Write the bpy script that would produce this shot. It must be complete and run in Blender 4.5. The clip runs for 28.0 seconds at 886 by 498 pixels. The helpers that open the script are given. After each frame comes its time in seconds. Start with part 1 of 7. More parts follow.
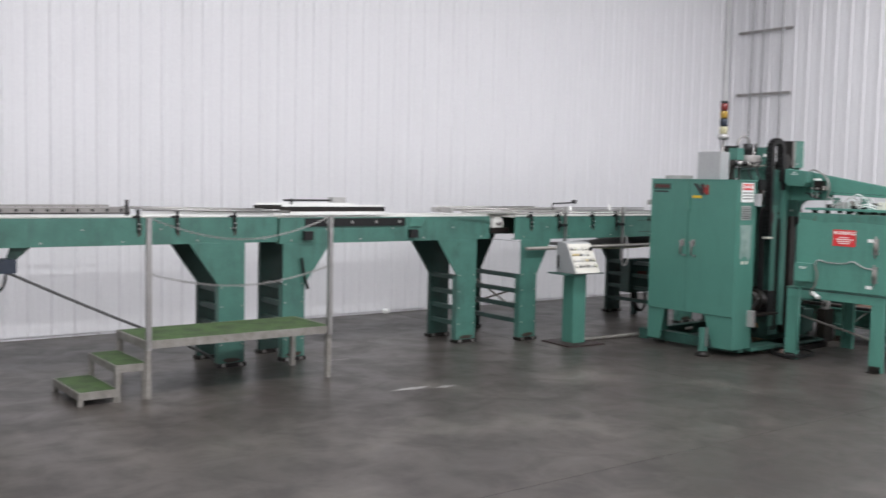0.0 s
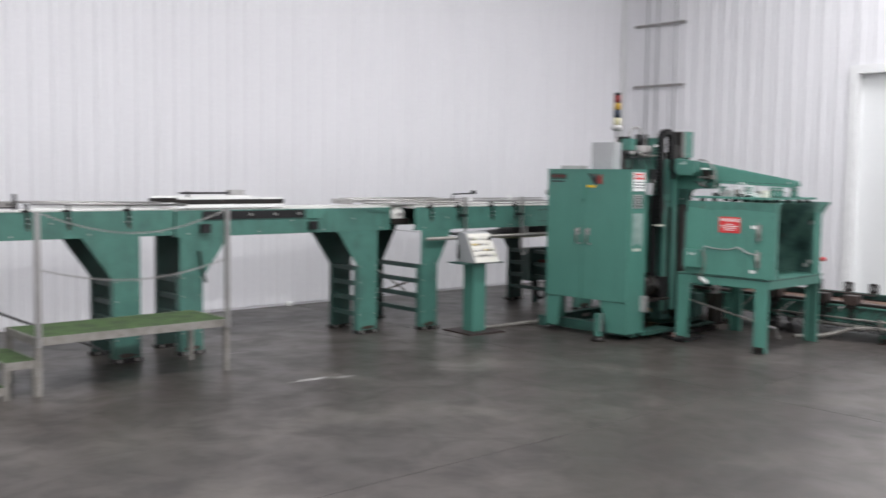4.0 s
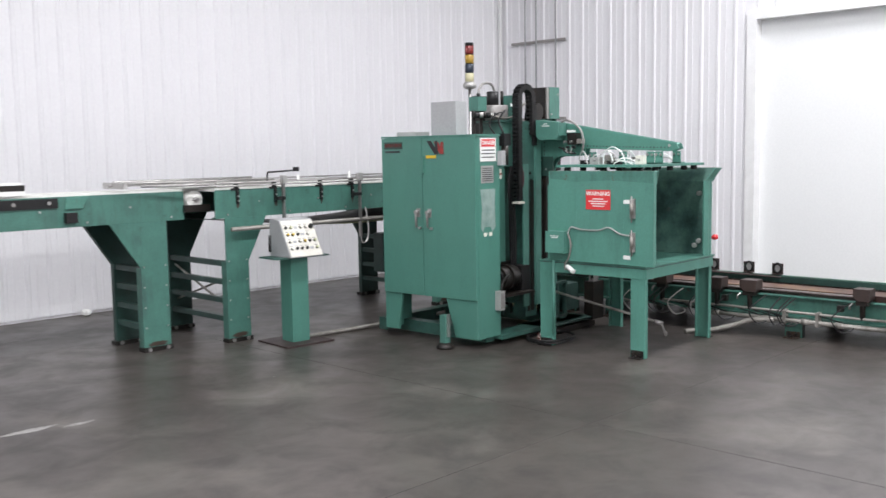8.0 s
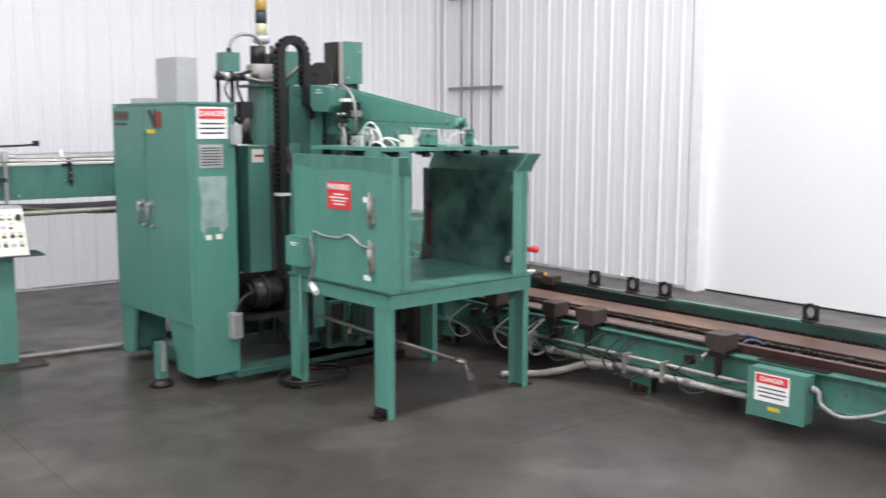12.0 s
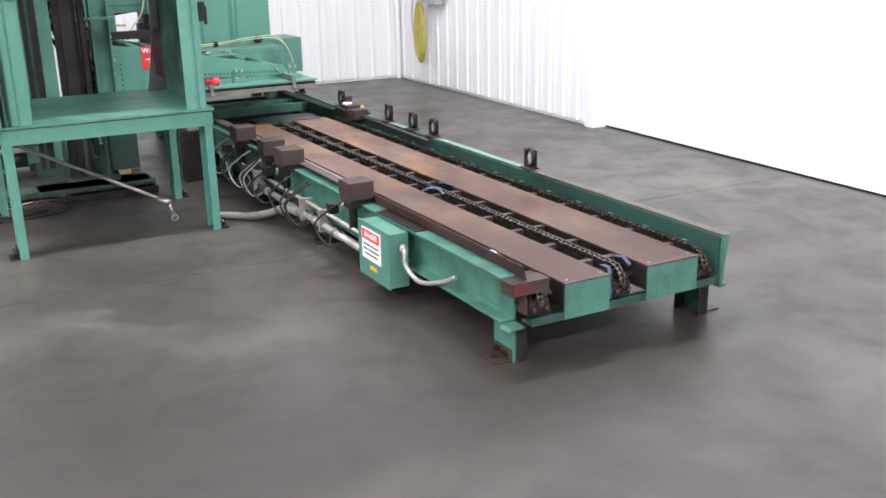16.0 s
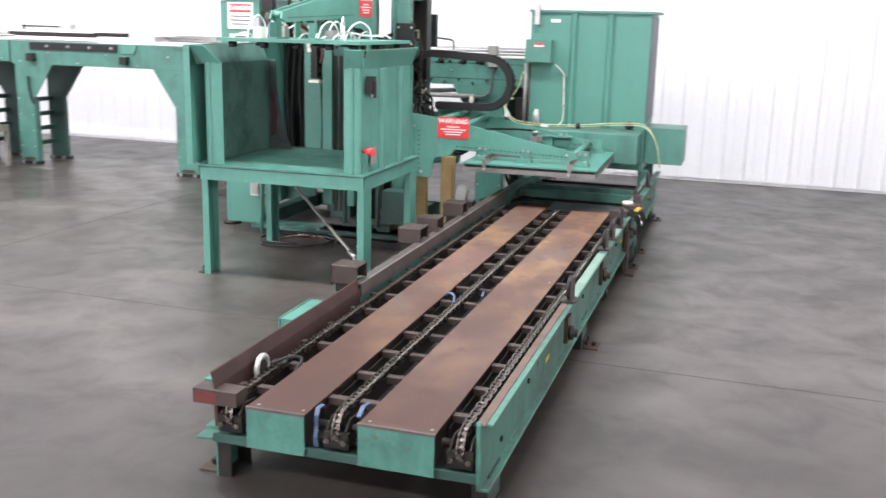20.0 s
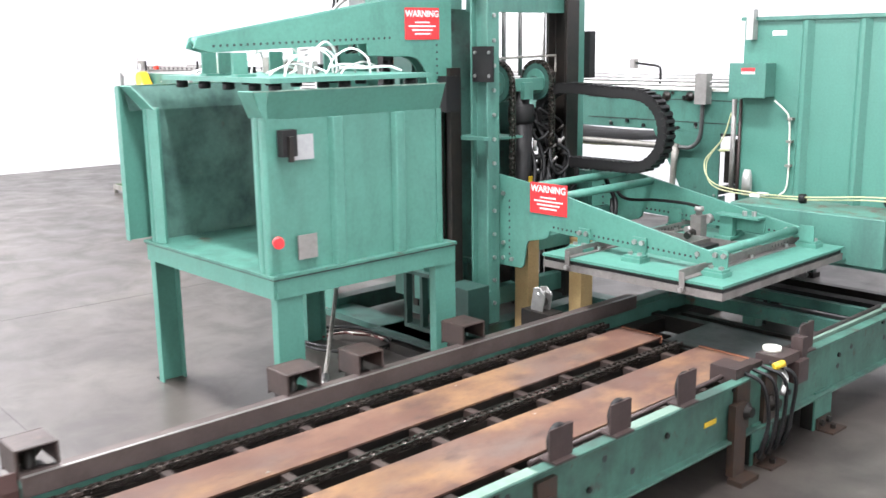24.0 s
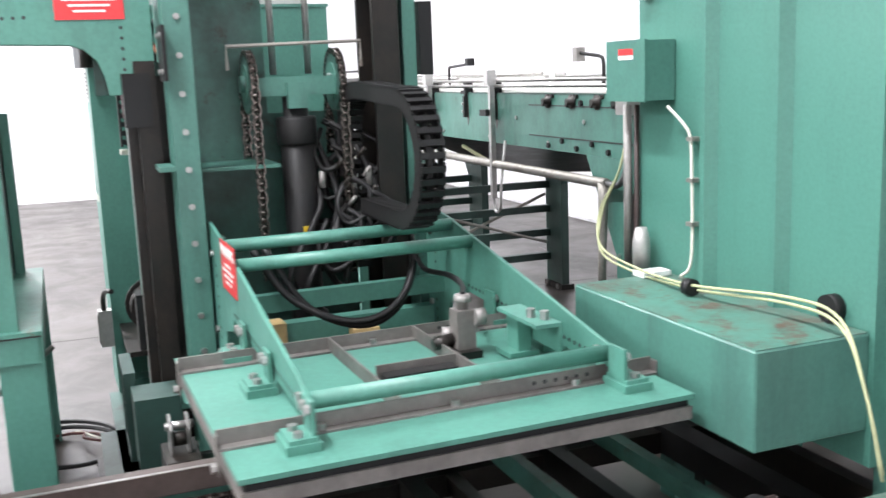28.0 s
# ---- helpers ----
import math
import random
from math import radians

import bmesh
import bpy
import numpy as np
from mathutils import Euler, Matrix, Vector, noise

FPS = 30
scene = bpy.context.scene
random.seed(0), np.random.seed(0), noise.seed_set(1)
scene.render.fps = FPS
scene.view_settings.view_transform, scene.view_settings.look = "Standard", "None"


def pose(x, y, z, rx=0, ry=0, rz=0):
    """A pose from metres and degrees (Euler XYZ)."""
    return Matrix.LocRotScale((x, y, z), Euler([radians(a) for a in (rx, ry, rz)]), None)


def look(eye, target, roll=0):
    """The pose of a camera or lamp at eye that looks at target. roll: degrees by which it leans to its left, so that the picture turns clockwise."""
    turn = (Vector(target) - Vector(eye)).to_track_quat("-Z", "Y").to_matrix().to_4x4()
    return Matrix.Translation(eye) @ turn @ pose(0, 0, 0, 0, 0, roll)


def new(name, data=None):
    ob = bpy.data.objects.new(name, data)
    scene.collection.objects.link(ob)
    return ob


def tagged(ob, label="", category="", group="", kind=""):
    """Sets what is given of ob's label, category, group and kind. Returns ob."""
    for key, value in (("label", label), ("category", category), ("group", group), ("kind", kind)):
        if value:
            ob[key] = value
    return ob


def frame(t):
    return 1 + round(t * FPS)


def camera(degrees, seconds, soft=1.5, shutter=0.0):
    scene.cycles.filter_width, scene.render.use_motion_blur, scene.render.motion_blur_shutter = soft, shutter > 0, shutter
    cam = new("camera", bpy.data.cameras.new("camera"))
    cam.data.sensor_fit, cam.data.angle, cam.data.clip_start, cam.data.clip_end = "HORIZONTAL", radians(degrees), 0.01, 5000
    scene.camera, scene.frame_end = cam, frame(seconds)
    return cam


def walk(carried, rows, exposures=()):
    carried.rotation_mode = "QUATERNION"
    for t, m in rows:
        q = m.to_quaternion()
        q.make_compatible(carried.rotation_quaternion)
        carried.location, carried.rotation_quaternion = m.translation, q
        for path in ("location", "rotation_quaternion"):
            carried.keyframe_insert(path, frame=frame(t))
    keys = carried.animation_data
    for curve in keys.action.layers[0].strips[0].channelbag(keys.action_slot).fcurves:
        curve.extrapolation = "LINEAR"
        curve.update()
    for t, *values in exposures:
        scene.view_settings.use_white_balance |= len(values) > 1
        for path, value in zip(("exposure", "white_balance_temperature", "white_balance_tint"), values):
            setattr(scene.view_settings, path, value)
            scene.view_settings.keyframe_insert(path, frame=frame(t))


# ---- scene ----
cam = camera(49.2, 28.0, 1.5, 0.6)
PATH = [
    (0, (0.436, -0.054, 1.685), (1.625, 1.548, 1.544), 1.2),
    (0.5, (0.414, -0.063, 1.718), (1.477, 1.625, 1.572), 1.2),
    (1, (0.429, -0.068, 1.718), (1.404, 1.673, 1.576), 1.2),
    (1.5, (0.418, -0.052, 1.712), (1.391, 1.689, 1.569), 1.0),
    (2, (0.404, -0.04, 1.736), (1.372, 1.703, 1.584), 1.1),
    (2.5, (0.407, -0.069, 1.735), (1.371, 1.677, 1.582), 1.0),
    (3, (0.403, -0.071, 1.716), (1.353, 1.683, 1.563), 0.6),
    (3.5, (0.468, -0.212, 1.768), (1.526, 1.478, 1.603), 0.5),
    (4, (0.484, -0.206, 1.684), (1.811, 1.282, 1.529), 0.8),
    (4.5, (0.511, -0.145, 1.66), (1.94, 1.244, 1.494), 0.3),
    (6.5, (1.349, 0.31, 1.633), (2.818, 1.656, 1.457), -0.8),
    (7, (1.721, 0.426, 1.628), (3.164, 1.797, 1.429), -0.7),
    (7.5, (2.121, 0.514, 1.636), (3.554, 1.894, 1.432), -1.0),
    (8, (2.545, 0.588, 1.626), (3.977, 1.971, 1.424), -0.9),
    (8.5, (2.969, 0.65, 1.628), (4.391, 2.041, 1.42), -0.6),
    (9, (3.381, 0.671, 1.622), (4.785, 2.082, 1.43), -0.4),
    (9.5, (3.789, 0.671, 1.609), (5.179, 2.097, 1.42), 0.1),
    (10, (4.186, 0.648, 1.605), (5.539, 2.106, 1.402), 0.5),
    (10.5, (4.593, 0.606, 1.596), (5.911, 2.095, 1.375), 0.9),
    (11, (4.996, 0.541, 1.604), (6.243, 2.087, 1.371), 0.7),
    (11.5, (5.408, 0.46, 1.61), (6.635, 2.021, 1.368), 0.3),
    (12, (5.861, 0.379, 1.625), (7.114, 1.917, 1.369), 0.1),
    (12.5, (6.281, 0.301, 1.62), (7.538, 1.826, 1.314), 0.2),
    (13, (6.713, 0.172, 1.648), (7.941, 1.69, 1.216), 1.4),
    (13.5, (7.008, 0.129, 1.642), (8.256, 1.602, 1.121), 0.4),
    (15.5, (8.307, -0.654, 1.586), (9.292, 0.979, 0.984), -0.9),
    (16, (8.669, -0.846, 1.585), (9.536, 0.852, 0.981), -1.1),
    (16.5, (9.046, -1.016, 1.578), (9.808, 0.74, 0.998), -0.8),
    (17, (9.436, -1.166, 1.58), (10.067, 0.645, 1.012), 0.3),
    (17.5, (9.886, -1.249, 1.577), (10.35, 0.611, 1.007), 0.7),
    (18, (10.355, -1.291, 1.59), (10.647, 0.601, 1.01), 1.0),
    (18.5, (10.848, -1.252, 1.605), (10.904, 0.679, 1.085), 0.5),
    (19, (11.349, -1.146, 1.611), (11.17, 0.791, 1.143), 0.5),
    (19.5, (11.84, -0.962, 1.619), (11.457, 0.947, 1.161), 0.8),
    (20, (12.291, -0.652, 1.617), (11.667, 1.193, 1.161), 1.4),
    (20.5, (12.659, -0.31, 1.642), (11.864, 1.463, 1.172), 1.4),
    (22.5, (13.239, 1.407, 1.643), (11.974, 2.881, 1.169), -1.5),
    (23, (13.262, 1.831, 1.649), (11.913, 3.233, 1.187), -0.3),
    (23.5, (13.256, 2.241, 1.64), (11.85, 3.594, 1.202), -0.1),
    (24, (13.293, 2.671, 1.613), (11.809, 3.947, 1.201), -0.8),
    (24.5, (13.322, 3.091, 1.607), (11.79, 4.309, 1.195), -1.7),
    (25, (13.344, 3.503, 1.589), (11.797, 4.701, 1.175), -1.2),
    (25.5, (13.351, 3.921, 1.587), (11.768, 5.066, 1.158), -1.1),
    (26, (13.313, 4.346, 1.565), (11.677, 5.412, 1.13), -1.2),
    (26.5, (13.231, 4.727, 1.538), (11.557, 5.737, 1.117), -1.6),
    (27, (13.142, 5.089, 1.512), (11.4, 5.991, 1.126), -2.0),
    (27.5, (13.055, 5.438, 1.465), (11.241, 6.198, 1.104), -2.1),
    (28, (12.996, 5.802, 1.415), (11.142, 6.462, 1.062), -2.2),
]

EXPO = [(0, -0.1), (2, -0.22), (4.5, -0.04), (6.5, 0.12), (12, 0.29), (13.2, 0.36), (15.5, 0.86), (17, 0.87), (18.5, 0.95), (20, 1.03), (23, 1.43), (25.5, 1.5), (28, 1.28)]
walk(cam, [(t, look(eye, target, roll)) for t, eye, target, roll in PATH], EXPO)

# ---- world and lights: a closed hall lit by rows of ceiling lamps ----
world = bpy.data.worlds.new("hall_world")
scene.world = world
world.use_nodes = True
world.node_tree.nodes["Background"].inputs[0].default_value = (0.9, 0.92, 1.0, 1)
world.node_tree.nodes["Background"].inputs[1].default_value = 0.05
XW, YW, ZC, XL, YF = 13.72, 10.13, 6.6, -0.3, -9.0
LAMPS = [(2.2, -5.0), (2.2, 4.0), (6.8, -5.0), (6.8, 4.0), (11.4, -5.0), (11.4, 4.0)]
LAMP_WATTS = 260.0


def hall_lamp(x, y, watts):
    d = bpy.data.lights.new("hall_lamp", "AREA")
    d.shape, d.size, d.size_y, d.energy, d.color = "RECTANGLE", 2.4, 0.5, watts, (0.985, 0.985, 1.015)
    o = new("hall_lamp", d)
    o.matrix_world = pose(x, y, ZC - 0.24)
    return o


for lx, ly in LAMPS:
    hall_lamp(lx, ly, LAMP_WATTS * {2.2: 1.6, 6.8: 1.1, 11.4: 0.75 if ly < 0 else 1.3}[lx] * (1.42 if ly < 0 else 0.78))


# ---- materials ----
def mat(name, base, rough=0.5, metal=0.0, dark=None, scale=6.0, amount=0.35, bump=0.15, fine=60.0, rust=0.0, rust_col=(0.09, 0.045, 0.025), vary=0.0, spec=0.5, grime=0.0):
    m = bpy.data.materials.new(name)
    m.use_nodes = True
    nt = m.node_tree
    n, l = nt.nodes, nt.links
    b = n["Principled BSDF"]
    b.inputs["Metallic"].default_value = metal
    b.inputs["Specular IOR Level"].default_value = spec
    tc = n.new("ShaderNodeTexCoord")
    dark = dark or tuple(c * 0.62 for c in base)
    n1 = n.new("ShaderNodeTexNoise")
    n1.inputs["Scale"].default_value, n1.inputs["Detail"].default_value, n1.inputs["Roughness"].default_value = scale, 7, 0.65
    n2 = n.new("ShaderNodeTexNoise")
    n2.inputs["Scale"].default_value, n2.inputs["Detail"].default_value = fine, 4
    l.new(tc.outputs["Object"], n1.inputs["Vector"])
    l.new(tc.outputs["Object"], n2.inputs["Vector"])
    r1 = n.new("ShaderNodeMapRange")
    r1.inputs["From Min"].default_value, r1.inputs["From Max"].default_value = 0.42, 0.75
    r1.inputs["To Max"].default_value = amount * 2
    l.new(n1.outputs["Fac"], r1.inputs["Value"])
    mx = n.new("ShaderNodeMix")
    mx.data_type = "RGBA"
    mx.inputs["A"].default_value, mx.inputs["B"].default_value = (*base, 1), (*dark, 1)
    l.new(r1.outputs["Result"], mx.inputs["Factor"])
    last = mx.outputs["Result"]
    m2 = n.new("ShaderNodeMix")
    m2.data_type, m2.blend_type = "RGBA", "OVERLAY"
    m2.inputs["Factor"].default_value = 0.18
    l.new(last, m2.inputs["A"])
    l.new(n2.outputs["Fac"], m2.inputs["B"])
    last = m2.outputs["Result"]
    if rust:
        n3 = n.new("ShaderNodeTexNoise")
        n3.inputs["Scale"].default_value, n3.inputs["Detail"].default_value, n3.inputs["Roughness"].default_value = 9, 9, 0.75
        l.new(tc.outputs["Object"], n3.inputs["Vector"])
        r3 = n.new("ShaderNodeMapRange")
        r3.inputs["From Min"].default_value, r3.inputs["From Max"].default_value = 0.72 - rust * 0.3, 0.78 - rust * 0.2
        l.new(n3.outputs["Fac"], r3.inputs["Value"])
        m3 = n.new("ShaderNodeMix")
        m3.data_type = "RGBA"
        m3.inputs["B"].default_value = (*rust_col, 1)
        l.new(r3.outputs["Result"], m3.inputs["Factor"])
        l.new(last, m3.inputs["A"])
        last = m3.outputs["Result"]
    if grime:
        # run-down streaks and handling dirt
        mp = n.new("ShaderNodeMapping")
        mp.inputs["Scale"].default_value = (1.0, 1.0, 0.22)
        n4 = n.new("ShaderNodeTexNoise")
        n4.inputs["Scale"].default_value, n4.inputs["Detail"].default_value, n4.inputs["Roughness"].default_value = 7, 8, 0.7
        l.new(tc.outputs["Object"], mp.inputs["Vector"])
        l.new(mp.outputs["Vector"], n4.inputs["Vector"])
        r4 = n.new("ShaderNodeMapRange")
        r4.inputs["From Min"].default_value, r4.inputs["From Max"].default_value, r4.inputs["To Max"].default_value = 0.5, 0.78, grime
        l.new(n4.outputs["Fac"], r4.inputs["Value"])
        m4 = n.new("ShaderNodeMix")
        m4.data_type = "RGBA"
        m4.inputs["B"].default_value = (0.03, 0.055, 0.048, 1)
        l.new(r4.outputs["Result"], m4.inputs["Factor"])
        l.new(last, m4.inputs["A"])
        last = m4.outputs["Result"]
    if vary:
        oi = n.new("ShaderNodeObjectInfo")
        hv = n.new("ShaderNodeHueSaturation")
        rv = n.new("ShaderNodeMapRange")
        rv.inputs["To Min"].default_value, rv.inputs["To Max"].default_value = 1 - vary, 1 + vary
        l.new(oi.outputs["Random"], rv.inputs["Value"])
        l.new(rv.outputs["Result"], hv.inputs["Value"])
        l.new(last, hv.inputs["Color"])
        last = hv.outputs["Color"]
    l.new(last, b.inputs["Base Color"])
    rr = n.new("ShaderNodeMapRange")
    rr.inputs["To Min"].default_value, rr.inputs["To Max"].default_value = max(0.04, rough - 0.12), min(1, rough + 0.15)
    l.new(n1.outputs["Fac"], rr.inputs["Value"])
    l.new(rr.outputs["Result"], b.inputs["Roughness"])
    if bump:
        bp = n.new("ShaderNodeBump")
        bp.inputs["Strength"].default_value, bp.inputs["Distance"].default_value = bump, 0.002
        l.new(n2.outputs["Fac"], bp.inputs["Height"])
        l.new(bp.outputs["Normal"], b.inputs["Normal"])
    return m


def flat(name, base, rough=0.5, metal=0.0):
    return mat(name, base, rough, metal, amount=0.12, bump=0.05)


GREEN = mat("green_machine_paint", (0.069, 0.188, 0.152), 0.42, 0, (0.044, 0.135, 0.11), 3.5, 0.3, 0.1, 70, rust=0.12, grime=0.6)
GREENB = mat("green_cabinet_paint", (0.068, 0.2, 0.159), 0.4, 0, (0.055, 0.165, 0.132), 1.6, 0.3, 0.06, 90, grime=0.2)
GREEND = mat("greasy_green_paint", (0.035, 0.105, 0.085), 0.4, 0, (0.01, 0.022, 0.019), 3.2, 0.5, 0.25, 50, rust=0.5, rust_col=(0.018, 0.016, 0.014), grime=0.7)
WORN = mat("worn_green_paint", (0.068, 0.2, 0.158), 0.45, 0, (0.04, 0.125, 0.1), 4.0, 0.4, 0.15, 50, rust=0.45, grime=0.7)
RAILG = mat("scuffed_rail_green", (0.058, 0.17, 0.134), 0.42, 0, (0.024, 0.07, 0.055), 5.0, 0.5, 0.2, 45, rust=0.5, grime=0.6)
INNER = mat("scuffed_inner_green", (0.1, 0.2, 0.168), 0.36, 0.1, (0.02, 0.046, 0.042), 3.4, 0.6, 0.2, 40, rust=0.35, rust_col=(0.1, 0.085, 0.075))
BLACK = mat("black_rubber", (0.008, 0.008, 0.009), 0.5, 0, (0.016, 0.014, 0.013), 8, 0.3, 0.1, spec=0.35)
GREASE = mat("greasy_black_steel", (0.013, 0.012, 0.011), 0.38, 0.2, (0.032, 0.023, 0.018), 9, 0.4, 0.3, spec=0.4)
BROWN = mat("brown_rusted_steel", (0.05, 0.033, 0.031), 0.5, 0.2, (0.024, 0.016, 0.016), 5, 0.4, 0.3, 60)
BOXG = mat("clean_green_paint", (0.079, 0.232, 0.184), 0.42, 0, (0.066, 0.178, 0.146), 3.0, 0.3, 0.1, 70, rust=0.1, grime=0.35)
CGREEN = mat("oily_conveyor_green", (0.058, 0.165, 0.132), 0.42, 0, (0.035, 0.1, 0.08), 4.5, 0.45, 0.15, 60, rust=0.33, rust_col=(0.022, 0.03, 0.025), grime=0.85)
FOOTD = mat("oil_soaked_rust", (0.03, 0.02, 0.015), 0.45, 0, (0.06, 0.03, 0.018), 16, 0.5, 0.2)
# dark green, also used where shade is put into a part's colour
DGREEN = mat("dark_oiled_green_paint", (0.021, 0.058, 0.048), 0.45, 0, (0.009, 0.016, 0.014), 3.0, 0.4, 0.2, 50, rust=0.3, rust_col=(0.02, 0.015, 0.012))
STEEL = mat("bare_steel", (0.42, 0.41, 0.40), 0.35, 0.85, (0.25, 0.23, 0.22), 8, 0.35, 0.1)
ALU = mat("dull_aluminium", (0.5, 0.49, 0.48), 0.45, 0.6, (0.33, 0.32, 0.31), 7, 0.3, 0.1)
DULL = mat("dull_grey_metal", (0.3, 0.285, 0.275), 0.5, 0.4, (0.2, 0.19, 0.18), 7, 0.35, 0.1)
GREYP = mat("grey_enclosure_paint", (0.34, 0.345, 0.35), 0.5, 0, None, 3, 0.1, 0.05)
CHAIN = mat("oily_chain_steel", (0.19, 0.165, 0.15), 0.24, 0.9, (0.025, 0.018, 0.016), 26, 0.5, 0.1)
WHITE = flat("white_plastic", (0.78, 0.78, 0.76), 0.4)
CREAM = flat("cream_panel_face", (0.62, 0.6, 0.54), 0.45)
HOSE = flat("clear_air_hose", (0.7, 0.74, 0.72), 0.3)
YELLOW = mat("yellow_guard_paint", (0.62, 0.42, 0.025), 0.42, 0, (0.45, 0.3, 0.03), 5, 0.3, 0.1, 60, rust=0.15)
YELC = flat("yellow_cable_sheath", (0.43, 0.45, 0.26), 0.45)
RED = flat("red_sign_face", (0.62, 0.035, 0.04), 0.45)
REDP = mat("red_worn_paint", (0.3, 0.025, 0.02), 0.5, 0, (0.1, 0.02, 0.02), 12, 0.5, 0.2)
REDD = mat("dark_red_worn_paint", (0.11, 0.016, 0.014), 0.5, 0, (0.05, 0.015, 0.012), 14, 0.5, 0.2)
MAROON = mat("maroon_worn_paint", (0.06, 0.015, 0.022), 0.4, 0, (0.03, 0.015, 0.018), 10, 0.5, 0.2)
SCUFFG = mat("scuffed_dark_sheet", (0.09, 0.1, 0.1), 0.35, 0.3, (0.03, 0.035, 0.035), 6, 0.5, 0.2)
COPPER = mat("brown_copper", (0.2, 0.075, 0.04), 0.35, 0.8, (0.08, 0.03, 0.02), 9, 0.4, 0.1)
COVERM = mat("rust_stained_green", (0.068, 0.2, 0.158), 0.5, 0, (0.1, 0.14, 0.115), 3.5, 0.6, 0.2, 45, rust=0.75, rust_col=(0.1, 0.055, 0.04), grime=0.6)
PALEY = flat("pale_yellow_lens", (0.5, 0.47, 0.3), 0.3)
AMBER = flat("amber_lens", (0.36, 0.22, 0.03), 0.3)
DRED = flat("dark_red_lens", (0.17, 0.018, 0.016), 0.3)
STOPRED = flat("red_plastic", (0.6, 0.03, 0.035), 0.4)
GREYL = flat("dull_grey_reflector", (0.3, 0.3, 0.3), 0.3)
CONDUIT = mat("dark_conduit", (0.1, 0.1, 0.1), 0.45, 0.4, None, 20, 0.3, 0.2)
YCOIL = mat("dull_yellow_cable", (0.42, 0.37, 0.06), 0.5, 0, (0.27, 0.24, 0.06), 14, 0.4, 0.1)
RAILB = mat("grey_brown_rail_steel", (0.1, 0.078, 0.072), 0.45, 0.3, (0.05, 0.036, 0.033), 6, 0.45, 0.25)
MAROOND = mat("dark_maroon_worn_steel", (0.05, 0.025, 0.022), 0.5, 0.0, (0.022, 0.014, 0.013), 7, 0.5, 0.3, 50, rust=0.25, rust_col=(0.08, 0.05, 0.038), spec=0.3)
FRAMEG = mat("scuffed_grey_frame", (0.2, 0.185, 0.175), 0.5, 0.3, (0.1, 0.09, 0.085), 7, 0.45, 0.15)
DARKRUST = mat("dark_rusted_plate", (0.042, 0.026, 0.022), 0.5, 0.0, (0.02, 0.014, 0.013), 7, 0.5, 0.35, 50, rust=0.3, rust_col=(0.085, 0.05, 0.035))
RUNG = mat("rusted_cross_bar", (0.042, 0.028, 0.024), 0.5, 0.1, (0.02, 0.014, 0.013), 9, 0.4, 0.25, 60, vary=0.3)
RUSTW = mat("rusted_worn_rail_top", (0.105, 0.066, 0.05), 0.5, 0.1, (0.07, 0.04, 0.032), 7, 0.5, 0.3, 40, rust=0.4, rust_col=(0.24, 0.23, 0.2))
# rubbed paint on the rails, painted highlight on the box posts
PALEW = mat("pale_rubbed_paint", (0.17, 0.25, 0.205), 0.5, 0.1, (0.12, 0.2, 0.165), 6, 0.6, 0.2, 40, rust=0.3, rust_col=(0.1, 0.08, 0.065))
ORRUST = mat("orange_rust", (0.23, 0.085, 0.045), 0.6, 0, (0.1, 0.045, 0.03), 9, 0.5, 0.3, 50)
DIRTYR = mat("dirty_green_rail", (0.056, 0.155, 0.12), 0.45, 0, (0.03, 0.062, 0.05), 3.0, 0.6, 0.2, 45, rust=0.5, rust_col=(0.05, 0.038, 0.03), grime=0.9)
ORANGE = flat("orange_red_cap", (0.55, 0.035, 0.015), 0.45)
BLUEG = mat("dark_blue_motor_paint", (0.025, 0.035, 0.055), 0.4, 0.1, None, 9, 0.3, 0.1)
BLUET = mat("blue_tape", (0.035, 0.065, 0.13), 0.55, 0, (0.08, 0.1, 0.14), 30, 0.5, 0.2)
WOOD = mat("pale_timber", (0.5, 0.36, 0.17), 0.7, 0, (0.38, 0.25, 0.1), 7, 0.35, 0.3, 90)
TURF = mat("green_deck_grit", (0.06, 0.11, 0.034), 0.9, 0, (0.035, 0.05, 0.026), 7, 0.6, 0.9, 160, rust=0.35, rust_col=(0.04, 0.04, 0.03))
GALV = mat("weathered_galvanised_steel", (0.31, 0.295, 0.27), 0.5, 0.5, (0.15, 0.135, 0.12), 8, 0.4, 0.2, rust=0.28)
INK = flat("dark_print", (0.02, 0.02, 0.022), 0.5)
BELT = mat("white_conveyor_belt", (0.72, 0.72, 0.68), 0.45, 0, (0.6, 0.6, 0.56), 4, 0.3, 0.05)
PATCH = mat("worn_grey_patch", (0.25, 0.33, 0.305), 0.55, 0, (0.13, 0.22, 0.19), 9, 0.5, 0.1)
CARD = flat("pale_label_card", (0.7, 0.68, 0.6), 0.6)


def wall_material():
    m = mat("white_ribbed_sheet_metal", (0.765, 0.757, 0.778), 0.36, 0, (0.7, 0.693, 0.712), 0.7, 0.25, 0.04, 30)
    return m


WALL = wall_material()
TRIM = flat("white_metal_trim", (0.8, 0.8, 0.8), 0.4)
DOORM = mat("white_door_skin", (0.8, 0.81, 0.81), 0.4, 0, (0.76, 0.77, 0.77), 0.8, 0.2, 0.02, 40)
CEIL = mat("white_ceiling_liner", (0.75, 0.75, 0.75), 0.6, 0, None, 1.0, 0.1, 0.05)


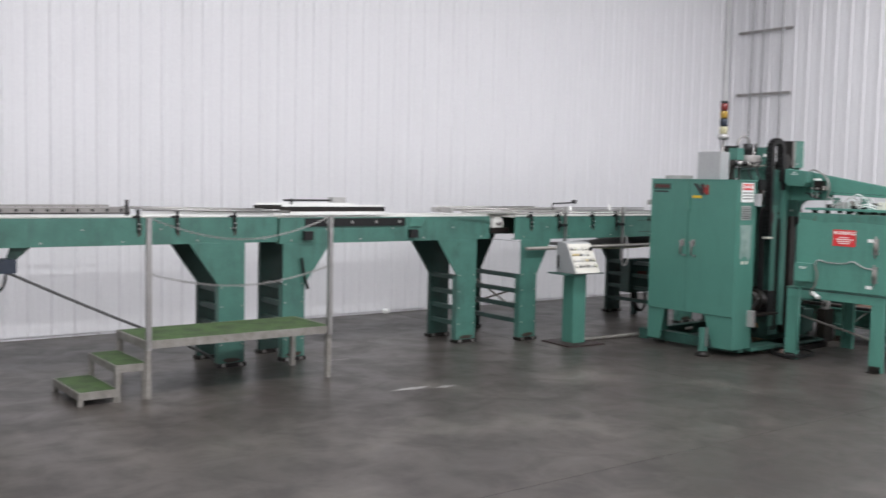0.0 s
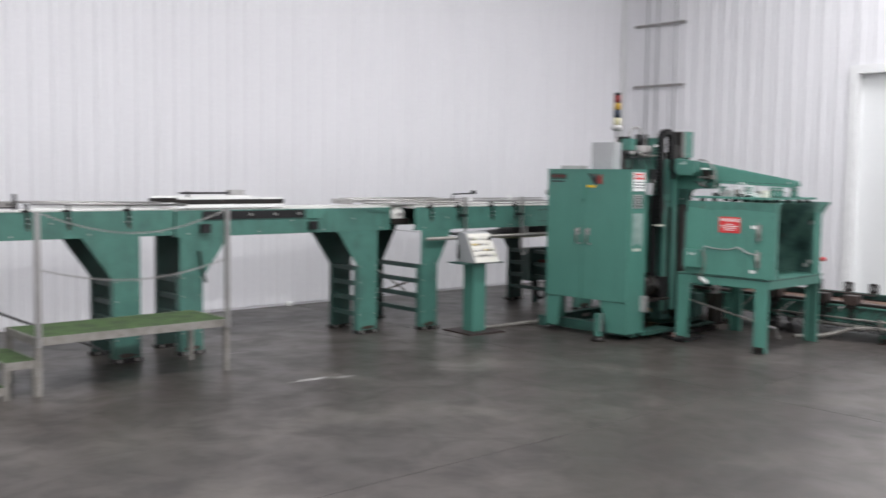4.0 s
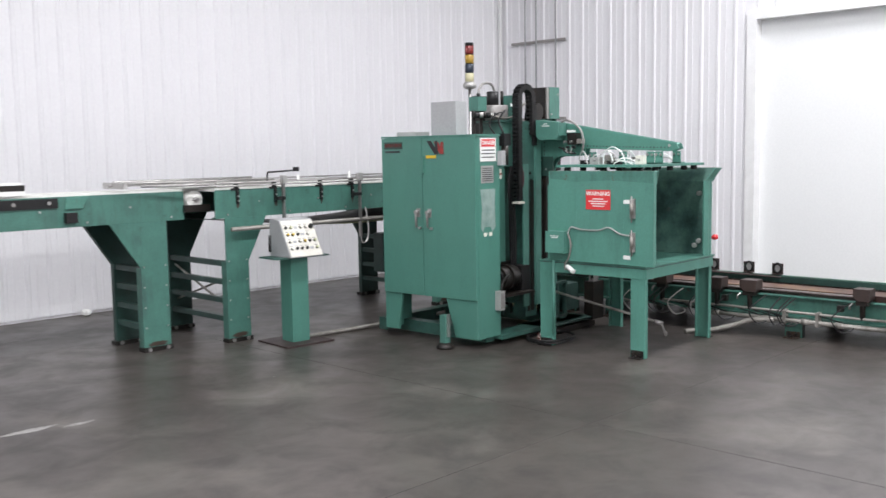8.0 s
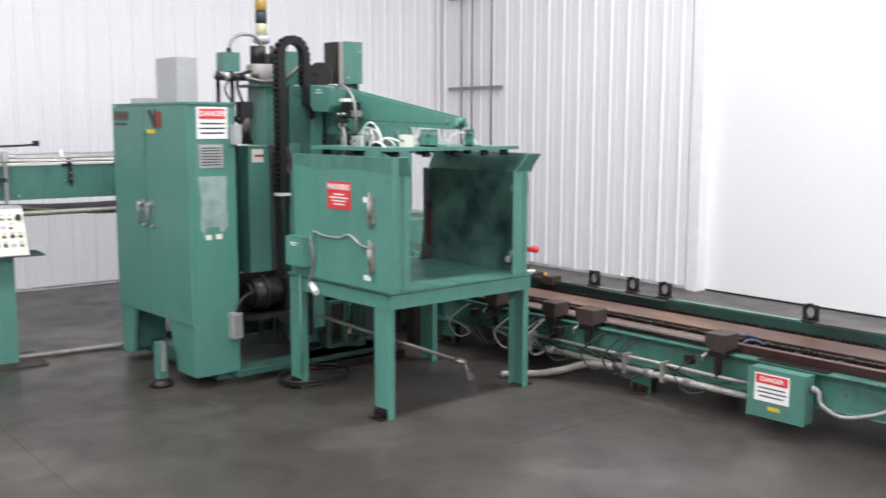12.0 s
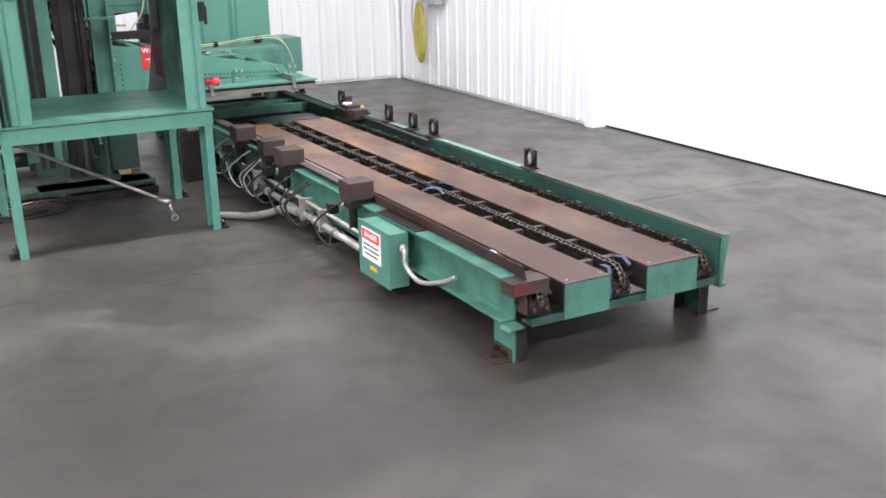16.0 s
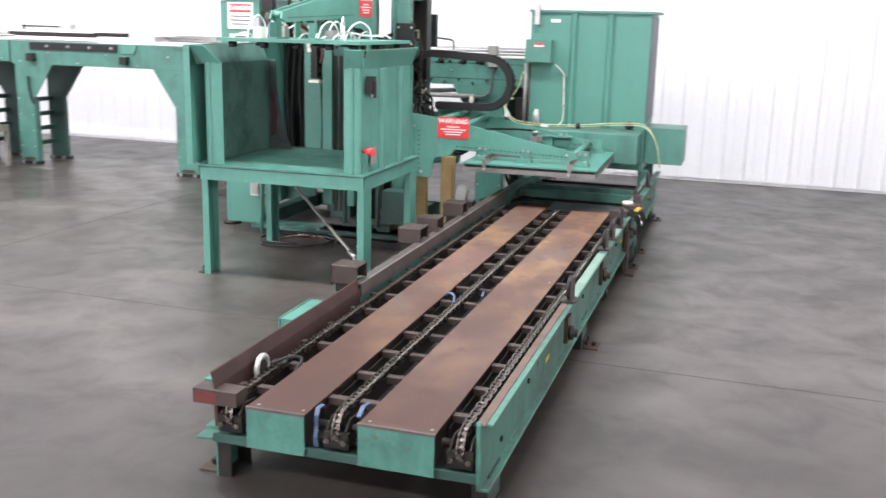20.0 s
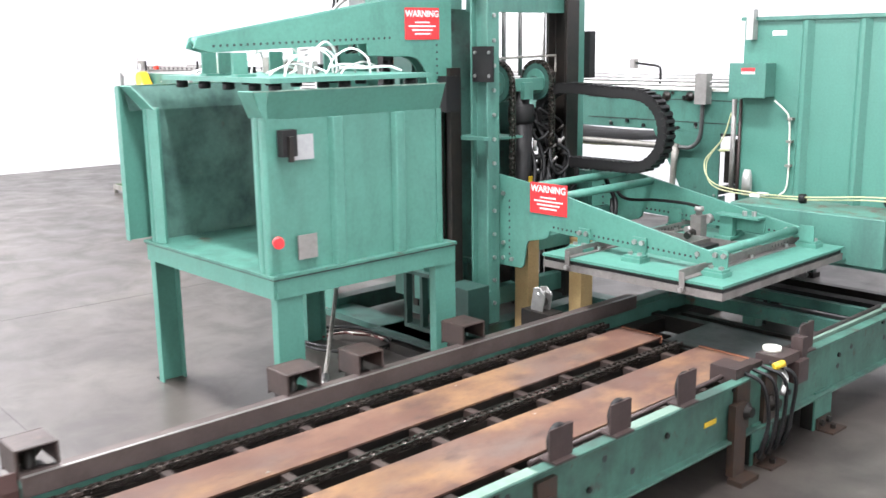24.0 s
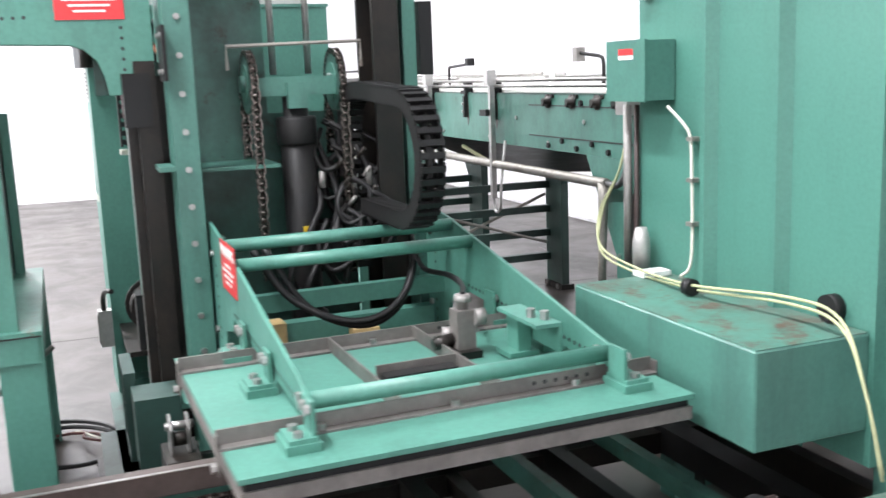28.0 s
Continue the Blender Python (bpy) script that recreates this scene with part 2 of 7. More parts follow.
def concrete():
    m = bpy.data.materials.new("sealed_concrete")
    m.use_nodes = True
    n, l = m.node_tree.nodes, m.node_tree.links
    b = n["Principled BSDF"]
    tc = n.new("ShaderNodeTexCoord")

    def tex(scale, detail, rough=0.6, dist=0.0):
        t = n.new("ShaderNodeTexNoise")
        t.inputs["Scale"].default_value, t.inputs["Detail"].default_value = scale, detail
        t.inputs["Roughness"].default_value, t.inputs["Distortion"].default_value = rough, dist
        l.new(tc.outputs["Object"], t.inputs["Vector"])
        return t.outputs["Fac"]

    def ramp(v, a, c, lo=0.0, hi=1.0):
        r = n.new("ShaderNodeMapRange")
        for k, x in (("From Min", a), ("From Max", c), ("To Min", lo), ("To Max", hi)):
            r.inputs[k].default_value = x
        l.new(v, r.inputs["Value"])
        return r.outputs["Result"]

    def mixc(f, a, c):
        x = n.new("ShaderNodeMix")
        x.data_type = "RGBA"
        l.new(f, x.inputs["Factor"])
        for k, v in (("A", a), ("B", c)):
            if isinstance(v, tuple):
                x.inputs[k].default_value = (*v, 1)
            else:
                l.new(v, x.inputs[k])
        return x.outputs["Result"]

    big, mid, cloud, grain = tex(0.55, 6, 0.6, 0.4), tex(2.8, 7, 0.62, 0.4), tex(1.1, 5, 0.55, 0.5), tex(90, 4)
    col = mixc(ramp(big, 0.35, 0.65), (0.046, 0.0385, 0.034), (0.069, 0.059, 0.052))
    col = mixc(ramp(mid, 0.47, 0.62, 0, 0.8), col, (0.033, 0.0275, 0.0245))
    col = mixc(ramp(cloud, 0.54, 0.72, 0, 0.75), col, (0.12, 0.107, 0.095))
    col = mixc(ramp(grain, 0.45, 0.75, 0, 0.25), col, (0.028, 0.026, 0.025))
    # a darker lane with a ragged edge: dimmer floor light put into the colour
    sp = n.new("ShaderNodeSeparateXYZ")
    l.new(tc.outputs["Object"], sp.inputs[0])

    def op(kind, a, c, add=None):
        x = n.new("ShaderNodeMath")
        x.operation = kind
        for k, v in enumerate((a, c) if add is None else (a, c, add)):
            if isinstance(v, (int, float)):
                x.inputs[k].default_value = v
            else:
                l.new(v, x.inputs[k])
        return x.outputs[0]

    across = op("MULTIPLY_ADD", tex(0.8, 6, 0.65, 0.5), 2.4, op("ABSOLUTE", op("SUBTRACT", sp.outputs["Y"], 1.6), 0.0))
    along = op("MULTIPLY_ADD", tex(0.6, 6, 0.65, 0.5), 2.4, op("ABSOLUTE", op("SUBTRACT", sp.outputs["X"], 10.4), 0.0))
    lane = op("MULTIPLY", ramp(across, 3.2, 1.8), ramp(along, 4.2, 2.2, 0, 0.55))
    col = mixc(lane, col, (0.016, 0.012, 0.0105))
    l.new(col, b.inputs["Base Color"])
    b.inputs["Specular IOR Level"].default_value = 0.62
    l.new(ramp(mid, 0.3, 0.75, 0.3, 0.5), b.inputs["Roughness"])
    bp = n.new("ShaderNodeBump")
    bp.inputs["Strength"].default_value, bp.inputs["Distance"].default_value = 0.06, 0.004
    l.new(tex(2.2, 3, 0.5), bp.inputs["Height"])
    l.new(bp.outputs["Normal"], b.inputs["Normal"])
    return m


FLOOR = concrete()


def deck_material():
    m = bpy.data.materials.new("rusty_deck_steel")
    m.use_nodes = True
    n, l = m.node_tree.nodes, m.node_tree.links
    b = n["Principled BSDF"]
    tc, mp = n.new("ShaderNodeTexCoord"), n.new("ShaderNodeMapping")
    mp.inputs["Scale"].default_value = (1.7, 1.0, 1.0)
    l.new(tc.outputs["Object"], mp.inputs["Vector"])
    col = (0.115, 0.062, 0.047)
    for scale, lo, hi, amt, c in ((1.1, 0.42, 0.66, 0.9, (0.22, 0.135, 0.092)), (2.2, 0.48, 0.68, 0.8, (0.3, 0.175, 0.082)), (1.9, 0.5, 0.68, 0.7, (0.13, 0.105, 0.096)), (6.0, 0.54, 0.7, 0.65, (0.055, 0.035, 0.032)), (45.0, 0.5, 0.75, 0.3, (0.06, 0.035, 0.03))):
        t, r, x = n.new("ShaderNodeTexNoise"), n.new("ShaderNodeMapRange"), n.new("ShaderNodeMix")
        t.inputs["Scale"].default_value, t.inputs["Detail"].default_value, t.inputs["Roughness"].default_value = scale, 7, 0.6
        l.new(mp.outputs["Vector"], t.inputs["Vector"])
        for k, v in (("From Min", lo), ("From Max", hi), ("To Max", amt)):
            r.inputs[k].default_value = v
        l.new(t.outputs["Fac"], r.inputs["Value"])
        x.data_type = "RGBA"
        l.new(r.outputs["Result"], x.inputs["Factor"])
        if isinstance(col, tuple):
            x.inputs["A"].default_value = (*col, 1)
        else:
            l.new(col, x.inputs["A"])
        x.inputs["B"].default_value = (*c, 1)
        col = x.outputs["Result"]
        last = t.outputs["Fac"]
    # old dark paint left at the loading end, worn off raggedly further on
    sx, big, ad, rg, dk = n.new("ShaderNodeSeparateXYZ"), n.new("ShaderNodeTexNoise"), n.new("ShaderNodeMath"), n.new("ShaderNodeMapRange"), n.new("ShaderNodeMix")
    big.inputs["Scale"].default_value, big.inputs["Detail"].default_value = 1.7, 8
    l.new(tc.outputs["Object"], sx.inputs[0])
    l.new(tc.outputs["Object"], big.inputs["Vector"])
    ad.operation = "MULTIPLY_ADD"
    ad.inputs[1].default_value = 3.2
    l.new(big.outputs["Fac"], ad.inputs[0])
    l.new(sx.outputs["Y"], ad.inputs[2])
    for k, v in (("From Min", 4.1), ("From Max", 2.5), ("To Max", 0.88)):
        rg.inputs[k].default_value = v
    l.new(ad.outputs[0], rg.inputs["Value"])
    dk.data_type = "RGBA"
    dk.inputs["B"].default_value = (0.05, 0.025, 0.021, 1)
    l.new(rg.outputs["Result"], dk.inputs["Factor"])
    l.new(col, dk.inputs["A"])
    l.new(dk.outputs["Result"], b.inputs["Base Color"])
    b.inputs["Roughness"].default_value, b.inputs["Metallic"].default_value = 0.42, 0.0
    b.inputs["Specular IOR Level"].default_value = 0.3
    bp = n.new("ShaderNodeBump")
    bp.inputs["Strength"].default_value, bp.inputs["Distance"].default_value = 0.2, 0.002
    l.new(last, bp.inputs["Height"])
    l.new(bp.outputs["Normal"], b.inputs["Normal"])
    return m


RUSTP = deck_material()


# ---- mesh helpers ----
def B():
    return bmesh.new()


def box(bm, x0, x1, y0, y1, z0, z1):
    v = [bm.verts.new(p) for p in ((x0, y0, z0), (x1, y0, z0), (x1, y1, z0), (x0, y1, z0), (x0, y0, z1), (x1, y0, z1), (x1, y1, z1), (x0, y1, z1))]
    for f in ((3, 2, 1, 0), (4, 5, 6, 7), (0, 1, 5, 4), (1, 2, 6, 5), (2, 3, 7, 6), (3, 0, 4, 7)):
        bm.faces.new([v[i] for i in f])
    return bm


def prism(bm, poly, axis, a, b):
    """A polygon in the two other axes (in the order x, y, z), drawn out along one axis from a to b."""
    def at(p, h):
        q = list(p)
        q.insert("xyz".index(axis), h)
        return bm.verts.new(q)
    lo, hi = [at(p, a) for p in poly], [at(p, b) for p in poly]
    k = len(poly)
    bm.faces.new(lo)
    bm.faces.new(hi[::-1])
    for i in range(k):
        bm.faces.new((lo[i], hi[i], hi[(i + 1) % k], lo[(i + 1) % k]))
    bmesh.ops.recalc_face_normals(bm, faces=bm.faces[:])
    return bm


def tube(bm, pts, r, seg=8, closed=False):
    """A round bar along a line of points."""
    pts = [Vector(p) for p in pts]
    rings = []
    side = None
    for i, p in enumerate(pts):
        if closed:
            d = pts[(i + 1) % len(pts)] - pts[i - 1]
        else:
            d = pts[min(i + 1, len(pts) - 1)] - pts[max(i - 1, 0)]
        d.normalize()
        if side is None:
            side = d.orthogonal().normalized()
        side = (side - d * side.dot(d)).normalized()
        up = d.cross(side)
        rr = r[i] if isinstance(r, (list, tuple)) else r
        rings.append([bm.verts.new(p + (side * math.cos(2 * math.pi * k / seg) + up * math.sin(2 * math.pi * k / seg)) * rr) for k in range(seg)])
    for i in range(len(rings) - (0 if closed else 1)):
        a, b = rings[i], rings[(i + 1) % len(rings)]
        for k in range(seg):
            f = bm.faces.new((a[k], a[(k + 1) % seg], b[(k + 1) % seg], b[k]))
            f.smooth = seg > 6
    if not closed:
        bm.faces.new(rings[0][::-1])
        bm.faces.new(rings[-1])
    return bm


def cyl(bm, p, q, r, seg=14):
    return tube(bm, (p, q), r, seg)


def arc(c, r, a0, a1, k, plane="xz", rz=None):
    """Points on an arc, degrees."""
    out = []
    for i in range(k + 1):
        a = radians(a0 + (a1 - a0) * i / k)
        u, w = r * math.cos(a), (rz or r) * math.sin(a)
        out.append({"xz": (c[0] + u, c[1], c[2] + w), "yz": (c[0], c[1] + u, c[2] + w), "xy": (c[0] + u, c[1] + w, c[2])}[plane])
    return out


def curve(pts, k=6):
    """A smooth line (Catmull-Rom) through points."""
    p = [Vector(q) for q in pts]
    p = [p[0] * 2 - p[1], *p, p[-1] * 2 - p[-2]]
    out = []
    for i in range(1, len(p) - 2):
        for j in range(k):
            t = j / k
            a, b, c, d = p[i - 1], p[i], p[i + 1], p[i + 2]
            out.append(0.5 * (2 * b + (c - a) * t + (2 * a - 5 * b + 4 * c - d) * t * t + (3 * b - a - 3 * c + d) * t ** 3))
    return out + [p[-2]]


def part(name, bm, material, parent, label="", bev=0.0, seg=1):
    if bev:
        edges = [e for e in bm.edges if len(e.link_faces) == 2 and e.calc_face_angle(0) > 0.6]
        bmesh.ops.bevel(bm, geom=edges, offset=bev, segments=seg, affect="EDGES", clamp_overlap=True)
    for e in bm.edges:
        if len(e.link_faces) == 2 and (e.link_faces[0].smooth or e.link_faces[1].smooth) and e.calc_face_angle(0) > 0.75:
            e.smooth = False
    me = bpy.data.meshes.new(name)
    bm.to_mesh(me)
    bm.free()
    me.materials.append(material)
    ob = new(name, me)
    ob.parent = parent
    if label:
        tagged(ob, label)
    if name in ("bolt", "bolt_row", "hole_row", "small_print"):
        tagged(ob, kind="stuff")
    return ob


def pbox(name, dims, material, parent, label="", bev=0.003):
    return part(name, box(B(), *dims), material, parent, label, bev)


def share(ob, m, parent=None):
    """Another object on the same mesh."""
    o = new(ob.name.split(".")[0], ob.data)
    o.parent = parent or ob.parent
    o.matrix_local = m
    if "label" in ob:
        o["label"] = ob["label"]
    return o


def thing(name, x, y, z, rz, label, category, group="", kind=""):
    o = new(name)
    o.matrix_world = pose(x, y, z, 0, 0, rz)
    return tagged(o, label, category, group, kind)


def bolts(bm, pts, axis, r=0.009, h=0.008):
    """Hexagon bolt heads at points, standing out along an axis given as a vector."""
    a = Vector(axis)
    for p in pts:
        cyl(bm, Vector(p) - a * 0.002, Vector(p) + a * h, r, 6)
    return bm


def words(name, body, size, m, material, parent, label=""):
    """Flat lettering in the built-in font, as a mesh."""
    c = bpy.data.curves.new(name, "FONT")
    c.body, c.size, c.align_x, c.align_y, c.extrude = body, size, "CENTER", "CENTER", 0.0006
    c.offset = size * 0.018
    tmp = bpy.data.objects.new(name, c)
    scene.collection.objects.link(tmp)
    me = bpy.data.meshes.new_from_object(tmp.evaluated_get(bpy.context.evaluated_depsgraph_get()))
    bpy.data.objects.remove(tmp)
    me.materials.clear()
    me.materials.append(material)
    o = new(name, me)
    o.parent = parent
    o.matrix_local = m
    if label:
        tagged(o, label)
    return o


def sign(name, m, w, h, face, bars, title, ink, label, parent=None):
    """A thin sign board in its own xy plane, with a title line and bars for unreadable small print."""
    s = new(name)
    if parent:
        s.parent = parent
        s.matrix_local = m
    else:
        s.matrix_world = m
        tagged(s, label, "sign")
    part("board", box(B(), -w / 2, w / 2, -h / 2, h / 2, 0, 0.003), face, s)
    if title:
        words("title", title, min(h * 0.3, w * 0.2), pose(0, h * 0.3, 0.004), ink, s)
    bm = B()
    for i, (yy, ww) in enumerate(bars):
        box(bm, -ww * w / 2, ww * w / 2, yy * h - h * 0.024, yy * h + h * 0.024, 0.003, 0.0042)
    if bars:
        part("small_print", bm, ink, s)
    else:
        bm.free()
    return s


# ---- the hall ----
def hall():
    bm = B()
    box(bm, XL - 0.3, XW + 1.5, YF - 0.3, YW + 0.3, -0.3, 0)
    fl = part("floor", bm, FLOOR, None)
    tagged(fl, "sealed grey concrete floor with stains and a dull shine", "floor", kind="structure")
    ce = part("ceiling", box(B(), XL - 0.3, XW + 1.5, YF - 0.3, YW + 0.3, ZC, ZC + 0.2), CEIL, None)
    tagged(ce, "white metal hall ceiling", "ceiling", kind="structure")
    for nm, d in (("wall_south", (XL - 0.3, XW + 1.5, YF - 0.3, YF, 0, ZC)), ("wall_west", (XL - 0.3, XL, YF, YW, 0, ZC))):
        tagged(part(nm, box(B(), *d), WALL, None), "plain white hall wall", "wall", kind="structure")
    # back wall with ribbed sheets
    wn = part("wall_north", box(B(), XL - 0.3, XW + 1.5, YW + 0.03, YW + 0.3, 0, ZC), WALL, None)
    tagged(wn, "white ribbed sheet-metal wall behind the conveyor", "wall", kind="structure")
    pitch, h = 0.2286, 0.0135
    def sheet(count):
        bm = B()
        prof = []
        for i in range(count):
            x = i * pitch
            prof += [(x + 0.0001, 0), (x + 0.085, 0), (x + 0.1, -h), (x + 0.128, -h), (x + 0.143, 0)]
            prof += [(x + pitch - 0.03, 0), (x + pitch - 0.025, -0.004), (x + pitch - 0.012, -0.004), (x + pitch - 0.007, 0)]
        prof.append((count * pitch - 0.0001, 0))
        prof += [(count * pitch - 0.0001, 0.012), (0.0001, 0.012)]
        lo, hi = [bm.verts.new((x, y, 0.03)) for x, y in prof], [bm.verts.new((x, y, ZC - 0.01)) for x, y in prof]
        for i in range(len(prof) - 1):
            bm.faces.new((lo[i], lo[i + 1], hi[i + 1], hi[i]))
        return bm
    w = pitch * 4
    first = part("wall_panel", sheet(4), WALL, wn)
    first.matrix_local = pose(XW - w - 0.001, YW + 0.015, 0)
    for i in range(1, 16):
        share(first, pose(XW - w * (i + 1), YW + 0.015, 0))
    # side wall with the door opening
    d0, d1, dz = 0.9, 6.07, 3.14
    we = part("wall_east", box(box(B(), XW + 0.03, XW + 0.35, d1 + 0.1, YW, 0, ZC), XW + 0.03, XW + 0.35, d0 - 0.1, d1 + 0.1, dz + 0.1, ZC), WALL, None)
    tagged(we, "white ribbed sheet-metal side wall with a wide door", "wall", kind="structure")
    box_s = part("wall_east", box(B(), XW, XW + 0.35, YF, d0 - 0.1, 0, ZC), WALL, None)
    tagged(box_s, "white side wall beyond the door", "wall", kind="structure")
    turn = pose(0, 0, 0, 0, 0, -90)
    nside = int((YW - d1 - 0.1) / w) + 1
    for i in range(nside):
        cnt = min(4, max(1, round((YW - d1 - 0.12 - i * w) / pitch)))
        if cnt == 4:
            o = share(first, pose(XW + 0.015, YW - i * w, 0) @ turn, we)
        else:
            o = part("wall_panel", sheet(cnt), WALL, we)
            o.matrix_local = pose(XW + 0.015, YW - i * w, 0) @ turn
    top = sheet(4)
    for v in top.verts:
        v.co.z = dz + 0.12 if v.co.z < 1 else v.co.z
    hp = part("wall_panel", top, WALL, we)
    hp.matrix_local = pose(XW + 0.015, d1 + 0.1, 0) @ turn
    for i in range(1, 6):
        share(hp, pose(XW + 0.015, d1 + 0.1 - i * w, 0) @ turn, we)
    dr = thing("door_1", XW, d0, 0, 0, "wide white closed hall door in a white frame", "door", kind="structure")
    L = d1 - d0
    pbox("door_leaf", (0.13, 0.19, 0.0, L, 0.012, dz), DOORM, dr, bev=0.004)
    pbox("jamb", (-0.02, 0.2, L, L + 0.12, 0, dz + 0.12), TRIM, dr, "white metal jamb")
    pbox("jamb", (-0.02, 0.2, -0.12, 0, 0, dz + 0.12), TRIM, dr, "white metal jamb")
    pbox("head", (-0.02, 0.2, 0, L, dz, dz + 0.12), TRIM, dr, "white metal head trim")
    pbox("bottom_seal", (0.125, 0.135, 0, L, 0.0, 0.014), BLACK, dr, "dark rubber seal")
    for nm, d in (("trim", (XW - 0.05, XW - 0.004, YW - 0.05, YW - 0.004, 0, ZC)),):
        tagged(pbox(nm, d, TRIM, None), "white corner trim", "trim", kind="structure")
    return wn


hall()
# saw-cut joints and pale scuffs in the floor
JOINT = flat("dark_floor_joint", (0.045, 0.041, 0.039), 0.6)
SCUFF = mat("pale_floor_scuff", (0.3, 0.29, 0.28), 0.6, 0, (0.11, 0.105, 0.1), 30, 0.5, 0.1)
tagged(part("floor_joint", box(B(), 7.199, 7.2025, YF, YW, 0.0, 0.0012), JOINT, bpy.data.objects["floor"]), "thin dark saw-cut joint")
tagged(part("floor_joint", box(B(), XL, XW, 3.87, 3.8735, 0.0, 0.0012), JOINT, bpy.data.objects["floor"]), "thin dark saw-cut joint")
rng = random.Random(11)
for sx, sy, sl, sw in ((4.86, 6.3, 0.22, 0.05), (5.15, 6.22, 0.1, 0.04), (6.68, 6.32, 0.012, 0.012), (6.04, 9.24, 0.24, 0.012), (6.0, 9.16, 0.2, 0.01), (4.94, 7.68, 0.22, 0.02)):
    bm = B()
    n = 18
    ring = [(sx + sl * math.cos(2 * math.pi * k / n) * rng.uniform(0.5, 1), sy + sw * math.sin(2 * math.pi * k / n) * rng.uniform(0.4, 1)) for k in range(n)]
    prism(bm, ring, "z", 0.0, 0.001)
    tagged(part("floor_scuff", bm, SCUFF, bpy.data.objects["floor"]), "pale scuff mark")


def ceiling_lamp(x, y):
    o = thing("ceiling_lamp", x, y, ZC, 0, "long white ceiling lamp fitting", "lamp", "hall lamps")
    pbox("housing", (-1.25, 1.25, -0.3, 0.3, -0.2, -0.0), WHITE, o)
    return o


for lx, ly in LAMPS:
    ceiling_lamp(lx, ly)


# ---- infeed conveyor ----
def ladder_leg(parent, x, w, h, depth, flare, dark=False):
    """A leg frame across the conveyor: front and rear post of plate with a flared head, and rungs between. flare: reach of the head to -x or +x."""
    # rear posts and rungs take darker green: shade behind the front painted in
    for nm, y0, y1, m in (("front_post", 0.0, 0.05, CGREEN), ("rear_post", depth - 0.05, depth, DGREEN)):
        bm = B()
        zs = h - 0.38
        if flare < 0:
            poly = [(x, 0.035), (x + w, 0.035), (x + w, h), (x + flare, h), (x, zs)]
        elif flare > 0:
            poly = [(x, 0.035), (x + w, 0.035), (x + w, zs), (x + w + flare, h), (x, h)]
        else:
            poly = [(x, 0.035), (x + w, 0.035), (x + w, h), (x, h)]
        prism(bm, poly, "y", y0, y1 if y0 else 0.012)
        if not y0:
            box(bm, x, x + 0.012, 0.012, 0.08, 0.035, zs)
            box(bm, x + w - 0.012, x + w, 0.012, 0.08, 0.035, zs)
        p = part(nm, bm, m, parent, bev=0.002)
        if not y0:
            stain(p, x + w * 0.5, 0.06, w * 0.42, 0.025, int(x * 100))
        f = part("foot_plate", box(B(), x - 0.01, x + w + 0.01, y0 - 0.012, y1 + 0.03, 0, 0.035), GREASE, p)
        bb = B()
        bolts(bb, [(x + 0.04, y0 - 0.012, 0.02), (x + w - 0.04, y0 - 0.012, 0.02)], (0, -1, 0), 0.018, 0.012)
        if not y0:
            for k in range(4):
                bolts(bb, [(x + 0.025, 0, 0.2 + k * 0.17), (x + w - 0.025, 0, 0.2 + k * 0.17)], (0, -1, 0), 0.008, 0.005)
        part("bolt", bb, STEEL, p)
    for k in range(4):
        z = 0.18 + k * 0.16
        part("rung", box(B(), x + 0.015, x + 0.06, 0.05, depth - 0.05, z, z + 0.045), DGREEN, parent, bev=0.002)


def stain(parent, x, z, w, h, seed, y=-0.0016):
    """A ragged thin film of oil on a front face."""
    r = random.Random(seed)
    n = 22
    pts = [(x + w * (0.62 + 0.38 * r.random()) * math.cos(2 * math.pi * k / n), z + h * (0.55 + 0.45 * r.random()) * math.sin(2 * math.pi * k / n)) for k in range(n)]
    part("oil_stain", prism(B(), pts, "y", y, y + 0.0014), FOOTD, parent, "dark oil stain")


def beam(parent, x0, x1, z0, z1, depth, m=None):
    for nm, y0, y1, mm in (("front_beam", 0.0, 0.012, m or CGREEN), ("rear_beam", depth - 0.012, depth, GREEN)):
        bm = B()
        box(bm, x0, x1, y0, y1, z0, z1)
        s = 1 if y0 == 0 else -1
        ya, yb = sorted((y0 + 0.006 * (1 + s), y0 + s * 0.05 + 0.006))
        box(bm, x0, x1, ya, yb, z0, z0 + 0.01)
        part(nm, bm, mm, parent, bev=0.002)
    bb = B()
    n = int((x1 - x0) / 0.31)
    for i in range(n):
        xx = x0 + 0.12 + i * (x1 - x0 - 0.24) / max(1, n - 1)
        bolts(bb, [(xx, 0, z0 + 0.03 + (i % 2) * 0.1)], (0, -1, 0), 0.009, 0.007)
    part("bolt_row", bb, STEEL, parent)


def guide_bracket(parent, x, z, h=0.1, arm=0.05):
    bm = B()
    box(bm, x - 0.012, x + 0.012, -0.022, 0.0, z - 0.09, z + 0.02)
    box(bm, x - 0.009, x + 0.009, -0.015, 0.03, z + 0.0, z + h)
    box(bm, x - arm, x + 0.02, -0.012, 0.0, z + 0.03, z + 0.048)
    p = part("rail_bracket", bm, BLACK, parent, bev=0.002)
    bb = bolts(B(), [(x, -0.022, z - 0.06), (x, -0.022, z - 0.02)], (0, -1, 0), 0.008)
    part("bolt", bb, STEEL, p)
    stain(parent, x + 0.008, z - 0.06, 0.022, 0.085, int(x * 50), -0.0014)


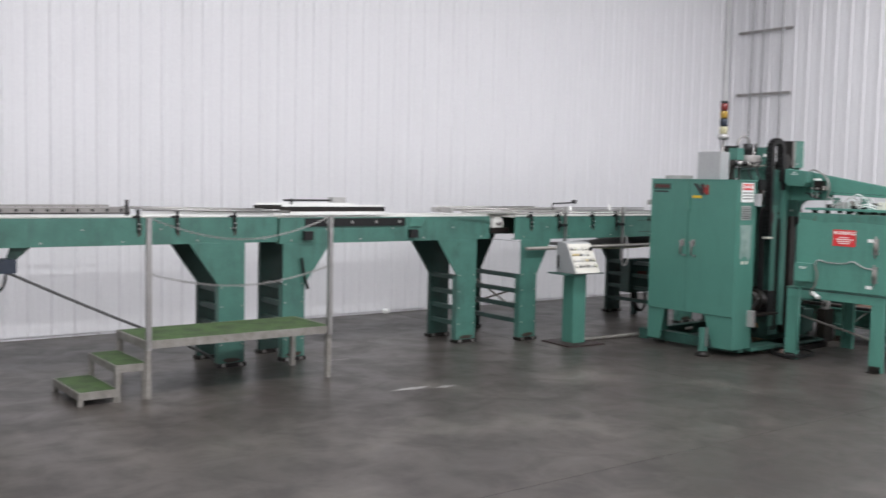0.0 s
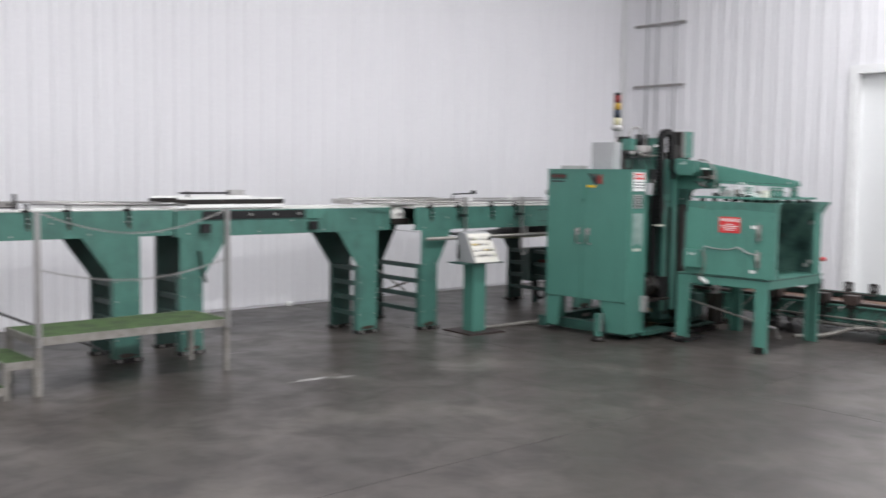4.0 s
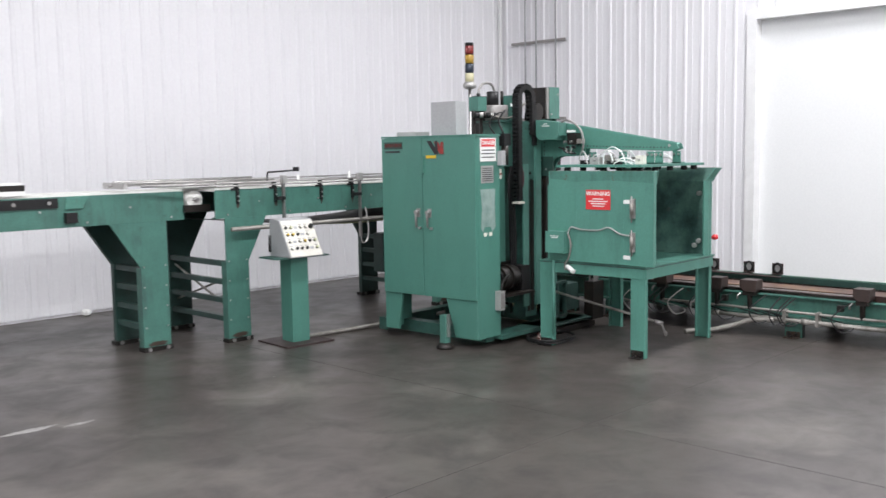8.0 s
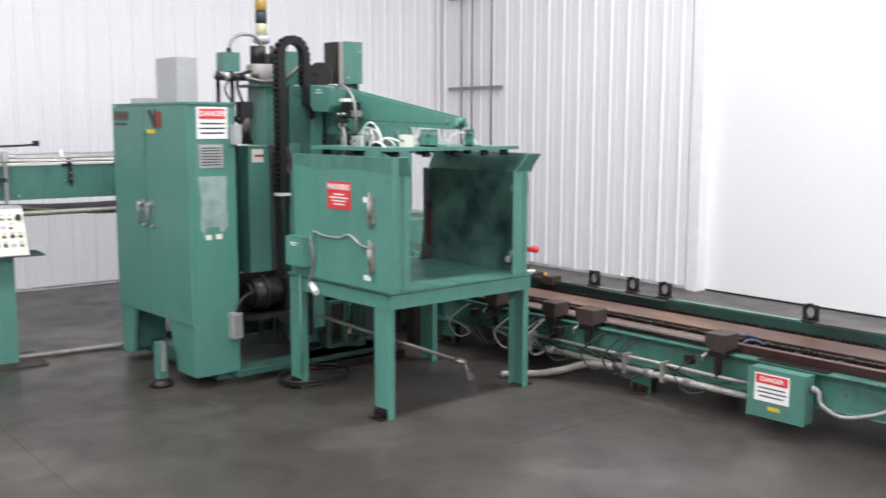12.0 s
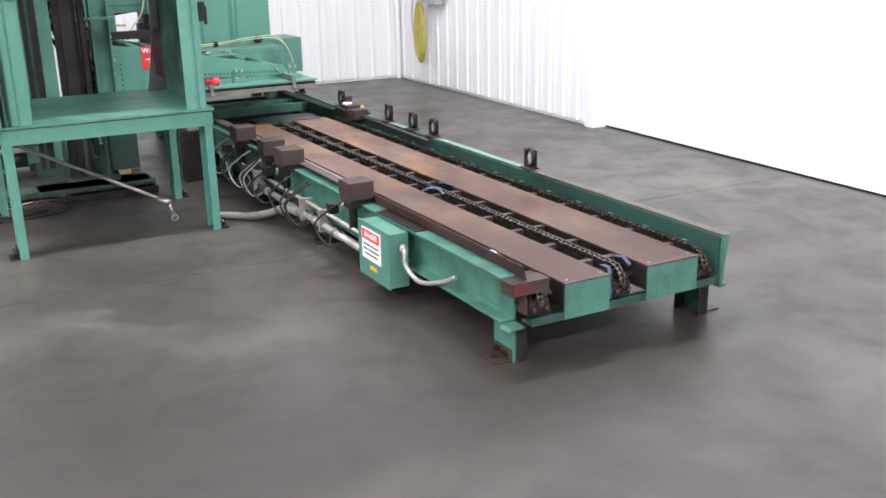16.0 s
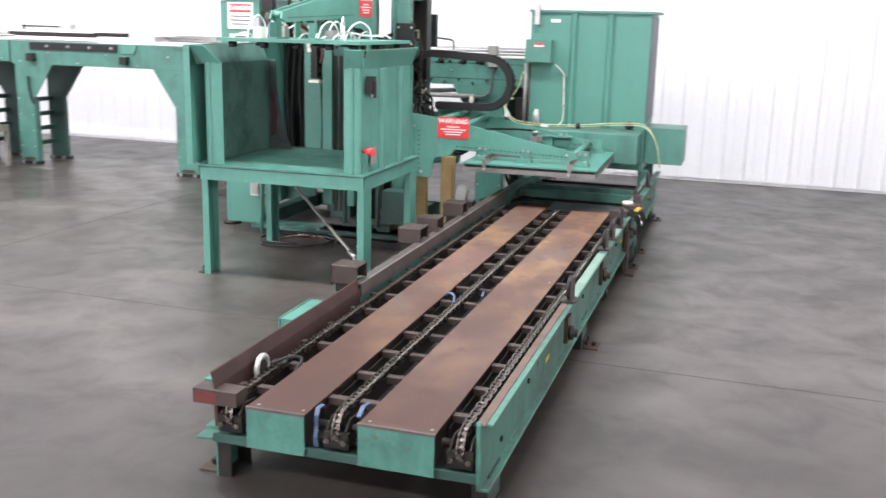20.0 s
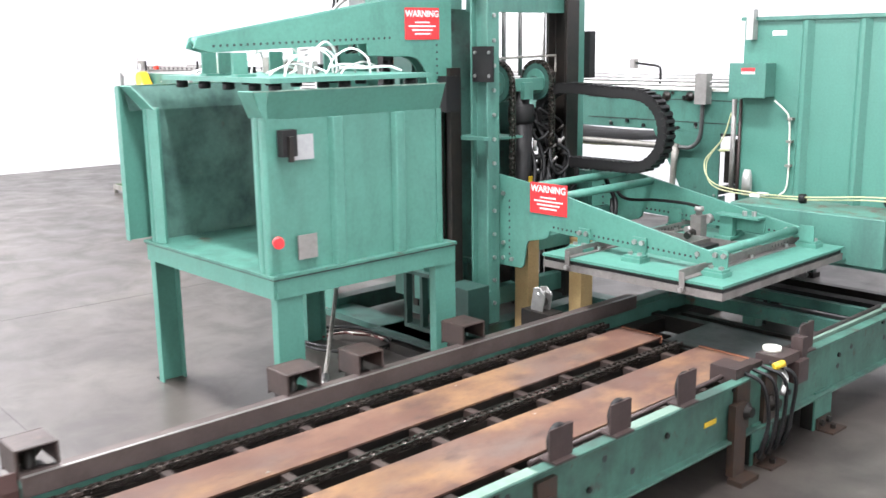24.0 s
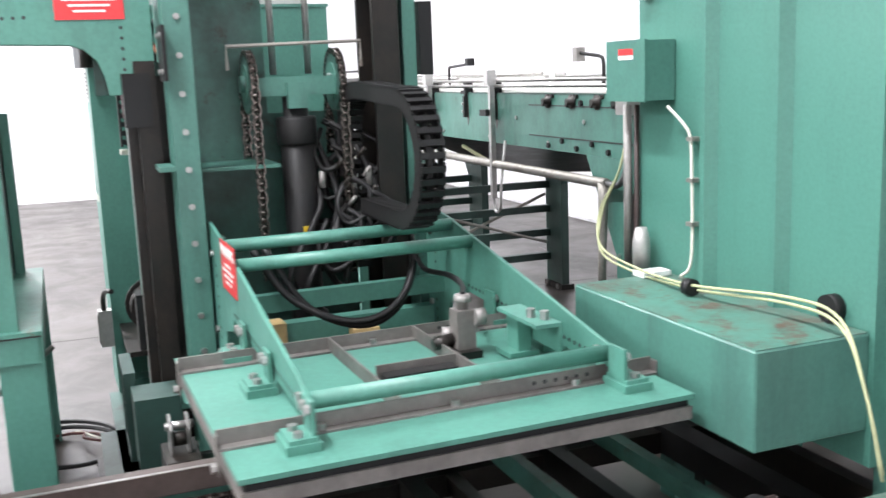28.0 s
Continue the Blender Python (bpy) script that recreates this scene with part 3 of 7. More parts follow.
def infeed():
    D = 0.52
    Z1, Z0 = 1.325, 1.1
    # first section with the drive end
    a = thing("belt_conveyor", 0, 7.86, 0, 0, "green steel belt conveyor section with a chain guard and ladder legs", "conveyor", "infeed conveyor sections")
    beam(a, 1.64, 4.44, Z0, Z1, D)
    ladder_leg(a, 1.82, 0.22, Z0, D, 0.0)
    part("leg_extension", box(B(), 1.818, 2.042, -0.006, -0.0015, 0.035, 0.56), CGREEN, a, bev=0.001)
    part("leg_joint", box(B(), 1.816, 2.044, -0.008, -0.006, 0.556, 0.566), FOOTD, a, "rusty joint line")
    ladder_leg(a, 3.88, 0.245, Z0, D, -0.27)
    pbox("belt", (1.72, 4.43, 0.03, D - 0.03, Z1 - 0.02, Z1 + 0.006), BELT, a, "pale conveyor belt")
    g = B()
    prism(g, [(2.2, Z0), (2.36, Z0), (2.13, Z0 - 0.2)], "y", 0.1, 0.115)
    part("gusset", g, GREEND, a)
    # end plate and roller
    part("end_plate", prism(B(), [(1.6, 1.3), (1.7, 1.3), (1.7, Z0 - 0.01), (1.64, Z0 - 0.01), (1.58, Z0 + 0.06)], "y", -0.01, 0.03), WORN, a, bev=0.002)
    part("end_roller", cyl(B(), (1.64, 0.04, 1.28), (1.64, D - 0.04, 1.28), 0.04, 18), STEEL, a)
    pbox("clamp_block", (1.545, 1.62, -0.06, 0.03, 1.19, 1.235), WORN, a)
    nose = part("side_plate", box(B(), 1.5, 1.74, -0.02, D + 0.02, 1.335, 1.365), STEEL, a, "bare steel infeed plate", bev=0.004)
    pbox("clamp", (1.555, 1.605, -0.02, 0.03, 1.365, 1.45), DULL, nose)
    pbox("clamp", (1.51, 1.62, -0.03, 0.02, 1.44, 1.475), GALV, nose, "dull steel clamp head")
    pbox("clamp", (1.51, 1.54, -0.03, 0.0, 1.29, 1.335), GALV, nose, "dull steel clamp jaw")
    part("clamp_handle", cyl(B(), (1.535, -0.05, 1.36), (1.535, -0.05, 1.52), 0.009, 8), STEEL, nose)
    pbox("clamp", (1.645, 1.7, 0.0, 0.03, 1.365, 1.41), STEEL, nose)
    part("clamp_screw", cyl(cyl(B(), (1.55, 0.015, 1.45), (1.61, 0.015, 1.45), 0.012), (1.58, 0.015, 1.42), (1.58, 0.015, 1.45), 0.008), STEEL, nose)
    # guide rails
    for yy in (-0.01, D + 0.02):
        r = pbox("side_rail", (1.66, 3.1, yy, yy + 0.014, Z1 + 0.045, Z1 + 0.085), DULL, a, "grey guide rail with dark bolt heads")
        part("rail_edge", box(B(), 1.66, 3.1, yy - 0.002, yy + 0.016, Z1 + 0.085, Z1 + 0.093), STEEL, r)
        part("rail_edge", box(B(), 1.66, 3.1, yy - 0.002, yy + 0.016, Z1 + 0.034, Z1 + 0.045), GREASE, r)
        bb = bolts(B(), [(1.76 + k * 0.115, yy, Z1 + 0.065) for k in range(12)], (0, -1, 0), 0.013, 0.008)
        part("bolt_row", bb, BLACK, r)
    for x in (1.7, 3.07):
        pbox("rail_post", (x - 0.012, x + 0.012, -0.025, -0.01, Z1 + 0.02, Z1 + 0.15), BLACK, a)
    part("red_cap", prism(B(), [(1.955, 1.375), (1.94, 1.395), (1.96, 1.415), (2.0, 1.423), (2.04, 1.415), (2.06, 1.395), (2.045, 1.375)], "y", -0.035, 0.02), ORANGE, a, "orange-red plastic cap", bev=0.008, seg=2)
    rl = part("guide_rail", cyl(cyl(B(), (3.2, -0.02, Z1 + 0.07), (4.55, -0.02, Z1 + 0.05), 0.011, 8), (3.2, D, Z1 + 0.07), (4.55, D, Z1 + 0.05), 0.011, 8), STEEL, a, "bare steel guide rail")
    part("guide_strip", box(B(), 3.2, 4.4, -0.008, 0.0, Z1 + 0.02, Z1 + 0.05), WHITE, a)
    for x in (3.17, 3.5, 4.02):
        guide_bracket(a, x, Z1 - 0.03)
    # chain guard of the drive
    pts = []
    cx0, cz0, cx1, cz1, R = 1.73, 1.255, 1.97, 0.935, 0.092
    ang = math.degrees(math.atan2(cz1 - cz0, cx1 - cx0))
    pts = [(x, z) for x, _, z in arc((cx0, 0, cz0), R, ang + 90, ang + 270, 10)] + [(x, z) for x, _, z in arc((cx1, 0, cz1), R, ang - 90, ang + 90, 10)]
    cg = part("chain_guard", prism(B(), pts, "y", -0.14, -0.03), YELLOW, a, "yellow painted chain guard", bev=0.006, seg=2)
    lb = part("guard_label", box(B(), -0.105, 0.105, -0.04, 0.04, 0, 0.002), WHITE, cg, "white warning label with red print")
    lb.matrix_local = pose(1.862, -0.141, 1.105, 90, 0, 0) @ pose(0, 0, 0, 0, 0, ang)
    words("title", "KEEP GUARD", 0.026, pose(0, 0.014, 0.003), RED, lb)
    words("title", "IN PLACE", 0.026, pose(0, -0.016, 0.003), RED, lb)
    mo = pbox("gear_motor", (2.07, 2.22, -0.02, 0.16, 0.905, 1.01), BLUEG, a, "dark blue gear motor", bev=0.012)
    pbox("motor_shaft_cover", (2.0, 2.08, 0.0, 0.12, 0.92, 0.99), BLACK, mo)
    part("motor_cable", tube(B(), curve([(2.16, 0.05, 0.9), (2.13, 0.03, 0.8), (2.06, 0.03, 0.74), (2.0, 0.08, 0.72)]), 0.011, 8), BLACK, a)
    part("conduit", tube(B(), curve([(2.12, 0.02, 0.93), (2.2, 0.0, 0.89), (2.6, 0.0, 0.69), (3.06, 0.02, 0.47), (3.5, 0.08, 0.27), (3.8, 0.13, 0.12), (3.92, 0.15, 0.02)]), 0.012, 8), CONDUIT, a, "dark grey flexible conduit")
    # second section
    b = thing("belt_conveyor", 0, 7.86, 0, 0, "green steel belt conveyor section with dark side strip and ladder legs", "conveyor", "infeed conveyor sections")
    beam(b, 4.46, 6.92, Z0 - 0.02, Z1 - 0.005, D)
    ladder_leg(b, 4.5, 0.225, Z0 - 0.02, D, 0.27)
    ladder_leg(b, 6.5, 0.25, Z0 - 0.02, D, -0.26)
    pbox("belt", (4.44, 6.95, 0.03, D - 0.03, Z1 - 0.015, Z1 + 0.012), BELT, b, "pale conveyor belt")
    bb = pbox("side_strip", (4.72, 5.83, -0.012, 0.0, 1.235, 1.31), BLACK, b, "black side strip")
    part("bolt_row", bolts(B(), [(4.95 + k * 0.27, -0.012, 1.275) for k in range(4)], (0, -1, 0), 0.016, 0.008), STEEL, bb)
    for x in (4.74, 5.92):
        pbox("sensor_block", (x - 0.045, x + 0.045, -0.05, 0, 1.115, 1.195), BLACK, b)
    part("cover_patch", prism(B(), [(5.9, 1.32), (6.08, 1.32), (6.03, 1.22), (5.88, 1.22)], "y", -0.014, -0.002), WORN, b, bev=0.004)
    for yy in (-0.02, D):
        st = pbox("guide_strip", (4.46, 5.58, yy, yy + 0.02, Z1 + 0.02, Z1 + 0.05), WHITE, b, "white plastic guide strip")
        pbox("strip_backing", (4.46, 5.58, yy + 0.002, yy + 0.018, Z1 + 0.05, Z1 + 0.095), GREASE, st)
        pbox("guide_strip", (4.48, 5.56, yy, yy + 0.02, Z1 + 0.095, Z1 + 0.115), WHITE, b, "white plastic guide strip")
    part("lane_bar", cyl(B(), (4.55, 0.1, Z1 + 0.15), (5.15, 0.12, Z1 + 0.15), 0.009, 8), BLACK, b)
    ms = pbox("lane_motor", (5.05, 5.2, 0.08, 0.16, Z1 + 0.13, Z1 + 0.18), ALU, b, "small grey lane motor")
    pbox("motor_arm", (4.82, 5.06, 0.1, 0.125, Z1 + 0.145, Z1 + 0.158), BLACK, ms)
    pbox("rail_post", (4.6, 4.615, 0.05, 0.065, Z1 + 0.11, Z1 + 0.17), BLACK, b)
    part("hanging_strap", tube(B(), curve([(4.68, -0.02, 0.95), (4.7, -0.03, 0.8), (4.74, -0.03, 0.66)]), 0.013, 6), BLACK, b)
    # turn roller between the sections
    tr = thing("turn_roller", 7.03, 7.84, 0, 0, "white belt end roller between two conveyor sections", "roller")
    part("drum", cyl(B(), (0, 0.02, 1.245), (0, 0.5, 1.245), 0.075, 22), BELT, tr)
    part("shaft", cyl(B(), (0, -0.02, 1.245), (0, 0.54, 1.245), 0.018, 10), STEEL, tr)
    pbox("end_bearing", (-0.12, 0.13, -0.012, 0.016, 1.14, 1.2), GREASE, tr)
    # third section, set a little nearer, running to the palletiser
    D = 1.0
    c = thing("belt_conveyor", 0, 7.66, 0, 0, "green steel belt conveyor section that runs into the palletiser", "conveyor", "infeed conveyor sections")
    beam(c, 7.1, 10.3, Z0 - 0.02, Z1 - 0.002, D)
    ladder_leg(c, 7.19, 0.23, Z0 - 0.02, D, 0.2)
    part("brace", cyl(cyl(B(), (7.24, 0.08, 0.3), (7.24, D - 0.08, 0.62), 0.01, 6), (7.26, 0.08, 0.56), (7.26, D - 0.08, 0.3), 0.01, 6), GALV, c, "thin crossed brace rods")
    ladder_leg(c, 9.77, 0.25, Z0 - 0.02, D + 0.25, -0.24)
    pbox("belt", (7.12, 10.3, 0.03, D - 0.03, Z1 - 0.015, Z1 + 0.012), BELT, c, "pale conveyor belt")
    for x in (7.32, 7.72, 8.24, 8.62):
        guide_bracket(c, x, Z1 - 0.04, 0.09, 0.06)
    for yy in (-0.02, D + 0.01):
        part("guide_rail", cyl(cyl(B(), (7.1, yy, Z1 + 0.055), (10.2, yy, Z1 + 0.055), 0.008, 8), (7.1, yy, Z1 + 0.03), (10.2, yy, Z1 + 0.03), 0.008, 8), STEEL, c, "bare steel guide rail")
    for z in (1.268, 1.135):
        part("fold_line", box(B(), 9.0, 10.28, -0.0022, 0.0, z, z + 0.005), INK, c, "dark fold seam")
    for x in (9.2, 9.42, 9.63, 9.8):
        hb = part("roller_hub", tube(B(), ((x, 0, 1.29), (x, -0.008, 1.29), (x, -0.009, 1.29), (x, -0.03, 1.29)), (0.03, 0.03, 0.015, 0.013), 12), GREASE, c, "greasy roller hub")
        part("bolt", bolts(B(), [(x + 0.045, 0, 1.31), (x - 0.04, 0, 1.275)], (0, -1, 0), 0.009, 0.012), GREASE, hb)
    # return belt sagging beneath
    bm = B()
    row = []
    for i in range(25):
        x = 7.05 + i * 0.13
        z = 1.075 - 0.11 * math.sin(math.pi * i / 24) - (0.0 if i < 20 else 0)
        row.append([bm.verts.new((x, y, z)) for y in (0.04, D - 0.04)])
    for p, q in zip(row, row[1:]):
        f = bm.faces.new((p[0], q[0], q[1], p[1]))
        f.smooth = True
    bmesh.ops.solidify(bm, geom=bm.faces[:], thickness=0.005)
    part("return_belt", bm, GREASE, c, "dark sagging return belt")
    for x, z in ((7.78, 1.28), (8.68, 1.28)):
        s = pbox("sensor_post", (x - 0.012, x + 0.012, -0.06, -0.035, 0.82 if x > 8 else 1.0, 1.42), STEEL, c, "upright steel sensor post")
        pbox("sensor_knob", (x - 0.08, x + 0.0, -0.08, -0.035, 1.215, 1.245), BLACK, s)
        pbox("sensor_head", (x - 0.022, x + 0.022, -0.075, -0.03, 1.36, 1.43), ALU, s)
    part("sensor_cable", tube(B(), curve([(8.68, -0.05, 0.84), (8.7, -0.05, 0.76), (8.76, -0.05, 0.78), (8.78, -0.05, 0.9), (8.77, -0.02, 1.1)]), 0.007, 6), ALU, c)
    part("air_pipe", cyl(B(), (7.22, -0.05, 0.985), (9.75, -0.03, 0.985), 0.02, 10), GALV, c, "grey steel pipe along the conveyor")
    part("pipe_drop", tube(B(), ((9.73, -0.03, 0.985), (9.72, -0.03, 0.9), (9.71, -0.03, 0.7), (9.71, -0.03, 0.5)), (0.026, 0.02, 0.017, 0.017), 10), GALV, c, "grey pipe dropping from a tee")
    part("flex_conduit", tube(B(), curve([(9.75, -0.03, 0.985), (9.84, -0.03, 0.99), (9.9, -0.03, 1.06), (9.91, -0.03, 1.25)]), 0.013, 8), CONDUIT, c, "dark grey flexible conduit")
    pbox("switch_box", (9.87, 9.95, -0.06, 0.0, 1.25, 1.43), DULL, c, "grey switch box", bev=0.006)
    part("bolt_row", bolts(B(), [(9.2 + 0.13 * k, 0, 1.1 + 0.025 * (k % 2)) for k in range(6)] + [(9.2, 0, 1.285), (9.5, 0, 1.285), (9.76, 0, 1.285)], (0, -1, 0), 0.012, 0.012), BLACK, c)
    part("cable_run", tube(B(), curve([(7.9, 0.1, 1.02), (8.4, 0.08, 0.96), (9.0, 0.08, 0.95), (9.6, 0.05, 0.98), (10.1, 0.0, 0.98)]), 0.011, 6), YELC, c, "pale yellow cable bundle")
    # swivelling lane guides above the belt
    lg = thing("lane_guide", 0, 7.66, 0, 0, "loose steel lane guide rods over the belt", "guide rail")
    for y0, y1, z, x0, x1 in ((0.25, 0.12, 1.40, 6.35, 7.8), (0.4, 0.6, 1.41, 6.4, 7.9), (0.3, 0.45, 1.385, 6.3, 7.9), (0.14, 0.05, 1.375, 6.5, 7.75), (0.5, 0.85, 1.4, 6.45, 7.7)):
        part("rod", cyl(B(), (x0, y0, z), (x1, y1, z - 0.005), 0.011, 8), STEEL, lg)
    pbox("end_block", (6.33, 6.36, 0.1, 0.45, 1.36, 1.41), ALU, lg)
    part("slat", box(B(), 6.9, 7.75, 0.15, 0.5, 1.355, 1.37), WHITE, lg, "white plastic slat")
    arm = part("bent_rod", tube(B(), curve([(7.72, 0.1, 1.36), (7.72, 0.1, 1.45), (7.78, 0.1, 1.46), (8.0, 0.1, 1.47), (8.04, 0.1, 1.49)]), 0.008, 6), BLACK, lg, "bent black support rod")
    pbox("rod_clamp", (8.02, 8.06, 0.08, 0.12, 1.46, 1.5), BLACK, arm)
    arm = part("bent_rod", tube(B(), curve([(9.5, 0.1, 1.35), (9.5, 0.1, 1.44), (9.48, 0.1, 1.465), (9.4, 0.1, 1.475), (9.3, 0.1, 1.485)]), 0.008, 6), BLACK, lg, "bent black support rod")
    pbox("rod_clamp", (9.27, 9.31, 0.08, 0.12, 1.45, 1.51), DULL, arm)
    for x, z in ((8.33, 1.42), (8.98, 1.44)):
        part("peg", tube(B(), ((x, 0.45, 1.33), (x, 0.45, z - 0.02), (x, 0.45, z)), (0.016, 0.016, 0.008), 8), WHITE, lg, "white plastic peg")
    return a


infeed()


# ---- step platform ----
def platform():
    o = thing("step_platform", 2.95, 7.02, 0, 0.9, "steel work platform with green grit deck, two steps and chained posts", "platform")
    W, D = 1.58, 0.62
    z = 0.43
    dk = part("deck", box(B(), 0.0, W - 0.01, 0.0, D, z, z + 0.012), TURF, o, "green gritted deck", bev=0.003)
    for d in ((-0.02, W, -0.02, 0, z - 0.05, z + 0.01), (-0.02, W, D, D + 0.02, z - 0.05, z + 0.01), (-0.02, 0, 0, D, z - 0.05, z + 0.01), (W - 0.01, W + 0.01, 0, D, z - 0.05, z + 0.01)):
        part("edge_angle", box(B(), *d), GALV, o, bev=0.002)
    for x, y, top in ((0.0, 0, 1.37), (W - 0.02, 0, 1.37), (0.0, D - 0.0, 0.42), (W - 0.02, D - 0.0, 0.42)):
        pbox("leg", (x - 0.02, x + 0.02, y - 0.02, y + 0.02, 0, z - 0.05), GALV, o, "grey square leg")
        if top > 1:
            p = pbox("rail_post", (x - 0.018, x + 0.018, y - 0.038, y - 0.002, z - 0.06, top), STEEL, o, "dull steel rail post")
    for za, zb, sag in ((1.36, 1.36, 0.17), (0.94, 0.95, 0.12)):
        pts = [(0.02 + (W - 0.06) * i / 20, -0.02, za + (zb - za) * i / 20 - sag * math.sin(math.pi * i / 20) ** 0.9) for i in range(21)]
        bm = B()
        line = curve(pts, 3)
        d = 0.0
        last = line[0]
        k = 0
        for q in line[1:]:
            seglen = (q - last).length
            if seglen < 0.022:
                continue
            mid, dr = (q + last) / 2, (q - last).normalized()
            side = Vector((0, 1, 0)) if k % 2 else dr.cross(Vector((0, 1, 0))).normalized()
            ring = []
            for j in range(8):
                a = 2 * math.pi * j / 8
                ring.append(mid + dr * math.cos(a) * 0.0155 + side * math.sin(a) * 0.008)
            tube(bm, ring, 0.0032, 5, True)
            last, k = q, k + 1
        part("safety_chain", bm, STEEL, o, "steel link chain between the posts")
    for k, (x0, x1, zz) in enumerate(((-0.24, 0.0, 0.265), (-0.51, -0.22, 0.09))):
        s = part("step", box(B(), x0 + 0.012, x1 - 0.012, 0.02, D - 0.0, zz, zz + 0.012), TURF, o, "green gritted step", bev=0.003)
        for d in ((x0, x1, 0.0, 0.018, zz - 0.045, zz + 0.01), (x0, x1, D, D + 0.018, zz - 0.045, zz + 0.01), (x0, x0 + 0.014, 0.018, D, zz - 0.045, zz + 0.01), (x1 - 0.014, x1, 0.018, D, zz - 0.045, zz + 0.01)):
            part("edge_angle", box(B(), *d), GALV, s, bev=0.002)
        for x, y in ((x0 + 0.018, 0.018), (x1 - 0.02, 0.018), (x0 + 0.018, D), (x1 - 0.02, D)):
            if k == 0 or x > x0 + 0.1 or True:
                pbox("step_leg", (x - 0.017, x + 0.017, y - 0.017, y + 0.017, 0, zz - 0.045), GALV, s)
    return o


platform()


# ---- control pedestal ----
def pedestal():
    o = thing("control_pedestal", 7.61, 7.26, 0, -4, "green control pedestal with a sloped cream button panel", "control panel")
    part("base_plate", box(B(), -0.24, 0.24, -0.22, 0.24, 0, 0.014), BROWN, o, "dark brown floor plate", bev=0.003)
    pbox("column", (-0.085, 0.085, -0.075, 0.095, 0.014, 0.74), GREENB, o, bev=0.008)
    pbox("shelf", (-0.27, 0.27, -0.14, 0.13, 0.74, 0.752), GREEND, o, "thin dark worn shelf")
    bm = prism(B(), [(-0.2, 0.752), (0.12, 0.752), (0.12, 1.06), (0.06, 1.075), (-0.03, 1.06)], "x", -0.165, 0.165)
    hd = part("console", bm, GREYP, o, "grey console housing", bev=0.004)
    # panel plane from (-0.2, .752) to (-0.03, 1.06)
    tilt = math.degrees(math.atan2(1.06 - 0.752, 0.17))
    fc = part("button_panel", box(B(), -0.158, 0.158, -0.168, 0.168, 0, 0.004), CREAM, o, "cream panel with rows of push buttons", bev=0.002)
    fc.matrix_local = pose(0, -0.115 - 0.003, 0.907, tilt, 0, 0)
    rng = random.Random(4)
    for r in range(4):
        for c in range(6):
            if (r, c) in ((1, 5), (0, 5)):
                continue
            x, y = -0.128 + c * 0.05, 0.1 - r * 0.065
            if (r, c) in ((0, 2), (2, 1), (3, 4), (1, 3)):
                part("tag", box(B(), x - 0.018, x + 0.018, y - 0.012, y + 0.012, 0.004, 0.0052), GREYP, fc)
                continue
            col = [CREAM, INK, YELC, YELLOW, INK, CREAM][rng.randrange(6)]
            b = part("button", cyl(B(), (x, y, 0.003), (x, y, 0.01), 0.0135, 12), INK, fc)
            part("button_cap", cyl(B(), (x, y, 0.01), (x, y, 0.024), 0.0095, 12), col, b)
            part("tag", box(B(), x - 0.016, x + 0.016, y + 0.022, y + 0.028, 0.004, 0.0052), DULL, fc)
    part("button", cyl(B(), (0.122, 0.1, 0.003), (0.122, 0.1, 0.03), 0.019, 14), BLACK, fc)
    part("cable_gland", cyl(B(), (-0.24, 0.0, 0.8), (-0.24, 0.0, 0.94), 0.012, 8), BLACK, o)
    return o


pedestal()
tagged(part("floor_conduit", tube(B(), curve([(7.68, 7.3, 0.02), (8.1, 7.28, 0.018), (8.6, 7.2, 0.03), (8.9, 7.1, 0.05), (9.1, 6.9, 0.1)]), 0.02, 8), GALV, None), "grey flexible conduit lying on the concrete floor", "conduit")


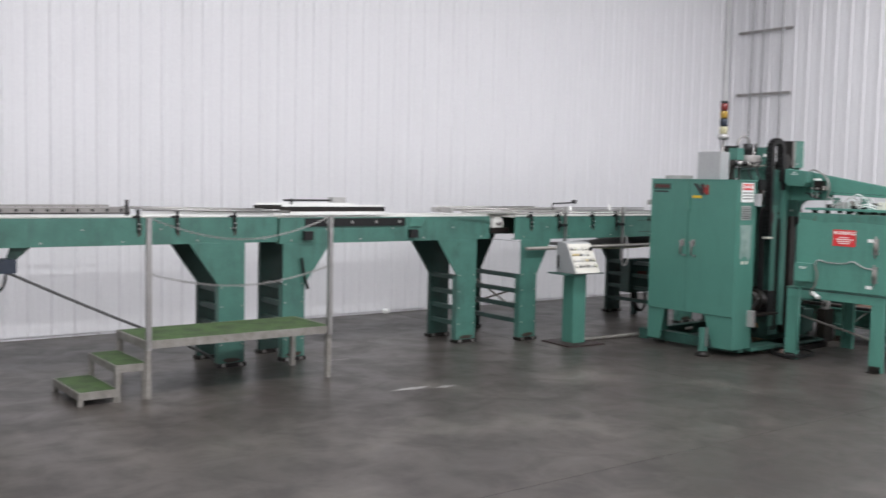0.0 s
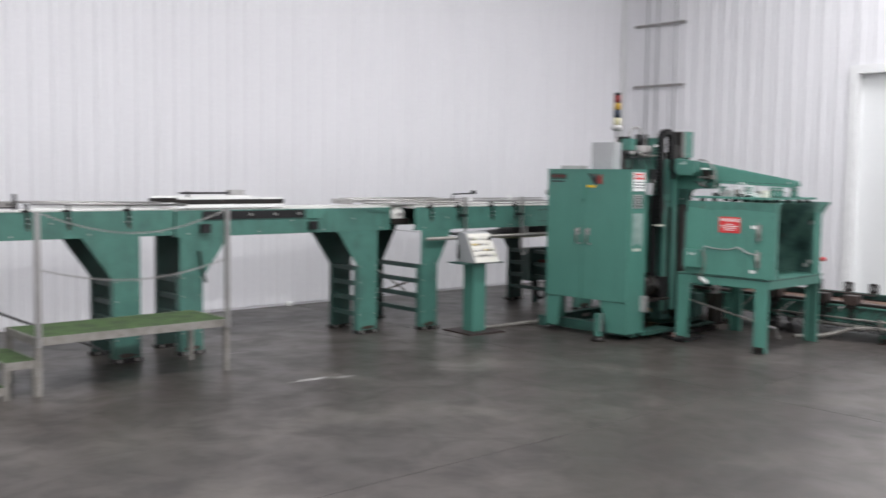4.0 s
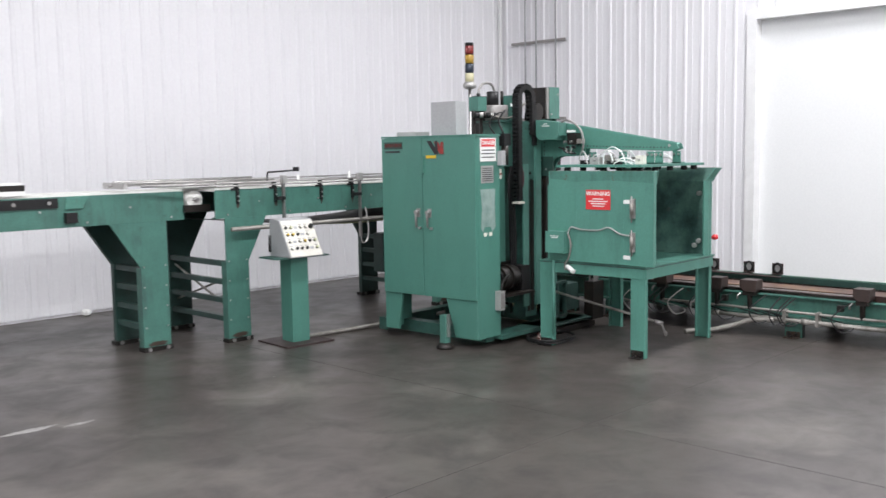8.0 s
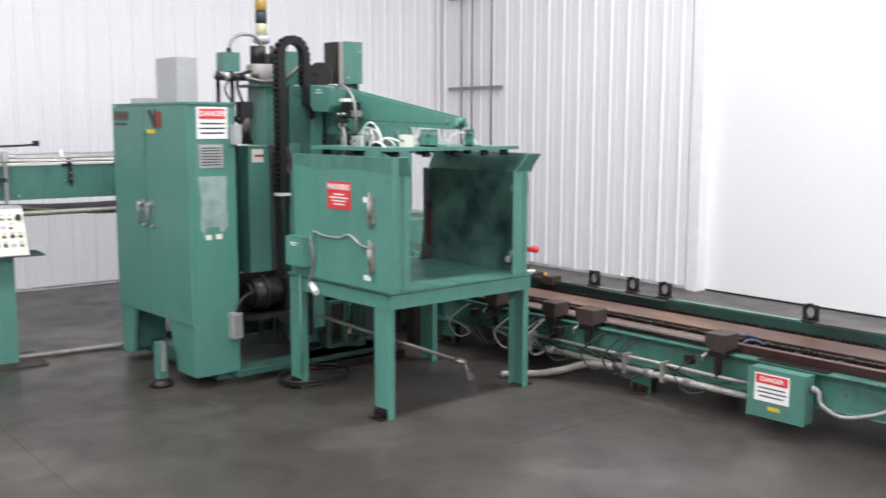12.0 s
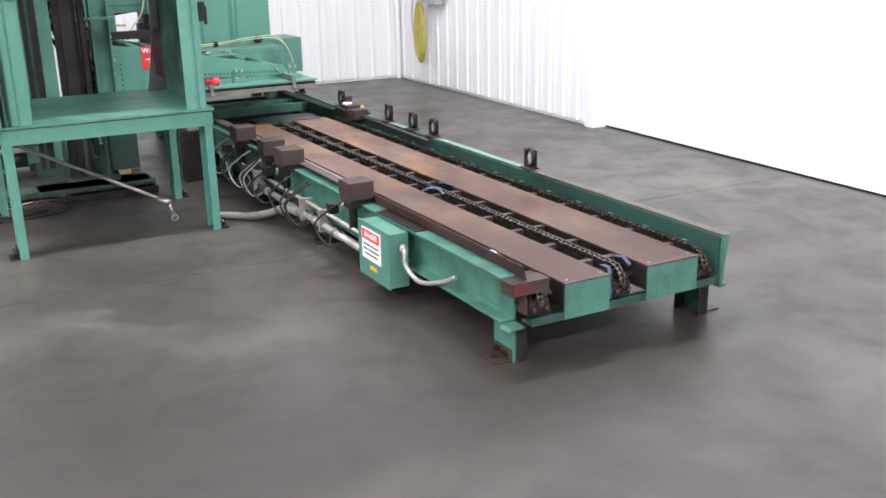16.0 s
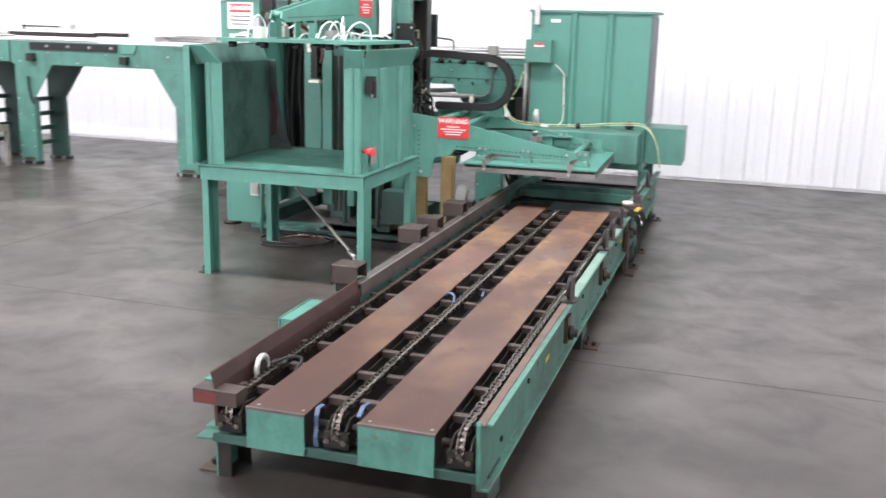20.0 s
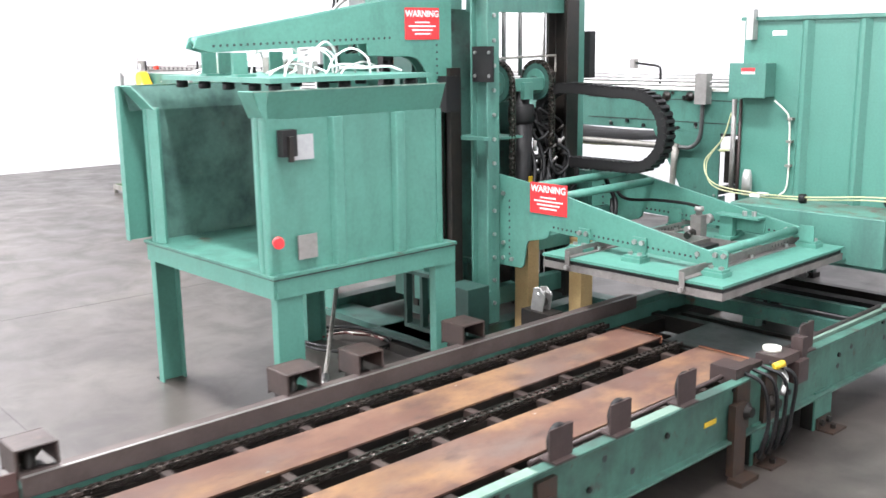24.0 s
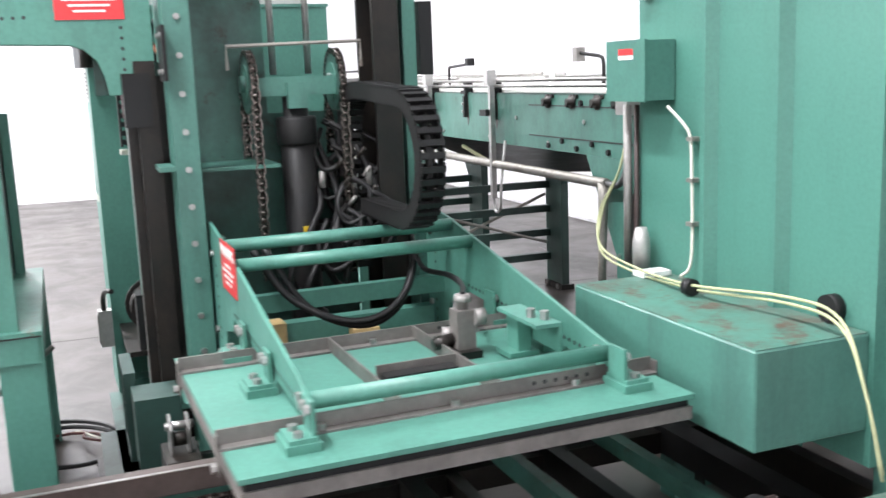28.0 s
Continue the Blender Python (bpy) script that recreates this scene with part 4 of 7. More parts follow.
# ---- electrical cabinet ----
def cabinet():
    # local x along the doors (from far to near), local y into the cabinet
    o = thing("electrical_cabinet", 8.28, 6.84, 0, -87.0, "tall green two-door electrical cabinet with warning labels", "cabinet")
    W, D, z0, z1 = 1.045, 0.305, 0.4, 1.74
    pbox("body", (0, W, 0.02, D, z0, z1), GREENB, o, bev=0.006)
    pbox("top_lip", (-0.008, W + 0.008, -0.008, D + 0.006, z1, z1 + 0.014), GREENB, o)
    split = 0.47
    for x0, x1, hx in ((0.004, split, split - 0.05), (split + 0.006, W - 0.004, split + 0.078)):
        d = pbox("door", (x0, x1, -0.012, 0.02, z0 + 0.004, z1 - 0.004), GREENB, o, bev=0.005)
        h = part("handle", tube(cyl(B(), (hx, -0.012, 1.115), (hx, -0.055, 1.115), 0.016, 10), ((hx, -0.045, 1.125), (hx, -0.047, 1.07), (hx, -0.04, 0.985)), (0.011, 0.009, 0.008), 8), DULL, d, "dull metal handle")
        part("handle_plate", box(B(), hx - 0.022, hx + 0.022, -0.015, -0.0115, 1.07, 1.145), DULL, d)
        part("lock", cyl(B(), (hx + 0.025, -0.012, 0.98), (hx + 0.025, -0.035, 0.98), 0.011, 10), STEEL, d)
    pbox("latch_bar", (split - 0.022, split + 0.03, -0.03, -0.012, 1.44, 1.58), GREENB, o)
    ls = pbox("label_strip", (0.035, 0.25, -0.0135, -0.012, 1.645, 1.705), DGREEN, o, "dark name strip with red print")
    for k in range(7):
        pbox("print_bar", (0.042 + k * 0.029, 0.064 + k * 0.029, -0.015, -0.0135, 1.662, 1.692), REDD, ls)
    pbox("small_print", (0.05, 0.22, -0.016, -0.012, 1.615, 1.63), INK, o)
    for k, m in ((0, INK), (1, REDP)):
        bm = B()
        prism(bm, [(0.53 + k * 0.08, 1.71 - k * 0.012), (0.575 + k * 0.08, 1.71 - k * 0.012), (0.655 + k * 0.06, 1.6), (0.615 + k * 0.06, 1.6)], "y", -0.0165, -0.012)
        prism(bm, [(0.655 + k * 0.06, 1.6), (0.615 + k * 0.06, 1.6), (0.625 + k * 0.06, 1.71 - k * 0.01), (0.65 + k * 0.06, 1.71 - k * 0.01)], "y", -0.0172 - k * 0.001, -0.0125)
        part("emblem", bm, m, o, "dark and red angular emblem")
    pbox("label_strip", (0.52, 0.63, -0.016, -0.012, 1.565, 1.59), YELLOW, o)
    # skirt legs
    for x0, x1, m in ((0.0, 0.2, 1), (W - 0.34, W, -1)):
        pl = [(x0, z0), (x1, z0), (x1 - 0.05 * (m > 0), 0.08), (x0 + 0.1 * (m < 0), 0.08)]
        part("skirt_leg", prism(B(), pl, "y", 0.0, 0.03), GREENB, o, bev=0.003)
    part("skirt_leg", box(B(), W - 0.03, W, 0.03, D, 0.08, z0), GREENB, o, bev=0.003)
    part("skirt_leg", box(B(), 0, 0.03, 0.03, D, 0.08, z0), GREENB, o, bev=0.003)
    # near side labels
    sd = pose(W + 0.001, D / 2, 0, 90, 0, 90)
    sg = sign("danger_sign", sd @ pose(0.0, 1.63, 0), 0.205, 0.19, WHITE, ((-0.02, 0.8), (-0.17, 0.85), (-0.32, 0.75)), "", INK, "", o)
    part("header", box(B(), -0.088, 0.088, 0.024, 0.084, 0.003, 0.005), RED, sg)
    part("oval", prism(B(), [(0.088 * math.cos(a * math.pi / 10), 0.054 + 0.03 * math.sin(a * math.pi / 10)) for a in range(20)], "z", 0.0045, 0.0062), RED, sg, "red oval")
    words("title", "DANGER", 0.043, pose(0, 0.054, 0.0068), WHITE, sg)
    pbox("data_plate", (W, W + 0.003, 0.06, 0.22, 1.36, 1.5), ALU, o, "dull grey data plate")
    bm = B()
    for k in range(7):
        box(bm, W + 0.003, W + 0.0045, 0.075, 0.205, 1.375 + k * 0.017, 1.381 + k * 0.017)
    part("small_print", bm, INK, o)
    part("worn_patch", prism(B(), [(0.05, 1.31), (0.245, 1.31), (0.235, 1.2), (0.245, 1.0), (0.2, 0.96), (0.18, 1.0), (0.1, 1.0), (0.08, 0.96), (0.055, 1.0), (0.07, 1.15)], "x", W, W + 0.0015), PATCH, o, "pale worn patch")
    pbox("small_tag", (W, W + 0.002, 0.09, 0.13, 0.925, 0.955), CARD, o)
    pbox("small_tag", (W, W + 0.002, 0.16, 0.2, 0.925, 0.955), CARD, o)
    cb = part("conduit_body", box(B(), W, W + 0.055, D - 0.075, D - 0.01, 0.3, 0.46), ALU, o, "grey cast conduit box", bev=0.008, seg=2)
    part("cover", box(B(), W + 0.055, W + 0.06, D - 0.068, D - 0.017, 0.315, 0.445), DULL, cb, bev=0.002)
    part("conduit", tube(B(), curve([(W + 0.03, D - 0.03, 0.46), (W + 0.03, D - 0.01, 0.52), (W + 0.02, D + 0.05, 0.56), (W, D + 0.12, 0.57)]), 0.011, 8), GREASE, cb, "dark flexible conduit")
    pbox("switch_box", (W, W + 0.05, D - 0.03, D + 0.02, 1.5, 1.62), GREYP, o, "grey disconnect switch")
    pbox("filter_body", (W - 0.03, W + 0.03, D + 0.03, D + 0.12, 1.66, 1.76), BLACK, o, "black air filter body", bev=0.01)
    part("filter_bowl", cyl(B(), (W, D + 0.075, 1.5), (W, D + 0.075, 1.66), 0.032, 12), GREASE, o)
    part("air_tube", tube(B(), curve([(W, D + 0.06, 1.76), (W - 0.04, D + 0.05, 1.86), (W - 0.02, D + 0.08, 1.93), (W - 0.06, D + 0.16, 1.95)]), 0.009, 7), BLACK, o)
    part("air_tube", tube(B(), curve([(W - 0.06, D + 0.02, 1.755), (W - 0.1, D + 0.0, 1.84), (W - 0.07, D + 0.05, 1.92), (W - 0.05, D + 0.14, 1.94)]), 0.006, 7), BLACK, o)
    pbox("top_vent", (0.1, 0.32, 0.08, 0.26, z1 + 0.014, z1 + 0.05), ALU, o)
    return o


cabinet()
sb = thing("starter_box", 9.93, 8.5, 0, 0, "dark green starter box with a red label on a post", "control box")
pbox("housing", (-0.2, 0.2, -0.05, 0.1, 0.3, 0.73), DGREEN, sb, bev=0.008)
pbox("box_label", (-0.05, 0.12, -0.053, -0.05, 0.48, 0.57), REDD, sb, "dark red label")
pbox("post", (-0.03, 0.03, 0.0, 0.06, 0.0, 0.3), DGREEN, sb)
for k in range(2):
    part("hose_loop", tube(B(), curve([(-0.08 + 0.05 * k, 0.0, 0.32), (-0.1 + 0.05 * k, -0.02, 0.2), (-0.04 + 0.04 * k, -0.04, 0.08), (0.07, -0.04, 0.06), (0.15, -0.02, 0.14), (0.16, 0.0, 0.32)]), 0.016, 8), BLACK, sb, "black hose loop")
g = thing("grey_enclosure", 8.45, 6.2, 1.755, 3, "plain grey steel box standing on the cabinet top", "box")
pbox("housing", (-0.07, 0.07, -0.135, 0.135, 0, 0.275), GREYP, g, bev=0.005)
pbox("lid_seam", (-0.0715, -0.07, -0.12, 0.12, 0.015, 0.26), GREYP, g)


# ---- palletiser tower ----
def energy_chain(name, line, w, h, parent, label, axis=(0, 1, 0)):
    """A cable carrier: a row of link frames along a line, with rungs. axis: the way of its width."""
    a = Vector(axis)
    pts = [Vector(p) for p in line]
    out, d, step = [pts[0]], 0.0, 0.034
    for p, q in zip(pts, pts[1:]):
        n = (q - p).length
        while d + n >= step:
            p = p + (q - p).normalized() * (step - d)
            n = (q - p).length
            d = 0.0
            out.append(p)
        d += n
    core = part(name, tube(B(), out, h * 0.32, 6), BLACK, parent, label)
    link = None
    for p, q in zip(out, out[1:]):
        dr = (q - p).normalized()
        R = Matrix((dr, a, dr.cross(a).normalized())).transposed().to_4x4()
        R.translation = (p + q) / 2
        if link is None:
            bm = B()
            for d6 in ((-0.0175, 0.0175, -w / 2, -w / 2 + 0.008, -h / 2, h / 2), (-0.0175, 0.0175, w / 2 - 0.008, w / 2, -h / 2, h / 2), (-0.009, 0.009, -w / 2, w / 2, h / 2 - 0.006, h / 2 + 0.006), (-0.009, 0.009, -w / 2, w / 2, -h / 2 - 0.003, -h / 2 + 0.004)):
                box(bm, *d6)
            link = part("link", bm, BLACK, core)
            link.matrix_local = R
        else:
            share(link, R)
    return core


LINKS = {}


def roller_chain(name, pts, axis, parent, label, pitch=0.032, w=0.022, hh=0.012):
    """A roller chain along a line: a core of rollers with link plates as objects of their own."""
    a = Vector(axis)
    pts = [Vector(p) for p in pts]
    core = part(name, tube(B(), pts, hh * 0.45, 6), CHAIN, parent, label)
    for p, q in zip(pts, pts[1:]):
        n = max(1, round((q - p).length / pitch))
        for i in range(n):
            dr = (q - p).normalized()
            R = Matrix((dr, a, dr.cross(a).normalized())).transposed().to_4x4()
            R.translation = p.lerp(q, (i + 0.5) / n)
            key = (round(w, 4), round(pitch, 4), i % 2)
            if key not in LINKS:
                bm = B()
                ww = w if i % 2 else w * 0.72
                for s in (-1, 1):
                    box(bm, -pitch * 0.6, pitch * 0.6, s * ww - 0.0025, s * ww + 0.0025, -hh, hh)
                tube(bm, ((0, -w * 0.7, 0), (0, w * 0.7, 0)), hh * 0.9, 8)
                LINKS[key] = part("link", bm, CHAIN, core)
                LINKS[key].matrix_local = R
            else:
                share(LINKS[key], R, core)
    return core


def lift_arm(parent, length, spacing, root):
    """Two tapered cheek plates with cross tubes. Local x runs out along the arm, the cheeks stand at y = 0 and y = spacing. root: the lower edge near the mast."""
    top = [(0, 0.5), (0.24, 0.47), (length, 0.27), (length + 0.02, 0.225), (length - 0.05, 0.205)] + root
    cheeks = []
    for y in (0, spacing):
        c = part("cheek_plate", prism(B(), top, "y", y - 0.006, y + 0.006), BOXG, parent, bev=0.0015)
        bb = B()
        for k in range(30):
            cyl(bb, (0.4 + k * (length - 0.44) / 30, y - 0.0068, 0.262 - k * 0.001), (0.4 + k * (length - 0.44) / 30, y + 0.0068, 0.262 - k * 0.001), 0.0065, 6)
        for k in range(10):
            cyl(bb, (0.1, y - 0.0068, 0.05 + k * 0.035), (0.1, y + 0.0068, 0.05 + k * 0.035), 0.0065, 6)
        part("hole_row", bb, INK, c)
        part("bolt", bolts(B(), [(0.06, y - 0.006, 0.06), (0.06, y - 0.006, 0.14), (0.12, y - 0.006, 0.06), (0.06, y - 0.006, 0.4), (length - 0.06, y - 0.006, 0.25)], (0, -1, 0), 0.012, 0.01), STEEL, c)
        cheeks.append(c)
    for x, z in ((0.25, 0.45), (0.42, 0.415), (length - 0.02, 0.25)):
        part("cross_tube", cyl(B(), (x, 0, z), (x, spacing, z), 0.021, 14), BOXG, parent)
    return cheeks


def platen(parent, w, d, arm_y, hoses=False):
    """The suction plate: green top, black foam, grey frame, strap bars and feet. Local x 0..w, y 0..d, underside at z = 0."""
    part("grey_frame", box(B(), 0.0, w, 0, d, 0, 0.032), FRAMEG, parent, "grey metal edge frame", bev=0.003)
    part("foam_layer", box(B(), 0.008, w - 0.008, 0.008, d - 0.008, 0.032, 0.052), BLACK, parent, "black foam layer")
    part("top_plate", box(B(), -0.004, w + 0.004, -0.004, d + 0.004, 0.052, 0.064), BOXG, parent, bev=0.002)
    for x in (0.14, w - 0.2):
        bar = part("strap_bar", box(box(B(), x, x + 0.006, -0.012, d + 0.012, 0.064, 0.104), x, x + 0.035, -0.012, d + 0.012, 0.064, 0.07), FRAMEG, parent, "grey angle strap bar", bev=0.0015)
        for y0, y1, yb, sy in ((-0.017, -0.012, -0.017, -1), (d + 0.012, d + 0.017, d + 0.017, 1)):
            part("strap_end", box(B(), x + 0.004, x + 0.03, y0, y1, 0.006, 0.098), FRAMEG, bar, bev=0.002)
            part("bolt", bolts(B(), [(x + 0.017, yb, 0.022)], (0, sy, 0), 0.011, 0.012), STEEL, bar)
        part("bolt", bolts(B(), [(x + 0.02, d * f, 0.07) for f in (0.2, 0.5, 0.8)], (0, 0, 1), 0.011, 0.014), STEEL, bar)
        part("hole_row", bolts(B(), [(x + 0.0065, d * 0.7 + 0.03 * k, 0.086) for k in range(6)], (1, 0, 0), 0.006, 0.0), INK, bar)
    for y in (d * 0.38, d * 0.62):
        part("cross_bar", box(box(B(), 0.146, w - 0.2, y, y + 0.006, 0.066, 0.104), 0.146, w - 0.2, y, y + 0.032, 0.064, 0.07), FRAMEG, parent, "grey angle cross bar", bev=0.0015)
    part("cross_bar", box(B(), w * 0.5, w * 0.5 + 0.006, d * 0.38 + 0.034, d * 0.62, 0.066, 0.104), FRAMEG, parent, "grey angle cross bar", bev=0.001)
    part("black_bar", box(B(), w * 0.52, w * 0.57, d * 0.39 + 0.03, d * 0.6, 0.064, 0.088), BLACK, parent, bev=0.003)
    for y in arm_y:
        s = -1 if y < d / 2 else 1
        for x in (0.1, 0.42, w - 0.12):
            f = part("bracket", box(box(B(), x - 0.036, x + 0.036, y + s * 0.007, y + s * 0.016, 0.064, 0.17), x - 0.045, x + 0.045, min(y + s * 0.007, y + s * 0.07), max(y + s * 0.007, y + s * 0.07), 0.084, 0.094), BOXG, parent, bev=0.002)
            part("pad", box(B(), x - 0.052, x + 0.052, min(y, y + s * 0.078), max(y, y + s * 0.078), 0.064, 0.084), BOXG, f, bev=0.004)
            part("bolt", bolts(bolts(B(), [(x - 0.02, y + s * 0.016, 0.148), (x + 0.02, y + s * 0.016, 0.148)], (0, s, 0), 0.012, 0.014), [(x - 0.025, y + s * 0.045, 0.094), (x + 0.025, y + s * 0.045, 0.094)], (0, 0, 1), 0.012, 0.012), STEEL, f)


WARN_BARS = ((0.04, 0.42), (-0.08, 0.78), (-0.2, 0.6), (-0.32, 0.46))


def tower():
    o = thing("palletiser_tower", 9.0, 6.0, 0, 1.5, "green lift tower with two masts, chains and black cable carriers", "palletiser")
    # skid base
    for nm, d in (("base_channel", (-0.4, 0.86, -0.22, -0.02, 0.05, 0.085)), ("base_channel", (-0.6, 0.86, 0.95, 1.05, 0.03, 0.14)), ("base_channel", (0.55, 0.65, -0.13, 0.95, 0.03, 0.13)), ("base_channel", (-0.5, -0.4, -0.13, 0.95, 0.03, 0.13))):
        p = pbox(nm, d, GREEND, o, bev=0.004)
    pbox("base_pad", (0.3, 0.86, -0.3, -0.05, 0.0, 0.05), GREASE, o)
    # masts of the low arm, open to +x
    fm = part("front_mast", prism(B(), [(0.725, 0.03), (0.725, 0.115), (0.712, 0.115), (0.712, 0.08), (0.613, 0.08), (0.613, 0.115), (0.6, 0.115), (0.6, 0.03), (0.613, 0.03), (0.613, 0.066), (0.712, 0.066), (0.712, 0.03)], "z", 0.17, 2.16), GREEN, o, bev=0.002)
    for k in range(16):
        part("bolt", bolts(B(), [(0.725, 0.073, 0.28 + k * 0.123)], (1, 0, 0), 0.011, 0.009), STEEL, fm)
    for z in (0.34, 1.14):
        pbox("mast_lug", (0.58, 0.75, -0.02, 0.029, z, z + 0.016), GREEN, fm)
    sbk = pbox("stop_block", (0.63, 0.772, 0.017, 0.029, 1.43, 1.605), BLACK, fm, "black wear plate")
    part("bolt", bolts(B(), [(0.65, 0.017, 1.46), (0.65, 0.017, 1.575), (0.75, 0.017, 1.46), (0.75, 0.017, 1.575)], (0, -1, 0), 0.009, 0.006), STEEL, sbk)
    pbox("guide_strip", (0.52, 0.55, -0.06, 0.01, 0.25, 1.5), GREASE, fm, "greasy black guide strip")
    pbox("stop_block", (0.5, 0.56, -0.1, -0.01, 1.28, 1.46), BLACK, fm)
    rm = part("rear_mast", prism(B(), [(0.62, 0.76), (0.62, 0.86), (0.6, 0.86), (0.6, 0.812), (0.5, 0.812), (0.5, 0.88), (0.48, 0.88), (0.48, 0.74), (0.5, 0.74), (0.5, 0.8), (0.6, 0.8), (0.6, 0.76)], "z", 0.17, 2.14), GREASE, o, "dark greasy mast", bev=0.002)
    pbox("mast_face", (0.56, 0.6, 0.88, 0.93, 0.17, 2.14), GREEN, rm)
    pbox("stop_block", (0.6, 0.64, 0.93, 0.98, 1.42, 1.68), BLACK, rm)
    for z in (0.2, 1.78):
        pbox("mast_tie", (0.5, 0.56, 0.1, 0.8, z, z + 0.1), GREEN, o)
    # main body of the high arm
    pbox("body_plate", (0.09, 0.165, -0.075, -0.06, 0.25, 1.5), GREEN, o, bev=0.003)
    pbox("main_column", (0.0, 0.26, 0.07, 0.3, 1.483, 1.862), GREEN, o, "green main column", bev=0.004)
    pbox("column_flange", (-0.06, 0.2, 0.05, 0.33, 1.864, 1.882), GREEND, o, "greasy flange plate", bev=0.003)
    pbox("column_top", (0.14, 0.26, 0.07, 0.2, 1.884, 2.1), GREEN, o, bev=0.004)
    pbox("body_plate", (0.2, 0.22, 0.035, 0.3, 0.25, 1.48), GREEN, o, bev=0.003)
    pbox("guide_strip", (0.215, 0.26, -0.05, 0.0, 0.3, 1.6), GREASE, o, "greasy black guide strip")
    pbox("side_column", (0.26, 0.34, -0.08, 0.03, 0.25, 1.86), GREEN, o, bev=0.003)
    hc = pbox("head_cap", (0.585, 0.735, 0.004, 0.016, 1.9, 2.185), GREEN, o, bev=0.003)
    pbox("head_cap_side", (0.53, 0.583, 0.02, 0.17, 1.9, 2.18), GREASE, o, "dark greasy mast head")
    pbox("head_cap_edge", (0.545, 0.58, 0.006, 0.018, 1.9, 2.18), DULL, o)
    part("bolt", bolts(B(), [(0.71, 0.004, 2.12), (0.61, 0.004, 1.94)], (0, -1, 0), 0.009), STEEL, hc)
    pbox("carrier_cover", (0.235, 0.275, -0.085, -0.035, 1.66, 2.0), BLACK, o, "black cover beside the cable carrier", bev=0.01)
    # sprockets at the head
    for x, y, z, r, m in ((0.36, -0.04, 1.955, 0.078, GREASE), (0.41, 0.02, 1.945, 0.078, GREASE), (0.44, 0.07, 1.94, 0.07, GREASE)):
        bm = B()
        pts = []
        for k in range(36):
            a = 2 * math.pi * k / 36
            rr = r if k % 2 else r * 0.9
            pts.append((x + rr * math.cos(a), z + rr * math.sin(a)))
        prism(bm, pts, "y", y, y + 0.025)
        part("sprocket", bm, m, o)
    roller_chain("lift_chain", [(0.25, 0.0, 1.95), (0.25, 0.0, 0.5)], (0, 1, 0), o, "oily roller chain")
    for k, (x, z) in enumerate(((0.33, 1.98), (0.37, 2.0), (0.41, 1.96), (0.35, 1.92), (0.44, 1.92))):
        part("greasy_roller", cyl(B(), (x, -0.05 + 0.015 * k, z), (x, 0.03, z), 0.034, 12), GREASE, o)
    # electric box on the high arm head
    mb = part("junction_box", prism(B(), [(-0.348, 1.855), (-0.348, 1.74), (-0.32, 1.7), (-0.14, 1.705), (-0.105, 1.74), (-0.105, 1.88)], "x", 0.23, 0.345), GREEN, o, bev=0.004)
    part("small_print", box(box(B(), 0.2285, 0.23, -0.23, -0.19, 1.84, 1.847), 0.2285, 0.23, -0.25, -0.17, 1.822, 1.829), WHITE, mb)
    part("cable_loop", tube(B(), curve([(0.28, -0.34, 1.85), (0.27, -0.4, 1.87), (0.26, -0.49, 1.84), (0.25, -0.57, 1.77), (0.25, -0.59, 1.67), (0.27, -0.56, 1.58)]), 0.009, 8), DULL, o, "grey flexible conduit loop")
    vb = pbox("valve_block", (0.27, 0.35, -0.5, -0.41, 1.66, 1.76), GREASE, o, "dark valve block with pale fittings", bev=0.006)
    pbox("valve_port", (0.25, 0.31, -0.47, -0.42, 1.765, 1.785), WHITE, vb)
    for k in range(4):
        part("valve_port", cyl(B(), (0.24, -0.49 + 0.03 * k, 1.64 + 0.045 * (k % 2)), (0.27, -0.49 + 0.03 * k, 1.64 + 0.045 * (k % 2)), 0.011, 8), STEEL if k % 2 else BLACK, vb)
    pbox("valve_arm", (0.28, 0.33, -0.55, -0.5, 1.67, 1.71), GALV, vb, "grey valve arm", bev=0.004)
    for k in range(4):
        part("hydraulic_hose", tube(B(), curve([(0.26, -0.47 + 0.03 * k, 1.64), (0.25, -0.46 + 0.02 * k, 1.6), (0.27, -0.44 - 0.02 * k, 1.585), (0.29, -0.4 + 0.03 * k, 1.61 + 0.01 * k)]), 0.006, 6), BLACK if k % 2 else DULL, o, "thin dark hose")
    pbox("carriage_plate", (0.1, 0.36, -0.06, -0.045, 1.37, 1.87), GREEND, o, "greasy carriage plate", bev=0.003)
    part("bolt", bolts(B(), [(0.14, -0.06, 1.4), (0.2, -0.06, 1.42), (0.3, -0.06, 1.4), (0.33, -0.06, 1.46)], (0, -1, 0), 0.012, 0.01), GREASE, o)
    # cap of the main cylinder on top, with a drum, a rod and hoses
    part("cylinder_cap", tube(B(), ((0.06, 0.2, 1.884), (0.06, 0.2, 1.9), (0.06, 0.2, 1.93), (0.06, 0.2, 2.005), (0.06, 0.2, 2.015)), (0.09, 0.098, 0.108, 0.108, 0.1), 24), DULL, o, "dull grey cylinder cap")
    part("drum", cyl(B(), (0.04, 0.22, 2.015), (0.04, 0.22, 2.135), 0.052, 20), BLACK, o)
    part("rod", cyl(B(), (0.12, 0.18, 2.015), (0.12, 0.18, 2.14), 0.014, 10), GREASE, o)
    pbox("tag", (0.1, 0.14, 0.066, 0.07, 2.0, 2.03), WHITE, o)
    pbox("switch_box", (-0.255, -0.14, 0.14, 0.24, 1.96, 2.08), GREEN, o, bev=0.005)
    part("switch_gland", cyl(B(), (-0.19, 0.19, 2.08), (-0.19, 0.19, 2.11), 0.016, 10), BLACK, o)
